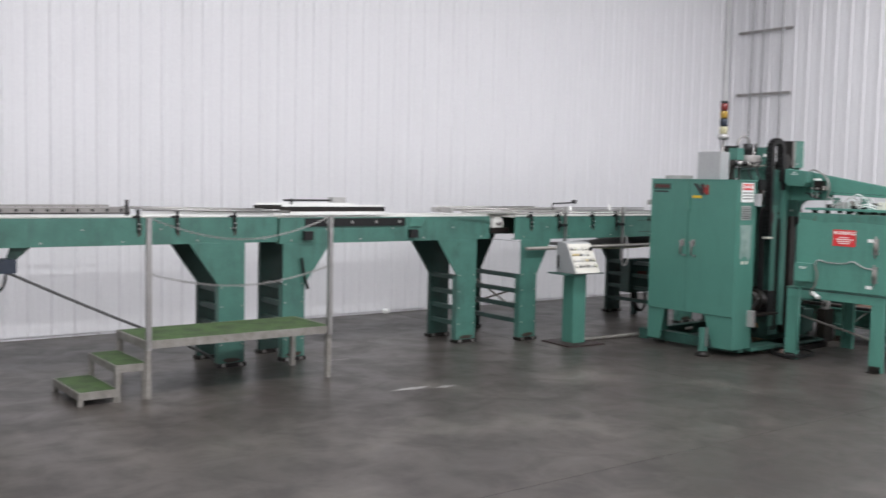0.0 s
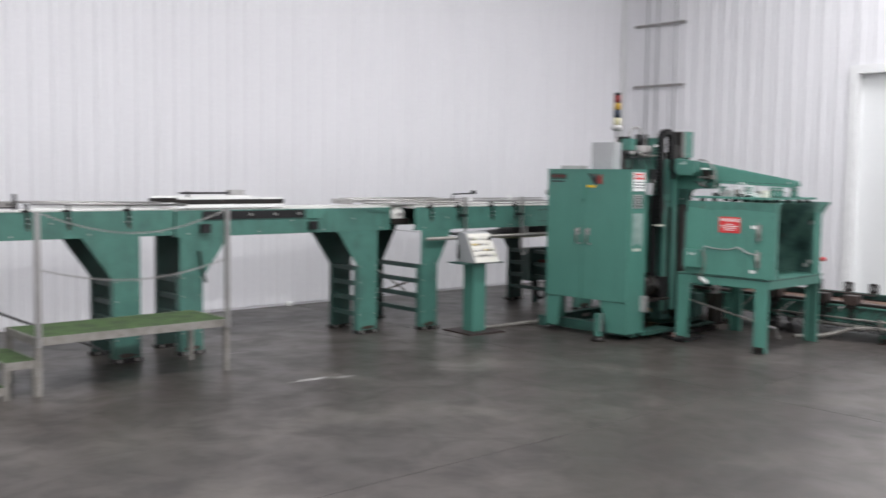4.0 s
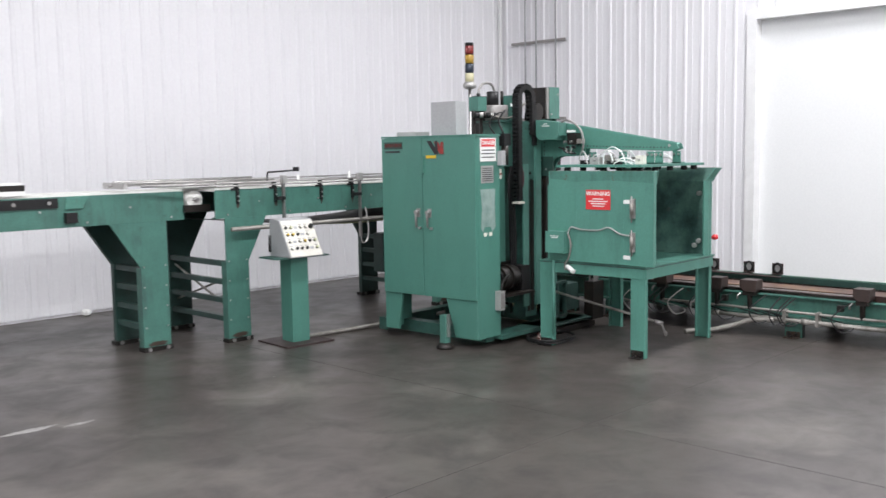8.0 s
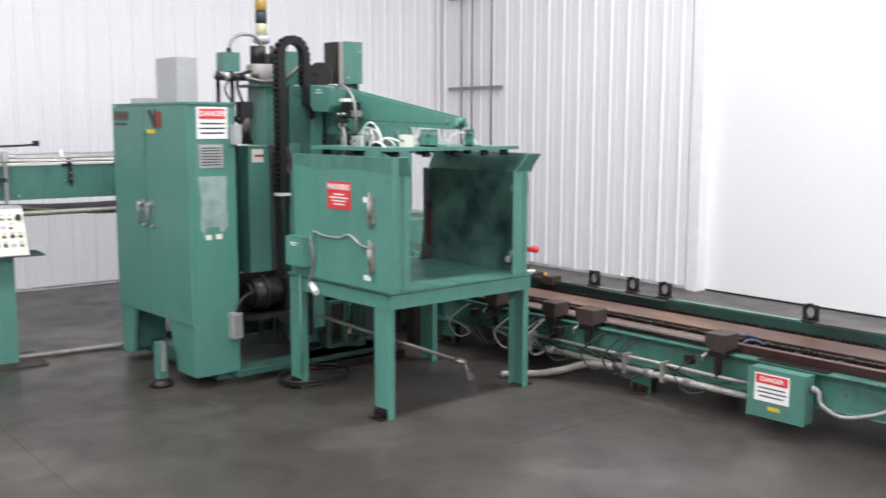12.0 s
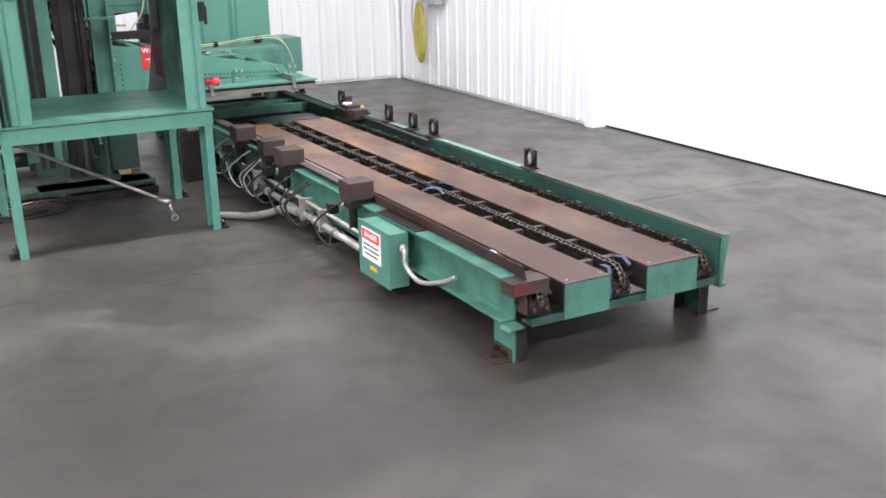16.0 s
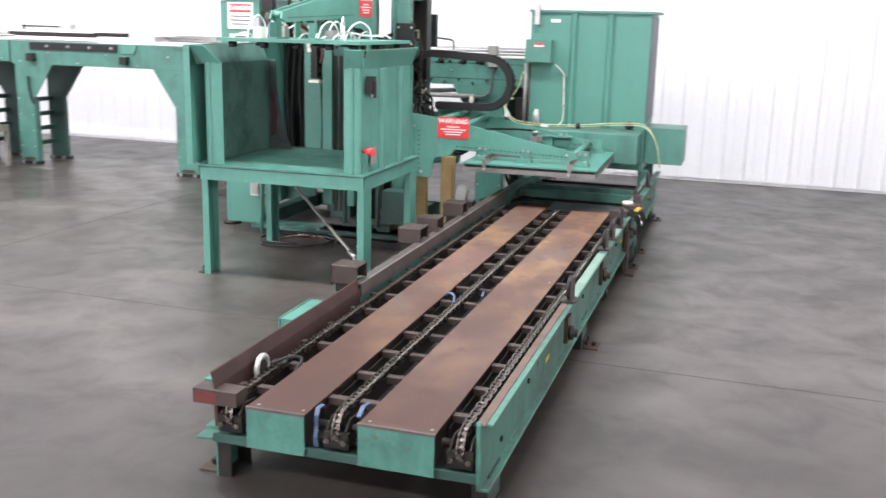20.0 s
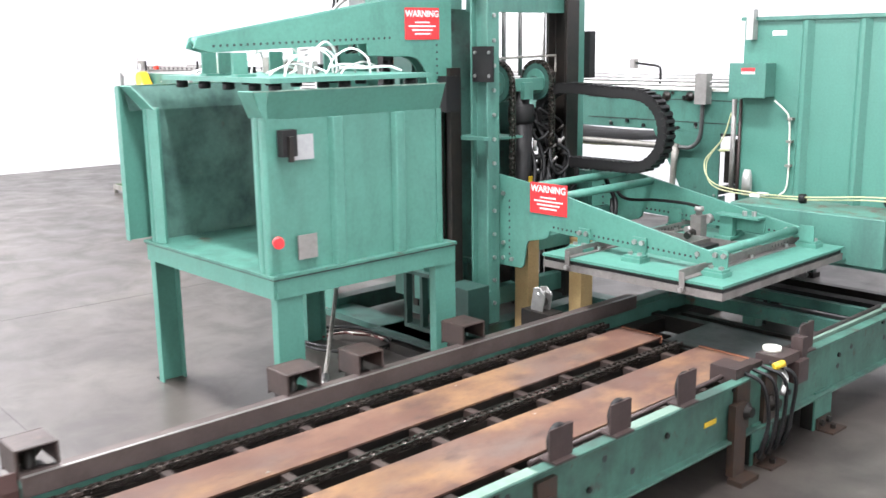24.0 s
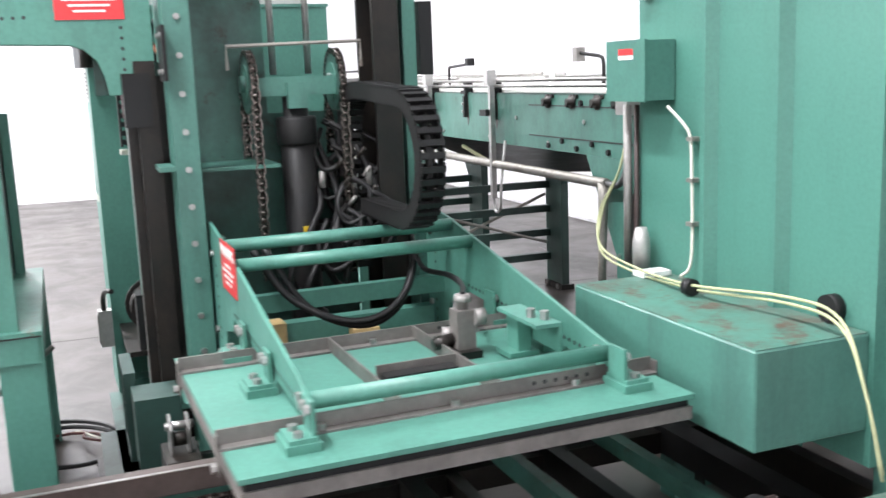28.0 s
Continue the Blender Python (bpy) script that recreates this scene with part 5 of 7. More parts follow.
    part("cable_loop", tube(B(), curve([(-0.19, 0.19, 2.1), (-0.17, 0.19, 2.16), (-0.1, 0.2, 2.2), (0.0, 0.21, 2.2), (0.06, 0.22, 2.15), (0.075, 0.22, 2.06)]), 0.011, 8), DULL, o, "dark grey conduit loop")
    part("cable_loop", tube(B(), curve([(-0.12, 0.1, 1.92), (0.0, 0.05, 1.9), (0.14, 0.04, 1.93), (0.24, 0.06, 2.0), (0.3, 0.06, 2.04)]), 0.009, 8), GALV, o, "thin grey cable")
    for x in (-0.29, -0.19):
        part("pipe", cyl(B(), (x, 0.16, 1.5), (x, 0.16, 1.96), 0.014, 8), GREASE, o, "dark upright pipe")
    part("pipe", tube(B(), curve([(-0.32, 0.14, 1.92), (-0.2, 0.13, 1.91), (-0.1, 0.13, 1.925), (-0.02, 0.12, 1.92)]), 0.016, 8), GREASE, o, "dark fittings pipe")
    for k in range(6):
        part("fitting", cyl(B(), (-0.3 + k * 0.05, 0.12 - 0.01 * (k % 2), 1.9), (-0.3 + k * 0.05, 0.12 - 0.01 * (k % 2), 1.945), 0.022, 8), (BLACK, STEEL, GREASE)[k % 3], o)
    part("pipe", tube(B(), curve([(-0.3, 0.08, 1.56), (-0.24, 0.06, 1.59), (-0.16, 0.07, 1.58), (-0.08, 0.12, 1.5)]), 0.013, 8), COPPER, o, "brown copper elbow pipe")
    part("hydraulic_hose", tube(B(), curve([(-0.3, 0.1, 1.5), (-0.34, 0.08, 1.6), (-0.28, 0.1, 1.68), (-0.16, 0.14, 1.64), (-0.06, 0.18, 1.5)]), 0.014, 8), BLACK, o, "black hydraulic hose")
    part("hydraulic_hose", tube(B(), curve([(0.075, -0.06, 1.3), (0.09, -0.06, 1.36), (0.085, -0.06, 1.42), (0.08, -0.05, 1.47)]), 0.022, 10), MAROON, o, "dark red hose")
    # black hoses and pipes in the gap beside the tank
    for k, (x, y) in enumerate(((0.05, 0.0), (0.065, 0.02), (0.045, 0.03), (0.065, 0.04))):
        part("hydraulic_hose", tube(B(), curve([(x, y, 0.5), (x + 0.012 * (-1) ** k, y, 0.9), (x - 0.01, y + 0.01, 1.3), (x + 0.01, y, 1.48)]), 0.015, 8), BLACK, o, "black hydraulic hose")
    # cable carrier of the high arm
    line = [(0.03, -0.06, 1.19)] + [(0.03, -0.06, 1.19 + 0.88 * k / 12) for k in range(1, 13)] + arc((0.125, -0.06, 2.07), 0.095, 180, 0, 10) + [(0.22, -0.06, 2.07 - 0.32 * k / 4) for k in range(1, 5)]
    energy_chain("cable_carrier", line, 0.07, 0.045, o, "black link cable carrier", (0, 1, 0))
    pbox("carrier_bracket", (-0.01, 0.075, -0.1, -0.03, 1.16, 1.178), CARD, o, "pale steel bracket")
    # hydraulic tank
    tk = pbox("hydraulic_tank", (-0.13, 0.025, 0.08, 0.4, 0.65, 1.48), GREENB, o, "green hydraulic tank", bev=0.012)
    pbox("tank_label", (-0.105, -0.02, 0.077, 0.08, 1.375, 1.46), CARD, tk, "yellowed paper label")
    pbox("small_print", (-0.085, -0.02, 0.0755, 0.077, 1.41, 1.425), REDP, tk)
    # black panel added so the gap beside the tank stays dark
    pbox("side_panel", (-0.38, -0.13, 0.3, 0.315, 0.42, 1.5), GREASE, o, "black panel added to darken the gap beside the tank")
    for k in range(4):
        x = -0.33 + 0.055 * k
        part("hydraulic_hose", tube(B(), curve([(x, 0.2, 0.5), (x + 0.015 * (-1) ** k, 0.18, 0.8), (x - 0.01, 0.2, 1.15), (x + 0.02, 0.22, 1.55)]), 0.015, 8), BLACK, o, "black hydraulic hose")
    part("pump_motor", cyl(B(), (-0.2, -0.02, 0.53), (0.0, -0.02, 0.53), 0.095, 20), GREASE, o, "dark oily pump motor")
    part("motor_end", cyl(B(), (-0.225, -0.02, 0.53), (-0.2, -0.02, 0.53), 0.07, 20), BLACK, o)
    pbox("pump_shelf", (-0.4, 0.15, -0.15, 0.25, 0.38, 0.4), GREASE, o)
    # black panels added to keep the space under the tank dark
    pbox("pump_housing", (-0.4, 0.14, 0.1, 0.12, 0.402, 0.648), GREASE, o, "black panel added to darken the space behind the pump", bev=0.004)
    pbox("pump_housing", (0.03, 0.14, -0.1, 0.098, 0.402, 0.62), BLACK, o, bev=0.01)
    part("pump_flange", tube(B(), ((-0.12, -0.02, 0.53), (-0.1, -0.02, 0.53)), 0.112, 20), GREASE, o)
    part("lift_motor", cyl(B(), (0.2, 0.6, 0.32), (0.45, 0.6, 0.32), 0.1, 20), GREASE, o, "dark oily motor")
    for x in (0.0, 0.12, 0.24, 0.36):
        pbox("frame_post", (x, x + 0.03, 0.2, 0.23, 0.14, 0.42), DGREEN, o)
    pbox("frame_rail", (-0.05, 0.45, 0.2, 0.23, 0.42, 0.45), GREEND, o)
    pbox("side_column", (0.14, 0.3, -0.05, 0.08, 0.15, 1.5), GREEND, o)
    # lift cylinder, wheels and chains of the low arm
    part("lift_cylinder", tube(B(), ((0.53, 0.485, 0.17), (0.53, 0.485, 1.26), (0.53, 0.485, 1.265), (0.53, 0.485, 1.36)), (0.06, 0.06, 0.045, 0.045), 20), BLACK, o, "black lift cylinder")
    part("cylinder_collar", tube(B(), ((0.53, 0.485, 1.19), (0.53, 0.485, 1.2), (0.53, 0.485, 1.28), (0.53, 0.485, 1.29)), (0.066, 0.072, 0.072, 0.066), 20), BLACK, o)
    for y in (0.33, 0.645):
        bm = B()
        for k0, r in ((0, 0.105), (1, 0.03)):
            tube(bm, ((0.5, y - 0.012 - 0.02 * k0, 1.41), (0.5, y + 0.012 + 0.02 * k0, 1.41)), r, 26)
        wh = part("chain_wheel", bm, GREEND, o, "greasy green chain wheel")
        part("wheel_face", tube(B(), ((0.5, y - 0.016, 1.41), (0.5, y - 0.0125, 1.41)), 0.07, 20), WORN, wh)
        roller_chain("lift_chain", [(0.61, y, 0.72), (0.61, y, 1.41)] + arc((0.5, y, 1.41), 0.11, 0, 180, 10) + [(0.39, y, 1.41), (0.39, y, 1.14)], (0, 1, 0), o, "oily roller chain", 0.026, 0.014, 0.0105)
    pbox("back_panel", (0.33, 0.345, 0.1, 0.74, 0.3, 1.3), GREEND, o, "greasy green back panel")
    pbox("back_panel", (0.33, 0.345, 0.1, 0.42, 1.3, 1.8), GREEND, o)
    pbox("shelf_plate", (0.345, 0.62, 0.1, 0.4, 1.12, 1.132), GREEN, o)
    pbox("yellow_tag", (0.6, 0.612, 0.47, 0.5, 0.86, 0.9), YELLOW, o)
    rng = random.Random(21)
    for k in range(16):
        y, z, r = rng.uniform(0.58, 0.76), rng.uniform(0.8, 1.2), rng.uniform(0.05, 0.11)
        x = rng.uniform(0.42, 0.66)
        part("hydraulic_hose", tube(B(), curve([(x, y, z + r * 1.2), (x + 0.03, y + r * 0.7, z + r * 0.6), (x + 0.04, y + r * 0.5, z - r * 0.5), (x + 0.02, y - r * 0.4, z - r), (x, y - r * 0.8, z - 0.1 * r), (x - 0.04, y - r * 0.3, z + r * 0.9)]), rng.uniform(0.008, 0.013), 7), BLACK, o, "looped black hydraulic hose")
    for k in range(9):
        y, z = 0.58 + 0.02 * k, 0.86 + 0.31 * ((k * 7) % 9) / 9
        part("fitting", cyl(B(), (0.62, y, z), (0.64 + 0.006 * (k % 3), y + 0.02, z + 0.035), 0.008, 8), DULL if k % 3 == 0 else GREASE, o, "dull hose fitting")
    pbox("wheel_yoke", (0.49, 0.56, 0.34, 0.63, 1.365, 1.43), GREEN, o)
    pbox("yoke_block", (0.495, 0.585, 0.45, 0.52, 1.32, 1.41), GREEN, o)
    part("guard_rod", tube(B(), ((0.56, 0.25, 1.46), (0.56, 0.25, 1.54), (0.56, 0.73, 1.55), (0.56, 0.73, 1.46)), 0.007, 6), GALV, o)
    part("pull_rod", cyl(cyl(B(), (0.45, 0.43, 1.44), (0.45, 0.43, 2.1), 0.012, 8), (0.45, 0.56, 1.44), (0.45, 0.56, 2.1), 0.012, 8), STEEL, o, "dark steel pull rod")
    # carrier of the low arm: lies over, folded in the horizontal
    line = curve([(0.5, 0.69, 1.06), (0.5, 0.69, 1.2), (0.53, 0.69, 1.31), (0.62, 0.69, 1.365), (0.75, 0.69, 1.375), (1.0, 0.69, 1.36)]) + arc((1.15, 0.69, 1.165), 0.19, 90, -90, 12, "xz", 0.19) + [(1.15 - 0.42 * k / 5, 0.69, 0.975) for k in range(1, 6)]
    energy_chain("cable_carrier", line, 0.08, 0.05, o, "black link cable carrier", (0, 1, 0))
    for k, (y, z) in enumerate(((0.5, 0.9), (0.56, 0.85), (0.62, 0.95), (0.7, 0.88))):
        part("hydraulic_hose", tube(B(), curve([(0.5, y, 1.2), (0.56 + 0.02 * k, y + 0.05, 1.0), (0.62, y, z), (0.68, y - 0.1, z - 0.15), (0.6, y - 0.05, z - 0.25), (0.5, y, z - 0.3)]), 0.012, 7), BLACK, o, "black hydraulic hose")
    for k in range(6):
        part("fitting", cyl(B(), (0.54 + 0.012 * k, 0.45 + 0.055 * k, 0.93 + 0.05 * (k % 3)), (0.54 + 0.012 * k, 0.45 + 0.055 * k, 0.99 + 0.05 * (k % 3)), 0.012, 8), DULL, o, "dull hose fitting")
    pbox("valve_manifold", (0.46, 0.56, 0.52, 0.74, 0.72, 0.9), BLACK, o)
    # black strips added in place of the dark gaps between the columns
    for x0, x1 in ((0.172, 0.2), (0.22, 0.26), (0.36, 0.4)):
        pbox("grease_channel", (x0, x1, -0.058, -0.03, 0.2, 1.36), GREASE, o, "black strip that darkens the gap between columns", bev=0.002)
    for x0, y0 in ((0.4, -0.09), (0.44, 0.0)):
        pbox("guide_column", (x0, x0 + 0.07, y0, y0 + 0.05, 0.15, 1.45), GREASE, o, "greasy black guide column")
    for x in (0.3, 0.43, 0.56):
        pbox("foot_frame", (x, x + 0.02, -0.19, -0.15, 0.14, 0.42), DGREEN, o)
    pbox("foot_frame", (0.3, 0.58, -0.19, -0.15, 0.42, 0.44), DGREEN, o)
    pbox("foot_frame", (0.3, 0.58, -0.19, -0.15, 0.12, 0.14), DGREEN, o)
    pbox("foot_block", (0.6, 0.78, -0.17, -0.02, 0.16, 0.4), DGREEN, o, "dark green foot block", bev=0.004)
    pbox("base_plate", (0.12, 0.84, -0.28, 0.02, 0.07, 0.085), DGREEN, o, "dark green base plate", bev=0.003)
    # lever clamp beside the conveyor
    cl = pbox("clamp_base", (1.1, 1.28, -0.12, -0.02, 0.0, 0.36), GREASE, o, "greasy clamp pedestal", bev=0.006)
    for y in (-0.1, -0.05):
        part("clamp_cheek", prism(B(), [(1.14, 0.36), (1.22, 0.36), (1.235, 0.44), (1.2, 0.475), (1.16, 0.47), (1.15, 0.42)], "y", y, y + 0.008), STEEL, cl, "bright steel clamp cheek", bev=0.002)
    part("clamp_pin", cyl(B(), (1.19, -0.11, 0.44), (1.19, -0.03, 0.44), 0.012, 10), STEEL, cl)
    part("clamp_roller", cyl(B(), (1.19, -0.09, 0.4), (1.19, -0.052, 0.4), 0.022, 12), GREASE, cl)
    return o


tower()

for nm, x, y, rz, zt in (("timber_prop", 9.74, 6.32, 4, 0.6), ("timber_prop", 9.86, 6.62, -3, 0.58)):
    t = thing(nm, x, y, 0, rz, "pale timber post propping the lowered arm", "timber", "timber props")
    pbox("post", (-0.045, 0.045, -0.045, 0.045, 0.0, zt), WOOD, t, bev=0.004)

# low arm with its plate
lo = thing("low_lift_arm", 9.68, 6.15, 0.46, 2.2, "green lowered lift arm carrying a suction plate", "lift arm")
lift_arm(lo, 1.28, 0.78, [(0.375, 0.24), (0.365, 0.212), (0.34, 0.195), (0.23, 0.17), (0.215, 0.14), (0.2, 0.04), (0.18, 0.02), (0.0, 0.02)])
for cy in (0.0, 0.74):
    pbox("carriage_block", (-0.06, 0.02, cy, cy + 0.05, 0.02, 0.44), GREEND, lo)
part("cross_beam", box(B(), 0.14, 0.18, 0.006, 0.774, 0.2, 0.26), BOXG, lo, bev=0.003)
vv = pbox("valve", (0.84, 0.9, 0.52, 0.575, 0.2, 0.31), FRAMEG, lo, "dull grey-brown valve body", bev=0.006)
part("valve_stem", tube(B(), ((0.87, 0.548, 0.31), (0.87, 0.548, 0.33), (0.87, 0.548, 0.332), (0.87, 0.548, 0.352)), (0.016, 0.016, 0.026, 0.022), 10), DULL, vv)
part("valve_port", tube(B(), ((0.83, 0.5, 0.235), (0.84, 0.53, 0.235)), 0.02, 10), DULL, vv)
part("valve_port", tube(B(), ((0.86, 0.46, 0.215), (0.86, 0.52, 0.225)), 0.018, 10), GREASE, vv)
part("valve_port", tube(B(), ((0.9, 0.6, 0.29), (0.9, 0.57, 0.29)), 0.024, 10), DULL, vv)
pbox("valve_base", (0.8, 0.93, 0.5, 0.58, 0.18, 0.2), GREASE, vv)
part("air_hose", tube(B(), curve([(0.28, 0.62, 0.4), (0.36, 0.63, 0.33), (0.55, 0.64, 0.34), (0.75, 0.6, 0.35), (0.87, 0.55, 0.35)]), 0.009, 6), BLACK, lo)
part("air_hose", tube(B(), curve([(0.2, 0.1, 0.42), (0.26, 0.2, 0.26), (0.34, 0.36, 0.18), (0.36, 0.5, 0.2), (0.32, 0.6, 0.3), (0.22, 0.64, 0.42)]), 0.013, 7), BLACK, lo, "black hose loop")
part("air_hose", tube(B(), curve([(0.18, 0.14, 0.42), (0.24, 0.26, 0.22), (0.3, 0.42, 0.15), (0.33, 0.54, 0.2), (0.28, 0.62, 0.32)]), 0.012, 7), BLACK, lo, "black hose loop")
sa = part("shelf_angle", box(box(B(), 0.9, 1.14, 0.64, 0.715, 0.3, 0.31), 0.9, 1.14, 0.705, 0.715, 0.23, 0.3), BOXG, lo, bev=0.002)
part("shelf_leg", box(box(B(), 0.92, 0.99, 0.66, 0.7, 0.2, 0.3), 0.91, 1.0, 0.63, 0.72, 0.186, 0.2), BOXG, sa, bev=0.002)
part("shelf_stud", bolts(B(), [(1.05, 0.67, 0.31), (1.09, 0.69, 0.31)], (0, 0, 1), 0.013, 0.024), STEEL, sa)
pbox("root_beam", (0.02, 0.08, 0.01, 0.77, 0.06, 0.13), BOXG, lo, "green root beam", bev=0.003)
sign("warning_sign", pose(0.365, -0.0065, 0.4, 90, 0, 0), 0.24, 0.155, RED, WARN_BARS, "WARNING", WHITE, "", lo)
ph = thing("suction_plate", 10.19, 5.97, 0.575, 2.6, "green suction plate with black foam and grey edge frame", "plate", "suction plates")
platen(ph, 0.955, 1.09, (0.19, 0.945))

# high arm with its plate
hi = thing("high_lift_arm", 9.47, 6.03, 1.39, -90, "green raised lift arm reaching over the box", "lift arm")
lift_arm(hi, 1.42, -0.07, [(0.54, 0.235), (0.53, 0.178), (0.27, 0.17), (0.225, 0.155), (0.185, 0.115), (0.165, 0.06), (0.155, 0.0), (0.0, 0.0)])
part("gusset", box(B(), 0.0, 0.2, -0.084, -0.074, 0.0, 0.17), GREEND, hi, "greasy green gusset", bev=0.003)
sign("warning_sign", pose(0.195, 0.0065, 0.33, 90, 0, 180), 0.22, 0.155, RED, WARN_BARS, "WARNING", WHITE, "", hi)
pu = thing("suction_plate", 8.98, 5.49, 1.475, -90, "green suction plate with hoses above the open box", "plate", "suction plates")
part("top_plate", box(B(), 0, 0.82, 0.0, 0.97, 0.0, 0.02), BOXG, pu, bev=0.002)
for x in (0.06, 0.42, 0.76):
    for y in (0.08, 0.3, 0.52, 0.74, 0.9):
        part("suction_cup", tube(B(), ((x, y, 0.0), (x, y, -0.03), (x, y, -0.036)), (0.026, 0.028, 0.024), 12), BLACK, pu, "black rubber suction cup")
for x, y in ((0.76, 0.35), (0.76, 0.62), (0.68, 0.35), (0.12, 0.35), (0.42, 0.35)):
    f = part("bracket", box(box(B(), x - 0.035, x + 0.035, y, y + 0.01, 0.02, 0.12), x - 0.045, x + 0.045, y, y + 0.06, 0.02, 0.03), BOXG, pu, bev=0.002)
    part("bolt", bolts(B(), [(x - 0.02, y, 0.095), (x + 0.02, y, 0.095)], (0, -1, 0), 0.011, 0.01), STEEL, f)
rng = random.Random(8)
for k in range(20):
    x, y = rng.uniform(0.1, 0.52), rng.uniform(0.06, 0.4) if k < 11 else rng.uniform(0.5, 0.85)
    dx, dy, h = rng.uniform(0.12, 0.24), rng.uniform(-0.12, 0.12), rng.choice((0.05, 0.07, 0.1, 0.13, 0.16))
    pts = [(x, y, 0.022), (x + dx * 0.06, y + dy * 0.1, h * 0.7), (x + dx * 0.4, y + dy * 0.45, h), (x + dx * 0.8, y + dy * 0.8, h * 0.72), (x + dx, y + dy, 0.022)]
    part("air_hose", tube(B(), curve(pts), 0.0052, 6), (HOSE, WHITE, HOSE, ALU)[k % 4], pu, "thin clear air hose")
for pts in ([(0.08, 0.86, 0.03), (0.14, 0.84, 0.05), (0.24, 0.8, 0.045), (0.36, 0.78, 0.05)], [(0.12, 0.7, 0.04), (0.24, 0.66, 0.06), (0.36, 0.7, 0.05)]):
    part("air_hose", tube(B(), curve(pts), 0.006, 6), HOSE, pu, "thin clear air hose")
for k, (x0, y0, lx, ly, h) in enumerate(((0.1, 0.2, 0.14, 0.07, 0.035), (0.24, 0.14, 0.1, 0.06, 0.06), (0.34, 0.2, 0.06, 0.05, 0.075), (0.36, 0.56, 0.08, 0.05, 0.055), (0.42, 0.12, 0.12, 0.05, 0.03), (0.3, 0.3, 0.07, 0.05, 0.055), (0.64, 0.2, 0.07, 0.05, 0.07))):
    v = pbox("valve", (x0, x0 + lx, y0, y0 + ly, 0.021, 0.02 + h), (BLACK, ALU, GALV, DULL, BLACK, GALV, CARD)[k], pu)
    part("valve_port", cyl(B(), (x0 + lx * 0.5, y0, 0.03 + h * 0.4), (x0 + lx * 0.5, y0 - 0.02, 0.03 + h * 0.4), 0.009, 8), STEEL, v)


# ---- box on a table ----
def hood():
    o = thing("transfer_box", 8.9, 4.58, 0, 2.0, "open green sheet-steel box on a four-legged green stand", "box")
    W, D = 1.1, 0.99
    zt = 0.705
    pbox("table_top", (-0.015, W + 0.015, -0.02, D, zt, zt + 0.012), WORN, o, "worn green table top")
    # dark strip drawn for the gap between table top and apron
    pbox("gasket", (-0.012, W + 0.012, -0.016, D - 0.002, zt - 0.006, zt - 0.0005), INK, o, "dark gap line under the table top")
    for d in ((0, W, -0.012, 0.0, zt - 0.085, zt - 0.007), (0, W, D - 0.012, D, zt - 0.085, zt - 0.007), (-0.008, 0.004, 0, D - 0.012, zt - 0.085, zt - 0.007), (W - 0.004, W + 0.008, 0, D - 0.012, zt - 0.085, zt - 0.007)):
        pbox("apron", d, BOXG, o, bev=0.002)
    # legs: steel channels, the web outside, open towards each other
    cw, cf = 0.127, 0.045
    for x, y in ((0, 0), (W, 0), (0, D - cw), (W, D - cw)):
        sx = 1 if x == 0 else -1
        lg = part("leg", prism(B(), [(x, y), (x + sx * cf, y), (x + sx * cf, y + 0.009), (x + sx * 0.007, y + 0.009), (x + sx * 0.007, y + cw - 0.009), (x + sx * cf, y + cw - 0.009), (x + sx * cf, y + cw), (x, y + cw)], "z", 0, zt - 0.085), BOXG, o, bev=0.002)
        part("foot_clip", box(box(B(), *sorted((x - sx * 0.001, x - sx * 0.05)), y + 0.01, y + cw - 0.01, 0, 0.008), *sorted((x - sx * 0.001, x - sx * 0.01)), y + 0.01, y + cw - 0.01, 0.008, 0.06), GREASE, lg, "oily bolted foot clip", bev=0.002)
        part("bolt", bolts(bolts(B(), [(x - sx * 0.01, y + 0.035, 0.035), (x - sx * 0.01, y + 0.092, 0.035)], (-sx, 0, 0), 0.016, 0.014), [(x - sx * 0.033, y + 0.063, 0.008)], (0, 0, 1), 0.013, 0.016), GREASE, lg)
    z0, z1, z2 = zt + 0.012, 1.335, 1.448
    # right wall: pressed ribs and a rim that flares outwards
    DT, xr, fl = 0.925, W - 0.024, 0.042
    w = part("side_wall", box(B(), xr - 0.002, xr + 0.002, 0.03, DT, z0, z1), BOXG, o)
    part("inner_lining", box(B(), xr - 0.006, xr - 0.003, 0.035, DT - 0.002, z0, z1), INNER, w, "dark scuffed inner face")
    part("flared_rim", prism(B(), [(xr, z1), (xr + fl, z2), (xr + fl - 0.003, z2), (xr - 0.004, z1)], "y", 0.0, DT), BOXG, o)
    part("rim_lining", prism(B(), [(xr - 0.005, z1), (xr + fl - 0.004, z2 - 0.004), (xr + fl - 0.006, z2 - 0.004), (xr - 0.007, z1)], "y", 0.004, DT - 0.004), INNER, w, "dark scuffed inner face")
    for y in (0.333, 0.667):
        part("rib", prism(B(), [(xr + 0.002, y - 0.036), (xr + 0.03, y - 0.024), (xr + 0.03, y + 0.024), (xr + 0.002, y + 0.036)], "z", z0, z1), BOXG, w, bev=0.003)
    part("rim_edge", box(B(), xr + fl - 0.005, xr + fl + 0.003, -0.07, DT, z2 - 0.002, z2 + 0.003), PALEW, o, "pale rim edge")
    # left wall: a flat hinged side door that stands proud of the posts and reaches past the front
    sd = part("side_door", box(B(), -0.033, -0.029, -0.088, 0.875, z0 + 0.006, z2), BOXG, o, "flat green hinged side door", bev=0.001)
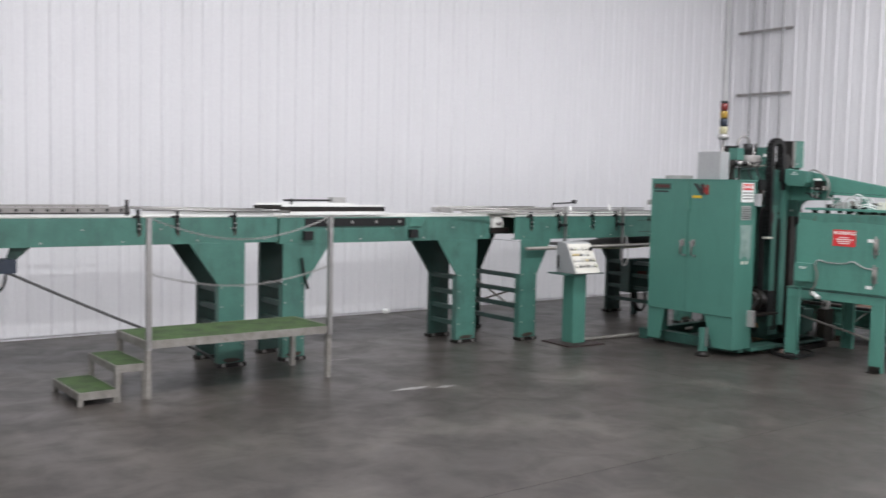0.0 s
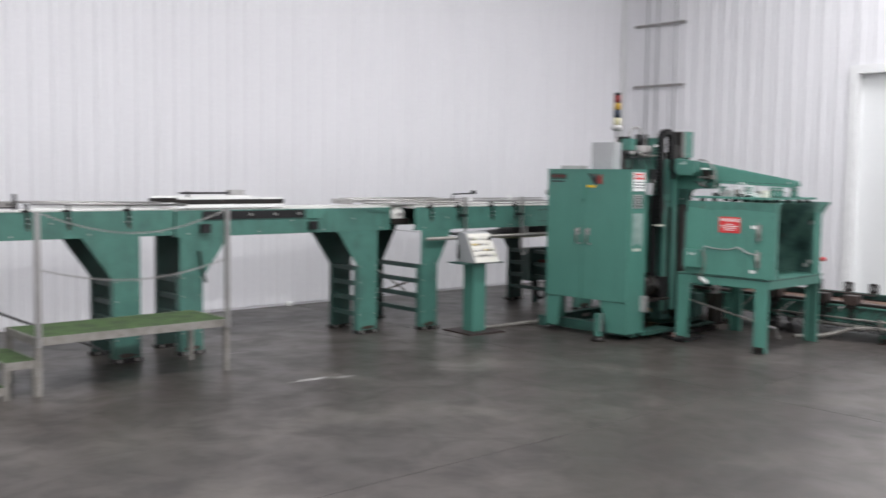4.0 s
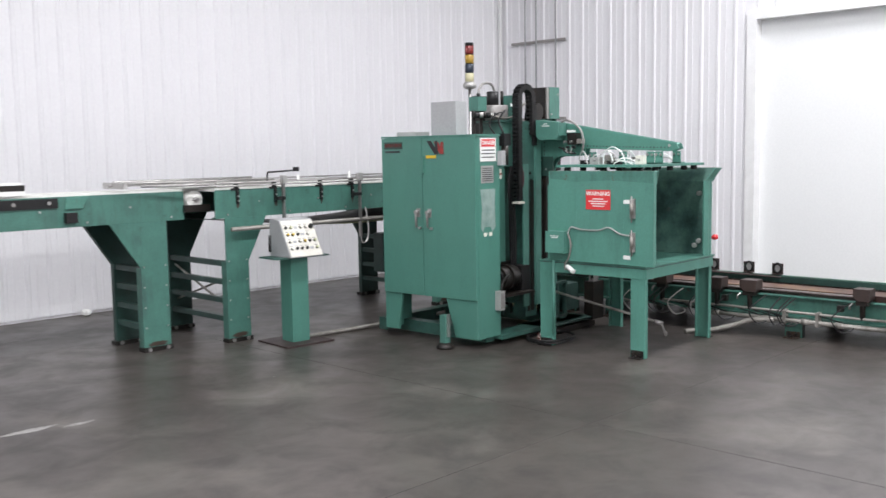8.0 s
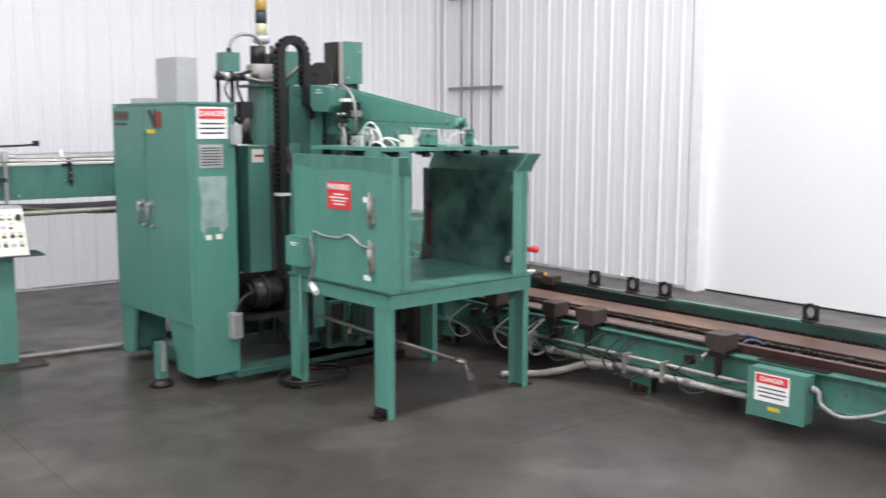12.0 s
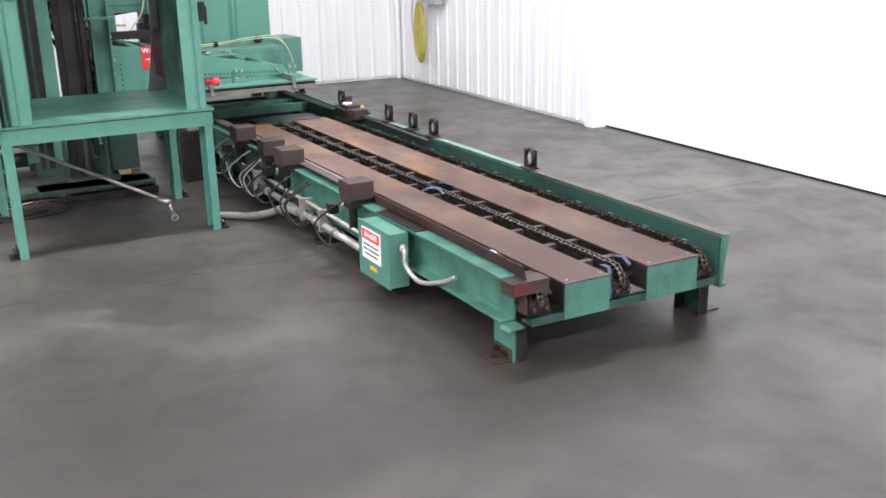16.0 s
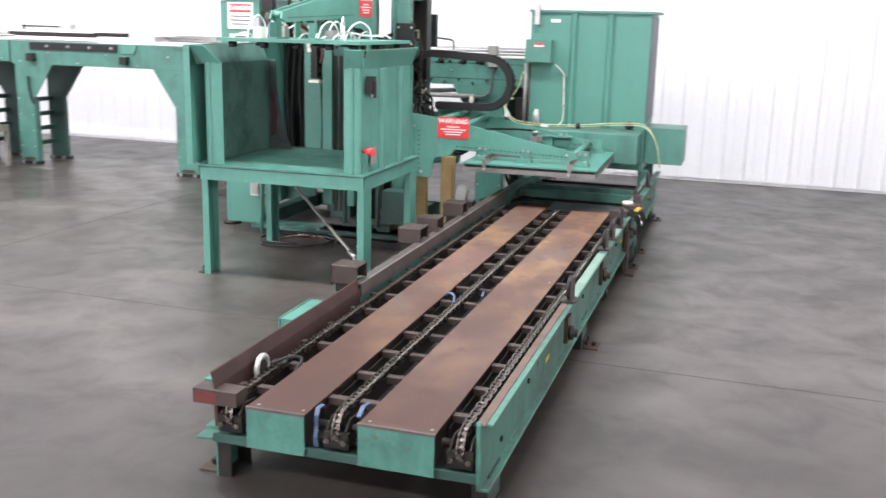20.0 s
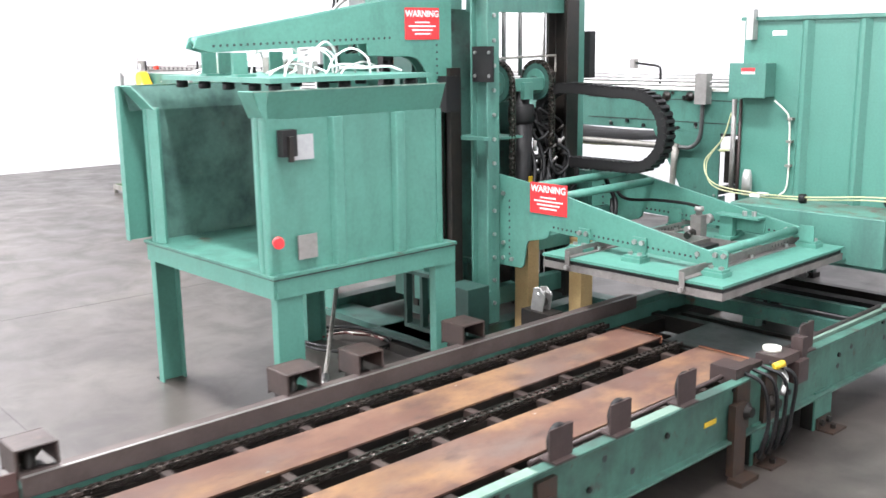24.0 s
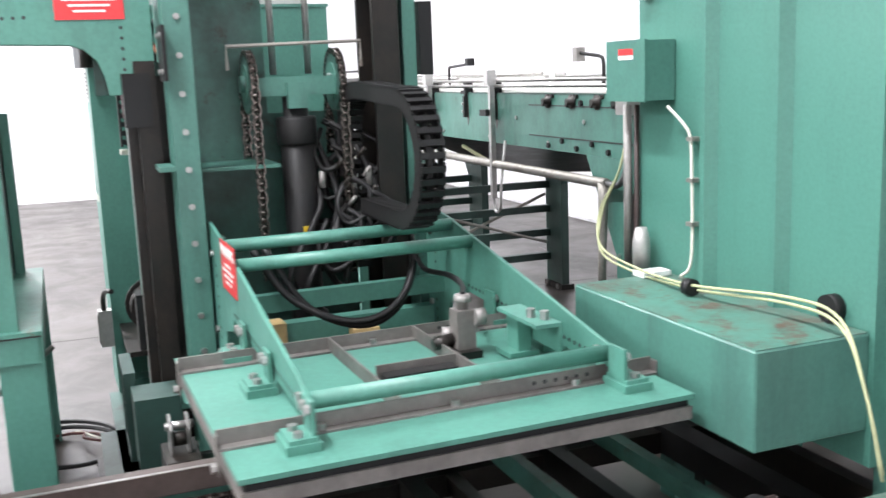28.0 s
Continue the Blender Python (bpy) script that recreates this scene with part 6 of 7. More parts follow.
    part("door_lip", box(B(), -0.042, 0.0, -0.093, -0.0885, z0 + 0.006, z2), BOXG, sd, bev=0.001)
    part("door_lip", box(B(), -0.0285, 0.0, 0.87, 0.875, z0 + 0.006, z2), BOXG, sd, bev=0.001)
    part("door_edge", box(B(), -0.035, -0.027, -0.085, 0.87, z2, z2 + 0.003), PALEW, sd, "pale door edge")
    # shading of the slightly flared top, painted as a darker band
    part("drip_stain", prism(B(), [(-0.08, z2 - 0.09), (0.3, z2 - 0.07), (0.6, z2 - 0.085), (0.86, z2 - 0.06), (0.86, z2 - 0.002), (-0.08, z2 - 0.002)], "x", -0.0342, -0.0332), WORN, sd, "darker band along the door top, shading put into colour")
    w = part("side_wall", box(B(), 0.028, 0.032, 0.03, DT, z0, z1), BOXG, o)
    part("inner_lining", box(B(), 0.033, 0.036, 0.035, DT - 0.002, z0, z1), INNER, w, "dark scuffed inner face")
    part("flared_rim", prism(B(), [(0.028, z1), (-0.02, z2 - 0.004), (-0.017, z2 - 0.004), (0.032, z1)], "y", -0.06, DT - 0.055), INNER, o, "dark scuffed flared rim")
    # folded posts, with flaps above them that lean forwards
    for x, s in ((0.05, -1), (W - 0.022, 1)):
        cp = part("corner_post", prism(B(), [(x - s * 0.112, 0.008), (x - s * 0.064, -0.012), (x - s * 0.048, -0.012), (x - s * 0.042, -0.003), (x - s * 0.034, -0.012), (x - s * 0.008, -0.012), (x, 0.0), (x, 0.06), (x - s * 0.003, 0.075), (x - s * 0.009, 0.075), (x - s * 0.012, 0.022), (x - s * 0.106, 0.022)], "z", z0, z1 + 0.012), BOXG, o, bev=0.003)
        # the highlight along the post top is a pale strip
        part("post_cap", box(B(), *sorted((x - s * 0.1, x - s * 0.002)), -0.009, 0.018, z1 + 0.012, z1 + 0.016), PALEW, cp, "bright post top, highlight put into its colour")
        xt = -0.027 if s < 0 else xr + fl
        bm = B()
        q = [(x - s * 0.112, -0.004, z1 + 0.005), (x, -0.008, z1 + 0.005), (xt, -0.075, z2), (xt - s * 0.11, -0.072, z2)]
        va, vb = [bm.verts.new(p) for p in q], [bm.verts.new((p[0], p[1] + 0.006, p[2] + 0.003)) for p in q]
        bm.faces.new(va)
        bm.faces.new(vb[::-1])
        for k in range(4):
            bm.faces.new((va[k], vb[k], vb[(k + 1) % 4], va[(k + 1) % 4]))
        bmesh.ops.recalc_face_normals(bm, faces=bm.faces)
        part("corner_flap", bm, BOXG, o)
        if s > 0:
            part("corner_gusset", prism(B(), [(-0.008, z1), (-0.074, z2), (0.0, z2), (0.0, z1)], "x", xr + 0.018, xr + 0.021), BOXG, o)
    part("rear_post", box(B(), xr - 0.05, xr + 0.008, DT - 0.03, DT + 0.002, z0, z1), BOXG, o, bev=0.004)
    part("rear_post", box(B(), 0.022, 0.08, DT - 0.03, DT + 0.002, z0, z1), BOXG, o, bev=0.004)
    for x, s, w in ((0.036, 1, 0.17), (W - 0.032, -1, 0.11)):
        edge = [(x + s * (0.05 + (w - 0.05) * (1 - k / 9) ** 2.2), z0 + (z1 - z0) * 0.98 * k / 9) for k in range(10)]
        gp = part("guide_plate", prism(B(), [(x, z0)] + edge + [(x, z1)], "y", DT - 0.045, DT - 0.035), SCUFFG, o, "dark scuffed curved guide plate", bev=0.002)
        part("maroon_patch", prism(B(), [(x + s * 0.008, z0 + 0.08), (x + s * 0.05, z0 + 0.1), (x + s * 0.06, z0 + 0.26), (x + s * 0.045, z0 + 0.38), (x + s * 0.012, z0 + 0.4)], "y", DT - 0.048, DT - 0.045), MAROON, gp, "worn maroon paint patch")
    # left side: door line, hinges, cable, sign, switch box
    for z in (1.09, 0.83):
        h = pbox("hinge", (-0.055, -0.0335, 0.065, 0.105, z, z + 0.15), DULL, o, "dull hinge block")
        part("hinge_knuckle", cyl(B(), (-0.06, 0.085, z + 0.03), (-0.06, 0.085, z + 0.12), 0.014, 10), GALV, h)
        part("hinge_pin", cyl(B(), (-0.06, 0.085, z - 0.03), (-0.06, 0.085, z + 0.17), 0.006, 8), DULL, h)
        pbox("tag", (-0.0365, -0.0335, 0.11, 0.17, z + (0.11 if z > 1 else -0.06), z + (0.14 if z > 1 else -0.03)), WHITE, o, "white paper tag")
    for y in (0.17, 0.61):
        pbox("seam", (-0.0355, -0.0332, y, y + 0.012, z0 + 0.01, z2 - 0.1), BOXG, o)
    sign("warning_sign", pose(-0.0345, 0.4, 1.225, 90, 0, -90), 0.225, 0.155, RED, WARN_BARS, "WARNING", WHITE, "", o)
    jb = pbox("switch_box", (-0.105, -0.0335, 0.68, 0.86, 0.79, 0.965), BOXG, o, "green switch box", bev=0.004)
    pbox("small_print", (-0.107, -0.105, 0.73, 0.81, 0.925, 0.931), WHITE, jb)
    pbox("small_print", (-0.107, -0.105, 0.74, 0.8, 0.912, 0.918), WHITE, jb)
    part("cable", tube(B(), curve([(-0.05, 0.68, 0.94), (-0.045, 0.65, 1.0), (-0.04, 0.56, 0.985), (-0.04, 0.4, 0.985), (-0.04, 0.3, 1.01), (-0.04, 0.2, 0.965), (-0.045, 0.11, 0.955)]), 0.006, 6), ALU, o, "pale grey cable")
    part("cable", tube(B(), curve([(-0.05, 0.675, 0.95), (-0.05, 0.65, 0.86), (-0.045, 0.67, 0.76), (-0.04, 0.71, 0.7), (-0.04, 0.71, 0.65)]), 0.008, 6), GALV, o, "pale grey cable")
    part("cable_end", tube(B(), ((-0.03, 0.7, 0.68), (-0.05, 0.62, 0.64)), 0.02, 8), WHITE, o)
    part("drop_conduit", cyl(B(), (-0.02, 0.84, 0.1), (-0.02, 0.84, 0.79), 0.012, 8), BOXG, o)
    # right side: switch plates and red stop button
    for z, m in ((1.172, BLACK), (0.765, None)):
        pbox("plate", (W - 0.008, W - 0.002, 0.118, 0.211, z, z + 0.1), GREYP if m else DULL, o, "dull worn plate", bev=0.003)
        if m:
            sw = pbox("switch", (W - 0.008, W + 0.03, 0.043, 0.112, z + 0.02, z + 0.125), BLACK, o, "black latch switch", bev=0.008)
            pbox("switch_lever", (W + 0.03, W + 0.045, 0.065, 0.085, z, z + 0.1), GREASE, sw)
    part("stop_button", tube(B(), ((W - 0.01, 0.02, 0.86), (W + 0.03, 0.0, 0.86), (W + 0.032, 0.0, 0.86), (W + 0.06, -0.015, 0.86)), (0.014, 0.014, 0.024, 0.022), 14), STOPRED, o, "red stop button")
    for y, z in ((0.1, 1.235), (0.1, 0.83), (0.14, 0.79)):
        part("knob", tube(B(), ((W - 0.032, y, z), (W - 0.05, y, z), (W - 0.054, y, z)), (0.022, 0.022, 0.015), 14), ALU, o, "pale round knob")
    return o


hood()


# ---- pallet conveyor ----
def pallet_line():
    o = thing("pallet_conveyor", 11.02, 2.03, 0, 1.6, "low green pallet conveyor with three chains and rusty deck plates", "conveyor")
    Y1, YE = 4.08, 5.95
    zt = 0.325
    for x0, x1, y0 in ((-0.34, -0.125, 0.045), (0.07, 0.335, 0.045)):
        d = part("deck_plate", box(B(), x0, x1, y0, Y1, zt - 0.008, zt), RUSTP, o, "rusty brown deck plate", bev=0.002)
        part("end_face", box(B(), x0, x1, y0 - 0.006, y0 + 0.002, zt - 0.148, zt - 0.006), RAILG, d, "green end face", bev=0.002)
        part("end_lip", box(B(), x0 - 0.002, x1 + 0.002, y0 - 0.008, y0 + 0.004, zt - 0.006, zt + 0.0025), RAILB, d, "bare worn steel lip", bev=0.002)
        for s in (x0 + 0.004, x1 - 0.008):
            part("plate_web", box(B(), s, s + 0.004, y0, Y1, zt - 0.11, zt - 0.008), GREASE, d)
        part("rear_lip", box(B(), x0, x1, Y1, Y1 + 0.012, zt - 0.03, zt + 0.004), ORRUST, d, "orange rusted rear lip", bev=0.003)
        bb = bolts(B(), [(x0 + 0.03, y0 + 0.03, zt), (x1 - 0.02, y0 + 0.035, zt), (x1 - 0.025, 2.05, zt), (x0 + 0.03, 3.0, zt)], (0, 0, 1), 0.006, 0.001)
        part("bolt", bb, STEEL, d)
    # channel coloured dark for the shade below the deck ends
    part("end_channel", box(box(B(), -0.48, 0.475, 0.055, 0.067, 0.17, 0.2), -0.48, 0.475, 0.067, 0.13, 0.17, 0.18), DGREEN, o, "dark end channel, shade put into its colour", bev=0.003)
    for cx in (-0.43, -0.028, 0.41):
        part("end_bracket", box(B(), cx - 0.045, cx + 0.045, 0.085, 0.1, 0.2, 0.26), GREASE, o, "black greasy bearing bracket", bev=0.003)
    # rails
    part("left_rail", prism(B(), [(-0.495, 0.17), (-0.495, 0.36), (-0.565, 0.36), (-0.565, 0.348), (-0.507, 0.348), (-0.507, 0.182), (-0.565, 0.182), (-0.565, 0.17)], "y", 0.15, YE), RAILG, o, bev=0.002)
    part("left_guide", prism(B(), [(-0.478, 0.21), (-0.486, 0.36), (-0.5, 0.412), (-0.508, 0.412), (-0.494, 0.361), (-0.4935, 0.21)], "y", 0.09, 1.42), MAROOND, o, "dark rusted guide plate", bev=0.002)
    part("guide_angle", prism(B(), [(-0.478, 0.33), (-0.478, 0.395), (-0.535, 0.395), (-0.535, 0.387), (-0.486, 0.387), (-0.486, 0.33)], "y", 1.425, Y1 + 0.3), RAILB, o, "rusted guide angle", bev=0.002)
    part("angle_edge", box(B(), -0.489, -0.477, 1.43, Y1 + 0.3, 0.395, 0.3975), STEEL, o, "rubbed bright edge")
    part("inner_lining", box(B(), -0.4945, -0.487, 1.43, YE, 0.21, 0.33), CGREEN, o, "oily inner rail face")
    # right rail: a channel with its flanges outwards and a skewed cut end
    rr = part("right_rail", prism(B(), [(0.48, 0.15), (0.48, 0.385), (0.525, 0.385), (0.525, 0.375), (0.492, 0.373), (0.492, 0.162), (0.52, 0.16), (0.52, 0.15)], "y", 0.05, YE), DIRTYR, o, "dirty green channel rail", bev=0.002)
    part("rail_end", prism(B(), [(0.048, 0.15), (0.052, 0.15), (0.052, 0.385), (0.03, 0.4), (0.025, 0.385)], "x", 0.476, 0.492), RAILG, rr, "worn cut rail end", bev=0.002)
    part("rail_lining", box(B(), 0.472, 0.479, 0.06, YE, 0.21, 0.375), DGREEN, o, "dark green inner rail face")
    part("rail_wear", box(B(), 0.474, 0.503, 0.03, 1.48, 0.385, 0.3885), RUSTW, o, "rusted rail top")
    part("rail_wear", box(B(), 0.478, 0.52, 1.62, 2.55, 0.385, 0.3872), PALEW, o, "pale worn rail top")
    part("rail_wear", box(B(), 0.478, 0.52, 3.0, 3.28, 0.385, 0.3872), PALEW, o, "pale worn rail top")
    bb = bolts(B(), [(0.492, 0.3 + 0.42 * k, 0.23 + 0.06 * (k % 3)) for k in range(13)], (1, 0, 0), 0.011, 0.008)
    part("bolt_row", bb, BLACK, o)
    hl = B()
    for y, z in ((0.9, 0.3), (2.45, 0.33), (2.9, 0.31), (3.05, 0.22), (4.62, 0.3), (4.5, 0.24), (4.95, 0.27), (5.3, 0.25)):
        cyl(hl, (0.4915, y, z), (0.4932, y, z), 0.012, 10)
    part("hole_row", hl, INK, o)
    for y in (1.05, 3.47, 5.22):
        pbox("yellow_tag", (0.493, 0.4965, y, y + 0.075, 0.25, 0.268), YELLOW, o, "small yellow tag")
    part("red_corner", box(B(), -0.565, -0.395, 0.07, 0.15, 0.3, 0.352), DARKRUST, o, "dark rusted corner block", bev=0.005)
    part("red_smear", prism(B(), [(-0.56, 0.306), (-0.5, 0.304), (-0.47, 0.316), (-0.475, 0.34), (-0.51, 0.348), (-0.555, 0.345)], "y", 0.0675, 0.0695), REDD, o, "red paint smear")
    part("corner_tongue", prism(B(), [(-0.56, 0.17), (-0.5, 0.17), (-0.5, 0.16), (-0.575, 0.155)], "y", 0.08, 0.15), RAILG, o, "bent green plate end", bev=0.002)
    pbox("rail_cover", (-0.566, -0.497, 0.86, 1.26, 0.3605, 0.366), GREASE, o, "dark cover strip")
    # chain troughs, chains and cross rungs flush with the deck
    for cx, w, xa, xb in ((-0.43, 0.15, -0.485, -0.34), (-0.028, 0.19, -0.125, 0.07), (0.41, 0.14, 0.335, 0.472)):
        # black sheet added below each chain gap to make it dark
        part("trough", box(B(), xa, xb, 0.15, Y1 + 0.4, 0.19, 0.2), GREASE, o, "black sheet that darkens the chain gap")
        part("chain_track", box(B(), cx - 0.016, cx + 0.016, 0.12, Y1 - 0.02, 0.25, 0.303), GREASE, o)
        ch = roller_chain("conveyor_chain", [(cx, 0.15, zt - 0.008), (cx, Y1, zt - 0.008)], (1, 0, 0), o, "worn oily conveyor chain", 0.034, 0.015, 0.0115)
        turn = [(cx, p[1], p[2]) for p in arc((cx, 0.15, zt - 0.07), 0.062, 90, 215, 6, "yz")]
        roller_chain("conveyor_chain", turn, (1, 0, 0), o, "worn oily conveyor chain", 0.034, 0.015, 0.0115)
        bm = B()
        pts = []
        for k in range(28):
            a = 2 * math.pi * k / 28
            rr2 = 0.056 if k % 2 else 0.048
            pts.append((0.15 + rr2 * math.cos(a), zt - 0.07 + rr2 * math.sin(a)))
        prism(bm, pts, "x", cx - 0.01, cx + 0.01)
        part("end_sprocket", bm, GREASE, o)
        for e in (-0.034, 0.034):
            part("side_plate", prism(B(), [(0.09, 0.205), (0.19, 0.205), (0.21, 0.29), (0.13, 0.3), (0.09, 0.27)], "x", cx + e - 0.004, cx + e + 0.004), GREASE, o, "greasy sprocket side plate", bev=0.002)
        part("bolt", bolts(B(), [(cx - 0.03, 0.085, 0.23), (cx + 0.03, 0.085, 0.23), (cx, 0.085, 0.25)], (0, -1, 0), 0.011, 0.014), CHAIN, o)
        # the rungs are bare rusted bars; those beside the far rail are painted
        for x0, x1, m in ((xa, cx - 0.022, RUNG), (cx + 0.022, xb, RUNG if cx < 0.3 else RAILG)):
            rung = None
            for k in range(RUNGS):
                mm = pose(0, 0.26 + k * 0.262, 0.3)
                if rung is None:
                    rung = part("cross_rung", box(B(), x0, x1, -0.016, 0.016, -0.012, 0.014), m, o, "narrow rusted cross bar", bev=0.003)
                    rung.matrix_local = mm
                else:
                    share(rung, mm)
        # rails of dark angle that carry the rungs
        for x in (xa, xb - 0.006):
            part("rung_angle", box(B(), x, x + 0.006, 0.2, Y1, 0.25, 0.288), GREASE, o)
    part("drive_shaft", cyl(B(), (-0.5, 0.15, zt - 0.07), (0.48, 0.15, zt - 0.07), 0.016, 10), GREASE, o)
    # blue strips caught at the chains
    for x, pts in ((-0.095, ((0.13, 0.33), (0.09, 0.333), (0.075, 0.31), (0.078, 0.27), (0.068, 0.235), (0.072, 0.205))), (0.04, ((0.22, 0.322), (0.16, 0.33), (0.12, 0.31)))):
        bm = B()
        for (ya, za), (yb, zb) in zip(pts, pts[1:]):
            prism(bm, [(ya, za), (yb, zb), (yb, zb + 0.006), (ya, za + 0.006)], "x", x - 0.008 - 0.12 * (zb - 0.3) ** 2, x + 0.005 + 0.05 * abs(za - 0.28))
        part("blue_tape", bm, BLUET, o, "frayed blue tape strip")
    part("blue_tape", tube(B(), curve([(-0.12, 1.63, 0.325), (-0.09, 1.6, 0.345), (-0.06, 1.57, 0.34), (-0.05, 1.53, 0.32)]), 0.007, 6), BLUET, o, "knotted blue tape")
    part("blue_tape", tube(B(), curve([(0.04, 1.74, 0.325), (0.05, 1.7, 0.335), (0.06, 1.64, 0.33)]), 0.006, 6), BLUET, o, "knotted blue tape")
    part("white_roll", tube(B(), [(-0.458, 0.38 + 0.045 * math.cos(k * math.pi / 12), 0.335 + 0.045 * math.sin(k * math.pi / 12)) for k in range(24)], 0.011, 8, True), ALU, o, "pale steel ring")
    part("ring_hub", cyl(B(), (-0.465, 0.38, 0.335), (-0.45, 0.38, 0.335), 0.03, 16), GREASE, o)
    part("loose_cable", tube(B(), curve([(-0.44, 0.42, 0.34), (-0.4, 0.5, 0.345), (-0.36, 0.52, 0.335), (-0.355, 0.45, 0.31)]), 0.006, 6), BLACK, o)
    # plates and bars beneath the suction plate
    pbox("tail_plate", (-0.14, 0.36, Y1 + 0.012, 4.5, 0.292, 0.3), SCUFFG, o, "dark scuffed tail plate")
    pbox("tail_angle", (-0.36, 0.36, Y1 + 0.013, Y1 + 0.03, 0.24, 0.31), GREASE, o)
    for y, w, z0, z1, m in ((4.52, 0.06, 0.2, 0.28, GREASE), (4.66, 0.04, 0.22, 0.27, GREASE), (4.82, 0.035, 0.27, 0.335, RAILG), (4.98, 0.05, 0.22, 0.3, BLACK), (5.17, 0.04, 0.27, 0.32, RAILG), (5.4, 0.08, 0.2, 0.29, BLACK), (5.62, 0.05, 0.2, 0.29, GREASE)):
        pbox("cross_bar", (-0.49, 0.47, y, y + w, z0, z1), m, o)
    for x in (-0.44, 0.41):
        pbox("low_track", (x - 0.035, x + 0.035, Y1 + 0.02, YE, 0.2, 0.27), GREASE, o)
    pbox("right_inner_bar", (0.43, 0.465, 4.2, 5.5, 0.36, 0.392), PALEW, o, "pale worn inner bar")
    part("pull_bar", cyl(B(), (0.44, 2.6, 0.372), (0.44, 5.0, 0.4), 0.009, 8), BROWN, o, "thin rusty pull bar")
    # legs: channels with the web outside
    for y in (0.13, 2.0, 3.8, 4.3, 5.6):
        for x, s in ((-0.515, -1), (0.5, 1)):
            # near right legs and all flanges coloured dark for the shade under the rails
            lm = RAILG if x < 0 or y > 3 else DGREEN
            xa, xb = sorted((x - s * 0.007, x - s * 0.06))
            lg = part("leg", box(B(), *sorted((x, x - s * 0.007)), y, y + 0.15, 0.0, 0.168), lm, o, bev=0.002)
            for ya in (y, y + 0.142):
                part("leg_flange", box(B(), xa, xb, ya, ya + 0.008, 0.0, 0.168), GREASE, lg, "black leg flange, shade put into its colour")
            part("foot_plate", box(box(B(), *sorted((x + s * 0.001, x + s * 0.08)), y + 0.015, y + 0.135, 0, 0.008), *sorted((x + s * 0.001, x + s * 0.009)), y + 0.015, y + 0.135, 0.008, 0.05), FOOTD, lg, "rusty bolted foot clip", bev=0.002)
            part("bolt", bolts(bolts(B(), [(x + s * 0.009, y + 0.045, 0.03), (x + s * 0.009, y + 0.105, 0.03)], (s, 0, 0), 0.015, 0.014), [(x + s * 0.05, y + 0.075, 0.008)], (0, 0, 1), 0.013, 0.018), GREASE, lg)
    # photo eye brackets along the right rail
    for y, h in ((1.54, 0.09), (2.66, 0.09), (2.95, 0.09), (3.32, 0.1), (4.16, 0.1), (5.02, 0.09)):
        b = part("eye_bracket", box(box(B(), 0.5, 0.507, y + 0.028, y + 0.055, 0.389, 0.405 + h), 0.465, 0.535, y - 0.045, y + 0.045, 0.389, 0.396), BROWN, o, "dark brown photo-eye bracket", bev=0.002)
        part("eye_ring", tube(B(), [(0.5, y + 0.037 * math.cos(k * math.pi / 9), 0.449 + 0.046 * math.sin(k * math.pi / 9)) for k in range(18)], 0.011, 8, True), BLACK, b, "black reflector ring")
        pbox("back_plate", (0.509, 0.514, y - 0.052, y + 0.055, 0.396, 0.405 + h), BROWN, b)
        part("reflector", cyl(B(), (0.509, y, 0.449), (0.504, y, 0.449), 0.036, 16), GREYL, b, "dull grey reflector")
        part("bolt", bolts(B(), [(0.507, y + 0.042, 0.41)], (1, 0, 0), 0.007, 0.006), GREASE, b)
    sd = part("stop_actuator", box(box(box(B(), 0.44, 0.55, 3.9, 4.04, 0.389, 0.425), 0.39, 0.5, 3.66, 3.76, 0.36, 0.425), 0.42, 0.47, 3.76, 3.9, 0.375, 0.4), BROWN, o, "brown pallet stop block", bev=0.004)
    part("disc", cyl(B(), (0.47, 3.97, 0.425), (0.47, 3.97, 0.44), 0.036, 18), CARD, sd, "pale round cap")
    part("lug", box(box(B(), 0.5, 0.55, 4.06, 4.1, 0.36, 0.47), 0.52, 0.57, 4.0, 4.08, 0.3, 0.39), BROWN, sd, "brown bent lug", bev=0.006)
    part("yellow_fitting", cyl(B(), (0.54, 3.86, 0.4), (0.56, 3.9, 0.41), 0.014, 8), YELLOW, sd)
    # left side actuators, junction box and conduits
    for y, w in ((1.42, 0.13), (2.36, 0.15), (2.68, 0.12), (3.22, 0.13)):
        a = part("stop_guard", prism(B(), [(y, 0.385), (y, 0.475), (y + w, 0.475), (y + w, 0.4), (y + w - 0.008, 0.4), (y + w - 0.008, 0.467), (y + 0.008, 0.467), (y + 0.008, 0.385)], "x", -0.63, -0.5), DARKRUST, o, "dark brown steel stop guard", bev=0.003)
        part("guard_face", prism(B(), [(y, 0.475), (y + w, 0.475), (y + w, 0.41), (y + w * 0.7, 0.375), (y, 0.375)], "x", -0.636, -0.6305), DARKRUST, a, bev=0.002)
        part("stop_cylinder", cyl(B(), (-0.59, y + w / 2, 0.22), (-0.59, y + w / 2, 0.45), 0.022, 12), GREASE, a)
        part("stop_mount", box(B(), -0.62, -0.5, y + 0.02, y + w - 0.02, 0.34, 0.38), GREASE, a)
        part("air_fitting", tube(B(), ((-0.61, y + w + 0.03, 0.3), (-0.61, y + w + 0.03, 0.33), (-0.59, y + w + 0.01, 0.35)), 0.009, 8), STEEL, a, "bright hose fitting")
    jb = pbox("junction_box", (-0.66, -0.567, 0.93, 1.25, 0.09, 0.345), GREEN, o, "green junction box", bev=0.005)
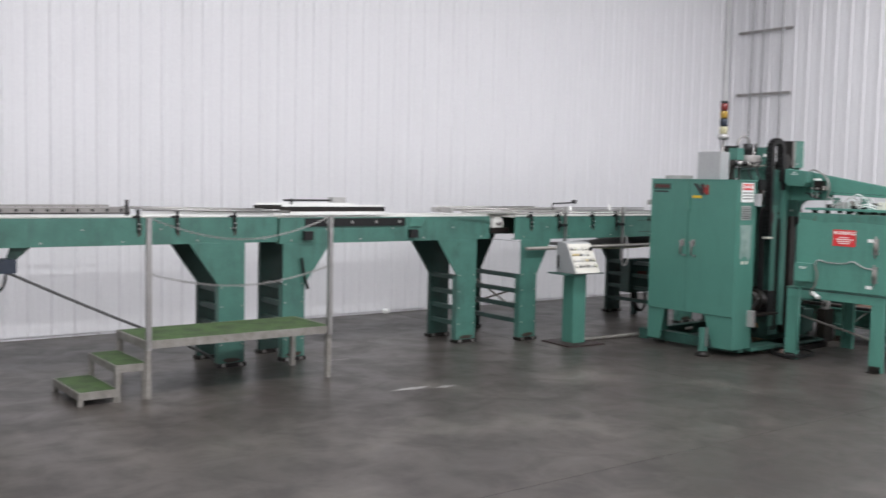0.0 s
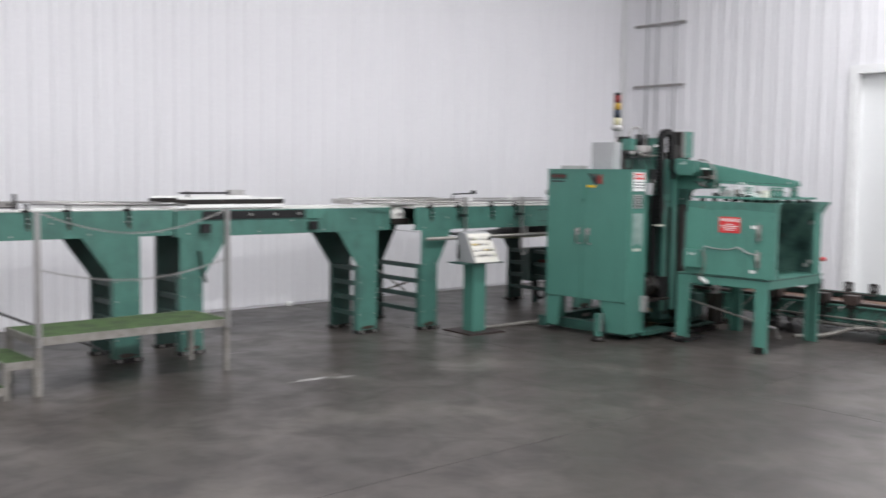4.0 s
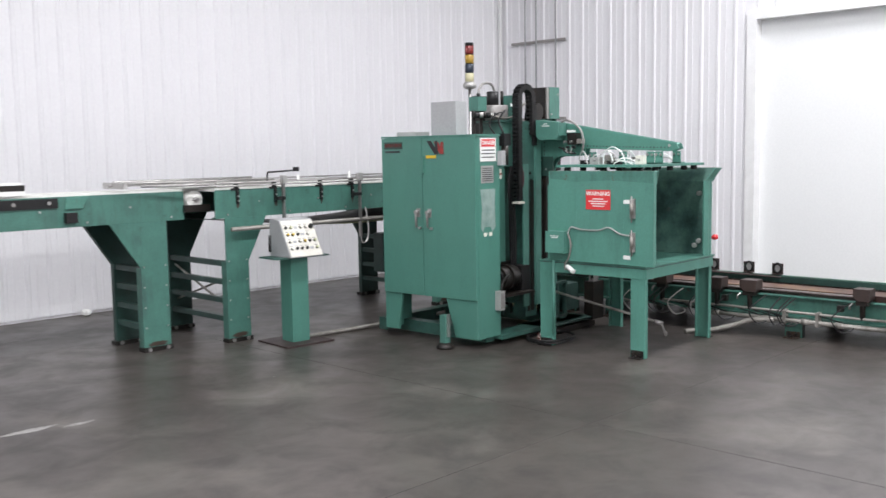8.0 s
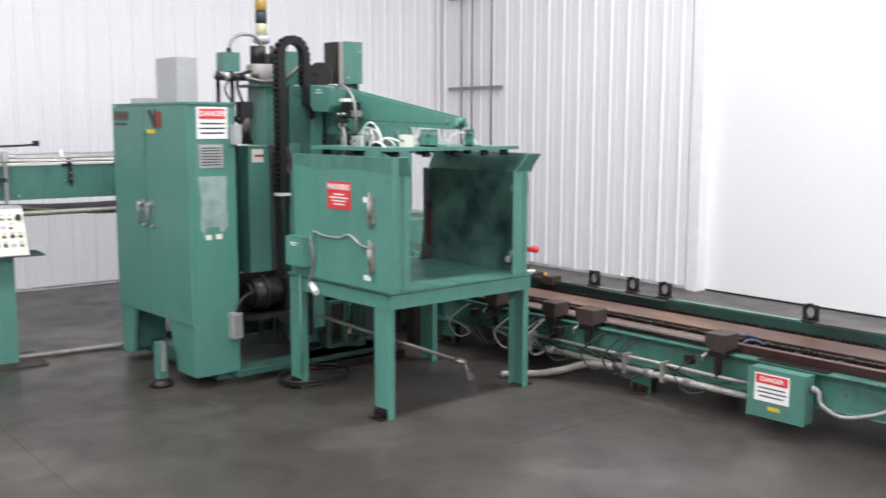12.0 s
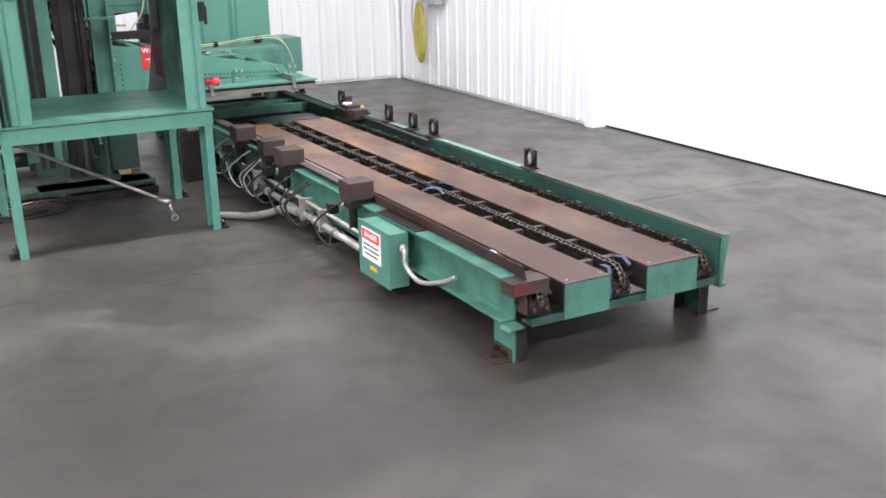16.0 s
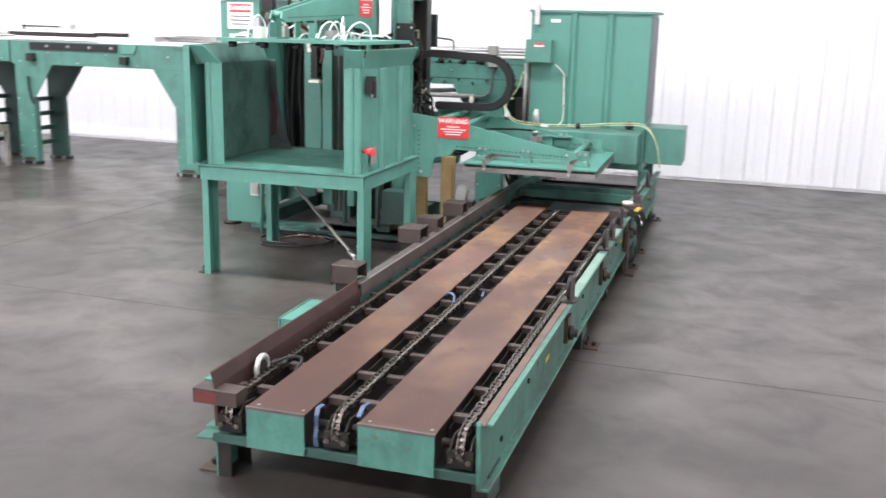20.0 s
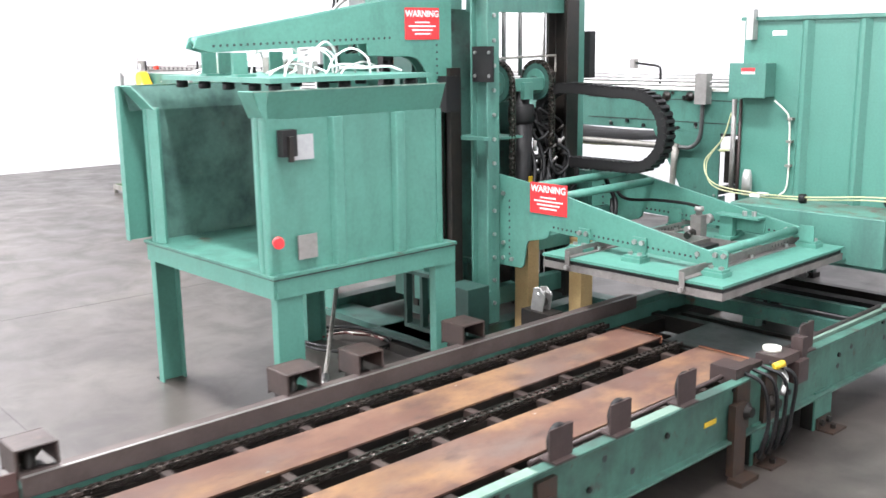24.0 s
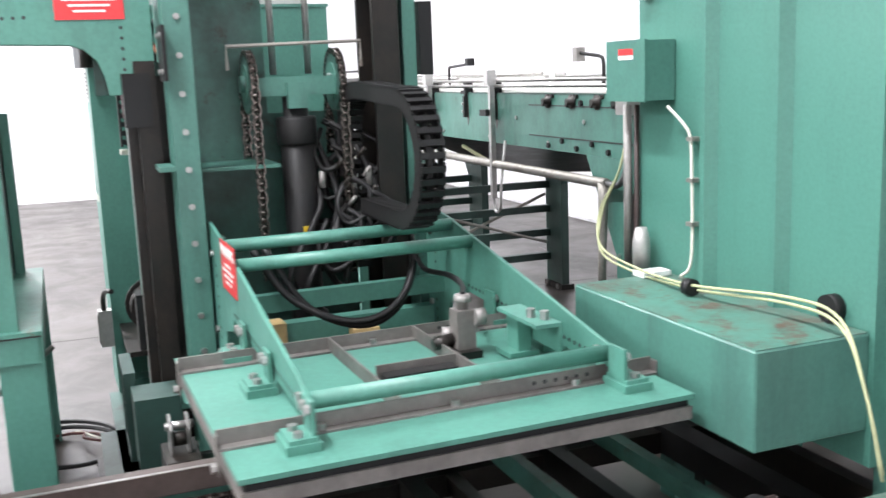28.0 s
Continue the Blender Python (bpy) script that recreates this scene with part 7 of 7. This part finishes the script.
    pbox("box_lid", (-0.666, -0.66, 0.925, 1.255, 0.085, 0.35), GREEN, jb, bev=0.002)
    dg = sign("danger_label", pose(-0.6665, 1.11, 0.25, 90, 0, -90), 0.2, 0.15, WHITE, ((-0.02, 0.8), (-0.17, 0.85), (-0.32, 0.7)), "", INK, "", jb)
    part("header", box(B(), -0.092, 0.092, 0.02, 0.068, 0.003, 0.0045), RED, dg)
    words("title", "DANGER", 0.034, pose(0, 0.044, 0.005), WHITE, dg)
    pbox("yellow_tag", (-0.6685, -0.666, 1.06, 1.13, 0.13, 0.15), YELLOW, jb)
    part("conduit", tube(B(), curve([(-0.6, 0.93, 0.28), (-0.61, 0.88, 0.27), (-0.615, 0.86, 0.21), (-0.6, 0.76, 0.165), (-0.57, 0.62, 0.2), (-0.54, 0.54, 0.24)]), 0.011, 8), DULL, o, "grey flexible conduit")
    part("gland", cyl(B(), (-0.6, 0.93, 0.28), (-0.605, 0.89, 0.275), 0.017, 10), DULL, o)
    for z, x, ya, yb, pr in ((0.23, -0.6, 1.25, 3.3, 0.011), (0.16, -0.61, 1.25, 2.85, 0.02)):
        part("pipe", cyl(B(), (x, ya, z), (x, yb, z), pr, 10), GALV, o, "grey steel conduit pipe")
    for y in (1.62, 1.9, 2.7):
        part("pipe_coupling", cyl(B(), (-0.61, y, 0.16), (-0.61, y + 0.07, 0.16), 0.026, 10), GALV, o)
        part("pipe_clamp", box(B(), -0.64, -0.565, y + 0.2, y + 0.225, 0.13, 0.25), GALV, o, bev=0.003)
    # fittings on the outer side of the right rail
    for y, z0, z1 in ((1.48, 0.2, 0.32), (2.56, 0.2, 0.34), (3.66, 0.18, 0.38), (3.86, 0.14, 0.38)):
        f = pbox("side_plate", (0.492, 0.51, y, y + 0.09, z0, z1), FOOTD, o, "dark oily fitting plate", bev=0.004)
        part("shaft_end", tube(B(), ((0.505, y + 0.045, (z0 + z1) / 2 - 0.02), (0.53, y + 0.045, (z0 + z1) / 2 - 0.02), (0.532, y + 0.045, (z0 + z1) / 2 - 0.02), (0.55, y + 0.045, (z0 + z1) / 2 - 0.02)), (0.034, 0.034, 0.02, 0.02), 14), GREASE, f)
    for k in range(4):
        y = 3.72 + 0.06 * k
        part("hanging_cable", tube(B(), curve([(0.5, y, 0.4), (0.56 + 0.01 * k, y + 0.03, 0.36), (0.575, y + 0.06, 0.22), (0.56, y + 0.05, 0.1), (0.53, y + 0.08, 0.05), (0.5, y + 0.2, 0.09)]), 0.008, 6), BLACK, o, "black cable hanging from the rail")
    part("hanging_cable", tube(B(), curve([(0.5, 2.5, 0.16), (0.45, 2.6, 0.06), (0.4, 2.75, 0.015), (0.46, 2.9, 0.015), (0.5, 2.86, 0.07), (0.49, 2.8, 0.16)]), 0.009, 6), CONDUIT, o, "dark hose loop under the rail")
    part("hanging_bracket", box(box(B(), 0.5, 0.53, 3.62, 3.7, 0.02, 0.3), 0.52, 0.58, 3.6, 3.72, 0.0, 0.02), FOOTD, o, "dark hanging bracket", bev=0.005)
    part("air_fitting", tube(B(), curve([(0.53, 3.93, 0.37), (0.57, 3.9, 0.35), (0.58, 3.86, 0.3)]), 0.012, 8), STEEL, o, "bright hose fitting")
    part("floor_pipe", tube(B(), curve([(-0.95, 2.86, 0.025), (-0.84, 2.8, 0.025), (-0.74, 2.7, 0.03), (-0.67, 2.56, 0.07), (-0.63, 2.4, 0.13), (-0.62, 2.2, 0.15)]), 0.023, 10), GALV, o, "grey flexible pipe on the floor")
    rng = random.Random(3)
    for k in range(14):
        y = 1.55 + rng.uniform(0, 2.0)
        r = rng.uniform(0.05, 0.12)
        part("air_hose", tube(B(), curve([(-0.6, y, 0.35), (-0.66, y + r * 0.5, 0.3), (-0.72, y + r, 0.22), (-0.68, y + r * 0.4, 0.12), (-0.62, y - r * 0.3, 0.16), (-0.6, y + 0.25, 0.22)]), 0.0055, 6), (BLACK, BLACK, DULL)[k % 3], o, "loose air hose")
    for y in (1.62, 2.62, 3.42):
        part("valve", box(B(), -0.66, -0.61, y, y + 0.045, 0.28, 0.33), GREASE, o, "dark air valve", bev=0.004)
    return o


RUNGS = 15
pallet_line()


# ---- enclosure at the end of the line ----
def enclosure():
    o = thing("end_enclosure", 10.29, 7.45, 0, 1.6, "large green sheet-steel enclosure with standing seams", "enclosure")
    pbox("body", (0.0, 0.985, 0.0, 0.62, 0.45, 1.72), GREENB, o, bev=0.006)
    pbox("top_rim", (-0.02, 1.02, -0.02, 0.64, 1.72, 1.74), GREEN, o)
    for x in (0.36, 0.66):
        part("seam", prism(B(), [(x - 0.035, 0.0), (x - 0.01, -0.03), (x + 0.01, -0.03), (x + 0.035, 0.0)], "z", 0.55, 1.715), GREENB, o)
    pbox("dark_side", (0.985, 0.99, 0.03, 0.6, 0.85, 1.7), BLUEG, o, "dark blue-black side panel")
    pbox("left_return", (-0.006, 0.0, 0.0, 0.3, 0.45, 1.72), GREEN, o)
    for x in (0.04, 0.95):
        for y in (0.05, 0.5):
            pbox("leg", (x, x + 0.08, y, y + 0.08, 0, 0.45), GREEN, o)
    for z in (0.95, 1.08, 1.2):
        pbox("conduit_clip", (0.285, 0.315, -0.03, 0.0, z, z + 0.012), GALV, o)
    cv = part("drive_cover", prism(B(), [(-0.33, 0.78), (0.0, 0.78), (0.0, 0.54), (-0.33, 0.54)], "x", 0.15, 0.97), GREEN, o, "worn green drive cover", bev=0.004)
    pbox("cover_top", (0.154, 0.966, -0.326, -0.003, 0.78, 0.783), COVERM, cv, "rust-stained cover top")
    ob = part("outlet_box", box(B(), 0.99, 1.3, 0.1, 0.5, 0.5, 0.8), GREEN, o, bev=0.004)
    jb = pbox("junction_box", (-0.02, 0.19, -0.105, -0.004, 1.318, 1.495), GREEN, o, "green junction box", bev=0.004)
    pbox("box_lid", (-0.023, 0.193, -0.111, -0.105, 1.315, 1.498), GREEN, jb, bev=0.002)
    pbox("tag", (0.05, 0.13, -0.1125, -0.111, 1.44, 1.452), WHITE, jb)
    pbox("tag", (0.05, 0.13, -0.1125, -0.111, 1.454, 1.472), RED, jb, "red and white label")
    sn = pbox("limit_switch", (0.03, 0.07, -0.05, 0.0, 1.62, 1.78), ALU, o, "grey limit switch")
    pbox("tag", (0.16, 0.24, -0.003, 0.0, 1.64, 1.665), WHITE, o)
    part("conduit", tube(B(), curve([(0.22, -0.05, 1.3), (0.27, -0.03, 1.25), (0.29, -0.02, 1.21), (0.3, -0.02, 1.1), (0.3, -0.02, 0.85), (0.26, -0.03, 0.79)]), 0.005, 8), CARD, o, "thin pale conduit")
    part("conduit", cyl(B(), (-0.03, -0.03, 0.78), (-0.03, -0.03, 1.3), 0.014, 8), DULL, o)
    part("conduit", cyl(B(), (0.0, -0.015, 0.5), (0.0, -0.015, 1.3), 0.009, 8), BROWN, o)
    # dark boxes added to darken the gap beside the enclosure
    pbox("dark_bracket", (-0.12, -0.006, 0.04, 0.12, 0.82, 1.0), GREASE, o, "small dark box added beside the enclosure", bev=0.004)
    pbox("dark_bracket", (-0.075, -0.006, 0.04, 0.09, 1.0, 1.07), GREASE, o, "small dark box added beside the enclosure", bev=0.004)
    part("plug", tube(B(), ((0.08, -0.05, 0.78), (0.08, -0.05, 0.88), (0.08, -0.05, 0.92)), (0.028, 0.028, 0.018), 10), ALU, o)
    pbox("tag", (0.14, 0.2, -0.12, -0.02, 0.785, 0.8), WHITE, o)
    part("knob", cyl(B(), (0.86, -0.03, 0.82), (0.86, 0.0, 0.82), 0.035, 14), BLACK, o)
    for k in range(2):
        dz = 0.016 * k
        part("yellow_cable", tube(B(), curve([(-0.06, -0.01, 1.22), (-0.1, -0.02, 1.08), (-0.19 - 0.015 * k, -0.03, 0.94), (-0.12, -0.08, 0.82 + dz), (0.1, -0.1, 0.79 + dz), (0.45, -0.12 - 0.02 * k, 0.8 + dz), (0.8, -0.1, 0.83 + dz), (1.0, -0.12, 0.82 + dz), (1.1, -0.14, 0.7), (1.14, -0.12, 0.5 + dz)]), 0.0042, 7), YELC, o, "pale yellow cable")
    part("cable_tie", tube(B(), ((0.44, -0.135, 0.808), (0.47, -0.135, 0.81)), 0.024, 10), BLACK, o, "black cable tie")
    return o


enclosure()


# ---- things on the side wall ----
def wall_rack(x, y, z, w, label):
    o = thing("wall_bracket", XW, y, z, 0, label, "bracket", "wall brackets")
    pbox("strut", (-0.04, -0.02, 0, w, -0.02, 0.02), DULL, o)
    for yy in (0.06, w - 0.06):
        pbox("standoff", (-0.02, 0.02, yy - 0.015, yy + 0.015, -0.02, 0.02), STEEL, o)
    return o


for zz in (2.06, 3.16, 4.15):
    wall_rack(XW, 8.9, zz, 0.98, "grey steel strut bracket fixed to the white wall")
cd = thing("wall_conduit", XW - 0.06, 9.3, 0, 0, "thin grey conduits rising up the side wall", "conduit")
for yy in (-0.25, 0.1, 0.3):
    part("pipe", cyl(B(), (0, yy, 1.2), (0, yy, ZC), 0.013, 8), GREYP, cd, "grey conduit pipe")


def hose_station():
    o = thing("switch_station", XW - 0.02, 9.13, 0, 0, "grey switch boxes with a coiled yellow cable on the wall", "switch box")
    pbox("back_board", (-0.02, 0.02, -0.3, 0.34, 0.95, 1.36), GREYP, o)
    for y, z in ((-0.2, 1.18), (0.0, 1.2), (0.18, 1.16), (-0.18, 1.02), (0.05, 1.02)):
        b = pbox("switch_box", (-0.12, -0.02, y - 0.07, y + 0.07, z - 0.08, z + 0.12), GREYP, o, "grey switch box", bev=0.006)
        pbox("lever", (-0.14, -0.12, y - 0.01, y + 0.01, z, z + 0.07), RED if y == 0.18 else BLACK, b)
    for k in range(9):
        r = 0.035 + 0.01 * k
        part("cable_coil", tube(B(), [(-0.07 - 0.006 * (k % 4), 0.2 + (r - 0.012 * (k % 3)) * 1.5 * math.cos(a * math.pi / 12) * (0.9 - 0.15 * math.sin(a * math.pi / 12)), 0.6 + 0.012 * (k % 4) + (0.31 + 0.012 * (k % 3)) * math.sin(a * math.pi / 12)) for a in range(24)], 0.01, 6, True), YCOIL, o, "yellow coiled cable")
    part("air_hose", tube(B(), curve([(-0.05, 0.42, 1.0), (-0.06, 0.44, 0.75), (-0.06, 0.38, 0.5), (-0.06, 0.3, 0.36), (-0.06, 0.25, 0.36)]), 0.006, 6), GALV, o)
    return o


hose_station()
ws = thing("wall_outlet", 1.36, YW - 0.03, 0.75, 0, "small white socket box on the ribbed wall", "outlet")
pbox("plate", (-0.035, 0.035, 0, 0.02, -0.06, 0.06), WHITE, ws)
pbox("socket", (-0.02, 0.02, -0.006, 0.0, -0.035, 0.035), CARD, ws)


# ---- stack light ----
def stack_light():
    o = thing("stack_light", 9.385, 6.81, 0, 0, "signal light with red, amber, blue and pale yellow tiers", "signal light")
    part("pole", cyl(B(), (0, 0, 0.14), (0, 0, 2.23), 0.014, 10), STEEL, o)
    part("base", tube(B(), ((0, 0, 2.2), (0, 0, 2.215), (0, 0, 2.25), (0, 0, 2.27)), (0.03, 0.062, 0.062, 0.04), 20), ALU, o, "pale metal base")
    zz = 2.27
    for m, lab in ((PALEY, "pale yellow tier"), (BLUEG, "dark blue tier"), (AMBER, "amber tier"), (DRED, "dark red tier")):
        part("tier", tube(B(), ((0, 0, zz), (0, 0, zz + 0.006), (0, 0, zz + 0.074), (0, 0, zz + 0.08)), (0.036, 0.042, 0.042, 0.036), 18), m, o, lab)
        zz += 0.085
        part("ring", cyl(B(), (0, 0, zz - 0.006), (0, 0, zz), 0.04, 18), BLACK, o)
    part("cap", cyl(B(), (0, 0, zz), (0, 0, zz + 0.022), 0.041, 18), BLACK, o)


stack_light()

# ---- loose things on the floor ----
co = thing("cable_coil", 9.05, 5.6, 0, 25, "dark coiled cable with red wire ends under the box stand", "cable")
part("coil", tube(B(), [((0.25 + 0.004 * a / 9) * math.cos(a * math.pi / 18), 0.2 * math.sin(a * math.pi / 18), 0.012 + 0.0006 * a) for a in range(64)], 0.009, 6), BLACK, co)
for k, m in enumerate((REDD, CARD, REDD)):
    part("wire_end", tube(B(), curve([(-0.16, 0.02 + 0.02 * k, 0.02), (-0.08, 0.1 - 0.01 * k, 0.035), (0.02, 0.06 + 0.03 * k, 0.045), (0.1, 0.12, 0.03), (0.18, 0.1 + 0.02 * k, 0.02)]), 0.006, 6), m, co, "loose wire end")
br = thing("pull_rod", 9.25, 5.45, 0, 0, "thin steel rod leaning from the tower to the floor", "rod")
part("rod", cyl(B(), (-0.21, 0.13, 0.43), (0.52, -0.47, 0.12), 0.011, 8), GALV, br)
part("rod_clamp", tube(B(), ((0.48, -0.44, 0.135), (0.54, -0.485, 0.112)), 0.02, 8), STEEL, br)
part("rod_end", tube(B(), ((0.525, -0.475, 0.13), (0.535, -0.49, 0.09), (0.55, -0.51, 0.02)), 0.01, 8), STEEL, br)
part("rod_eye", tube(B(), [(0.55 + 0.018 * math.cos(k * math.pi / 6), -0.515, 0.024 + 0.018 * math.sin(k * math.pi / 6)) for k in range(12)], 0.006, 6, True), STEEL, br)
jk = thing("jack_stand", 8.22, 6.06, 0, 0, "short green jack stand on a dark foot", "jack")
part("foot", tube(B(), ((0, 0, 0), (0, 0, 0.02), (0, 0, 0.05)), (0.075, 0.075, 0.045), 12), GREASE, jk)
pbox("stem", (-0.03, 0.03, -0.03, 0.03, 0.05, 0.28), GREEN, jk)
pbox("screw", (-0.012, 0.012, -0.05, -0.03, 0.1, 0.29), STEEL, jk)
pp = thing("crumpled_paper", 7.06, 10.05, 0, 20, "small crumpled white paper on the floor by the wall", "paper")
bm = bmesh.new()
bmesh.ops.create_icosphere(bm, subdivisions=3, radius=0.05)
rng = random.Random(5)
for v in bm.verts:
    v.co *= rng.uniform(0.72, 1.1)
    v.co.z = (v.co.z + 0.045) * 0.75
    v.co.z = max(0.0, v.co.z)
part("wad", bm, WHITE, pp)
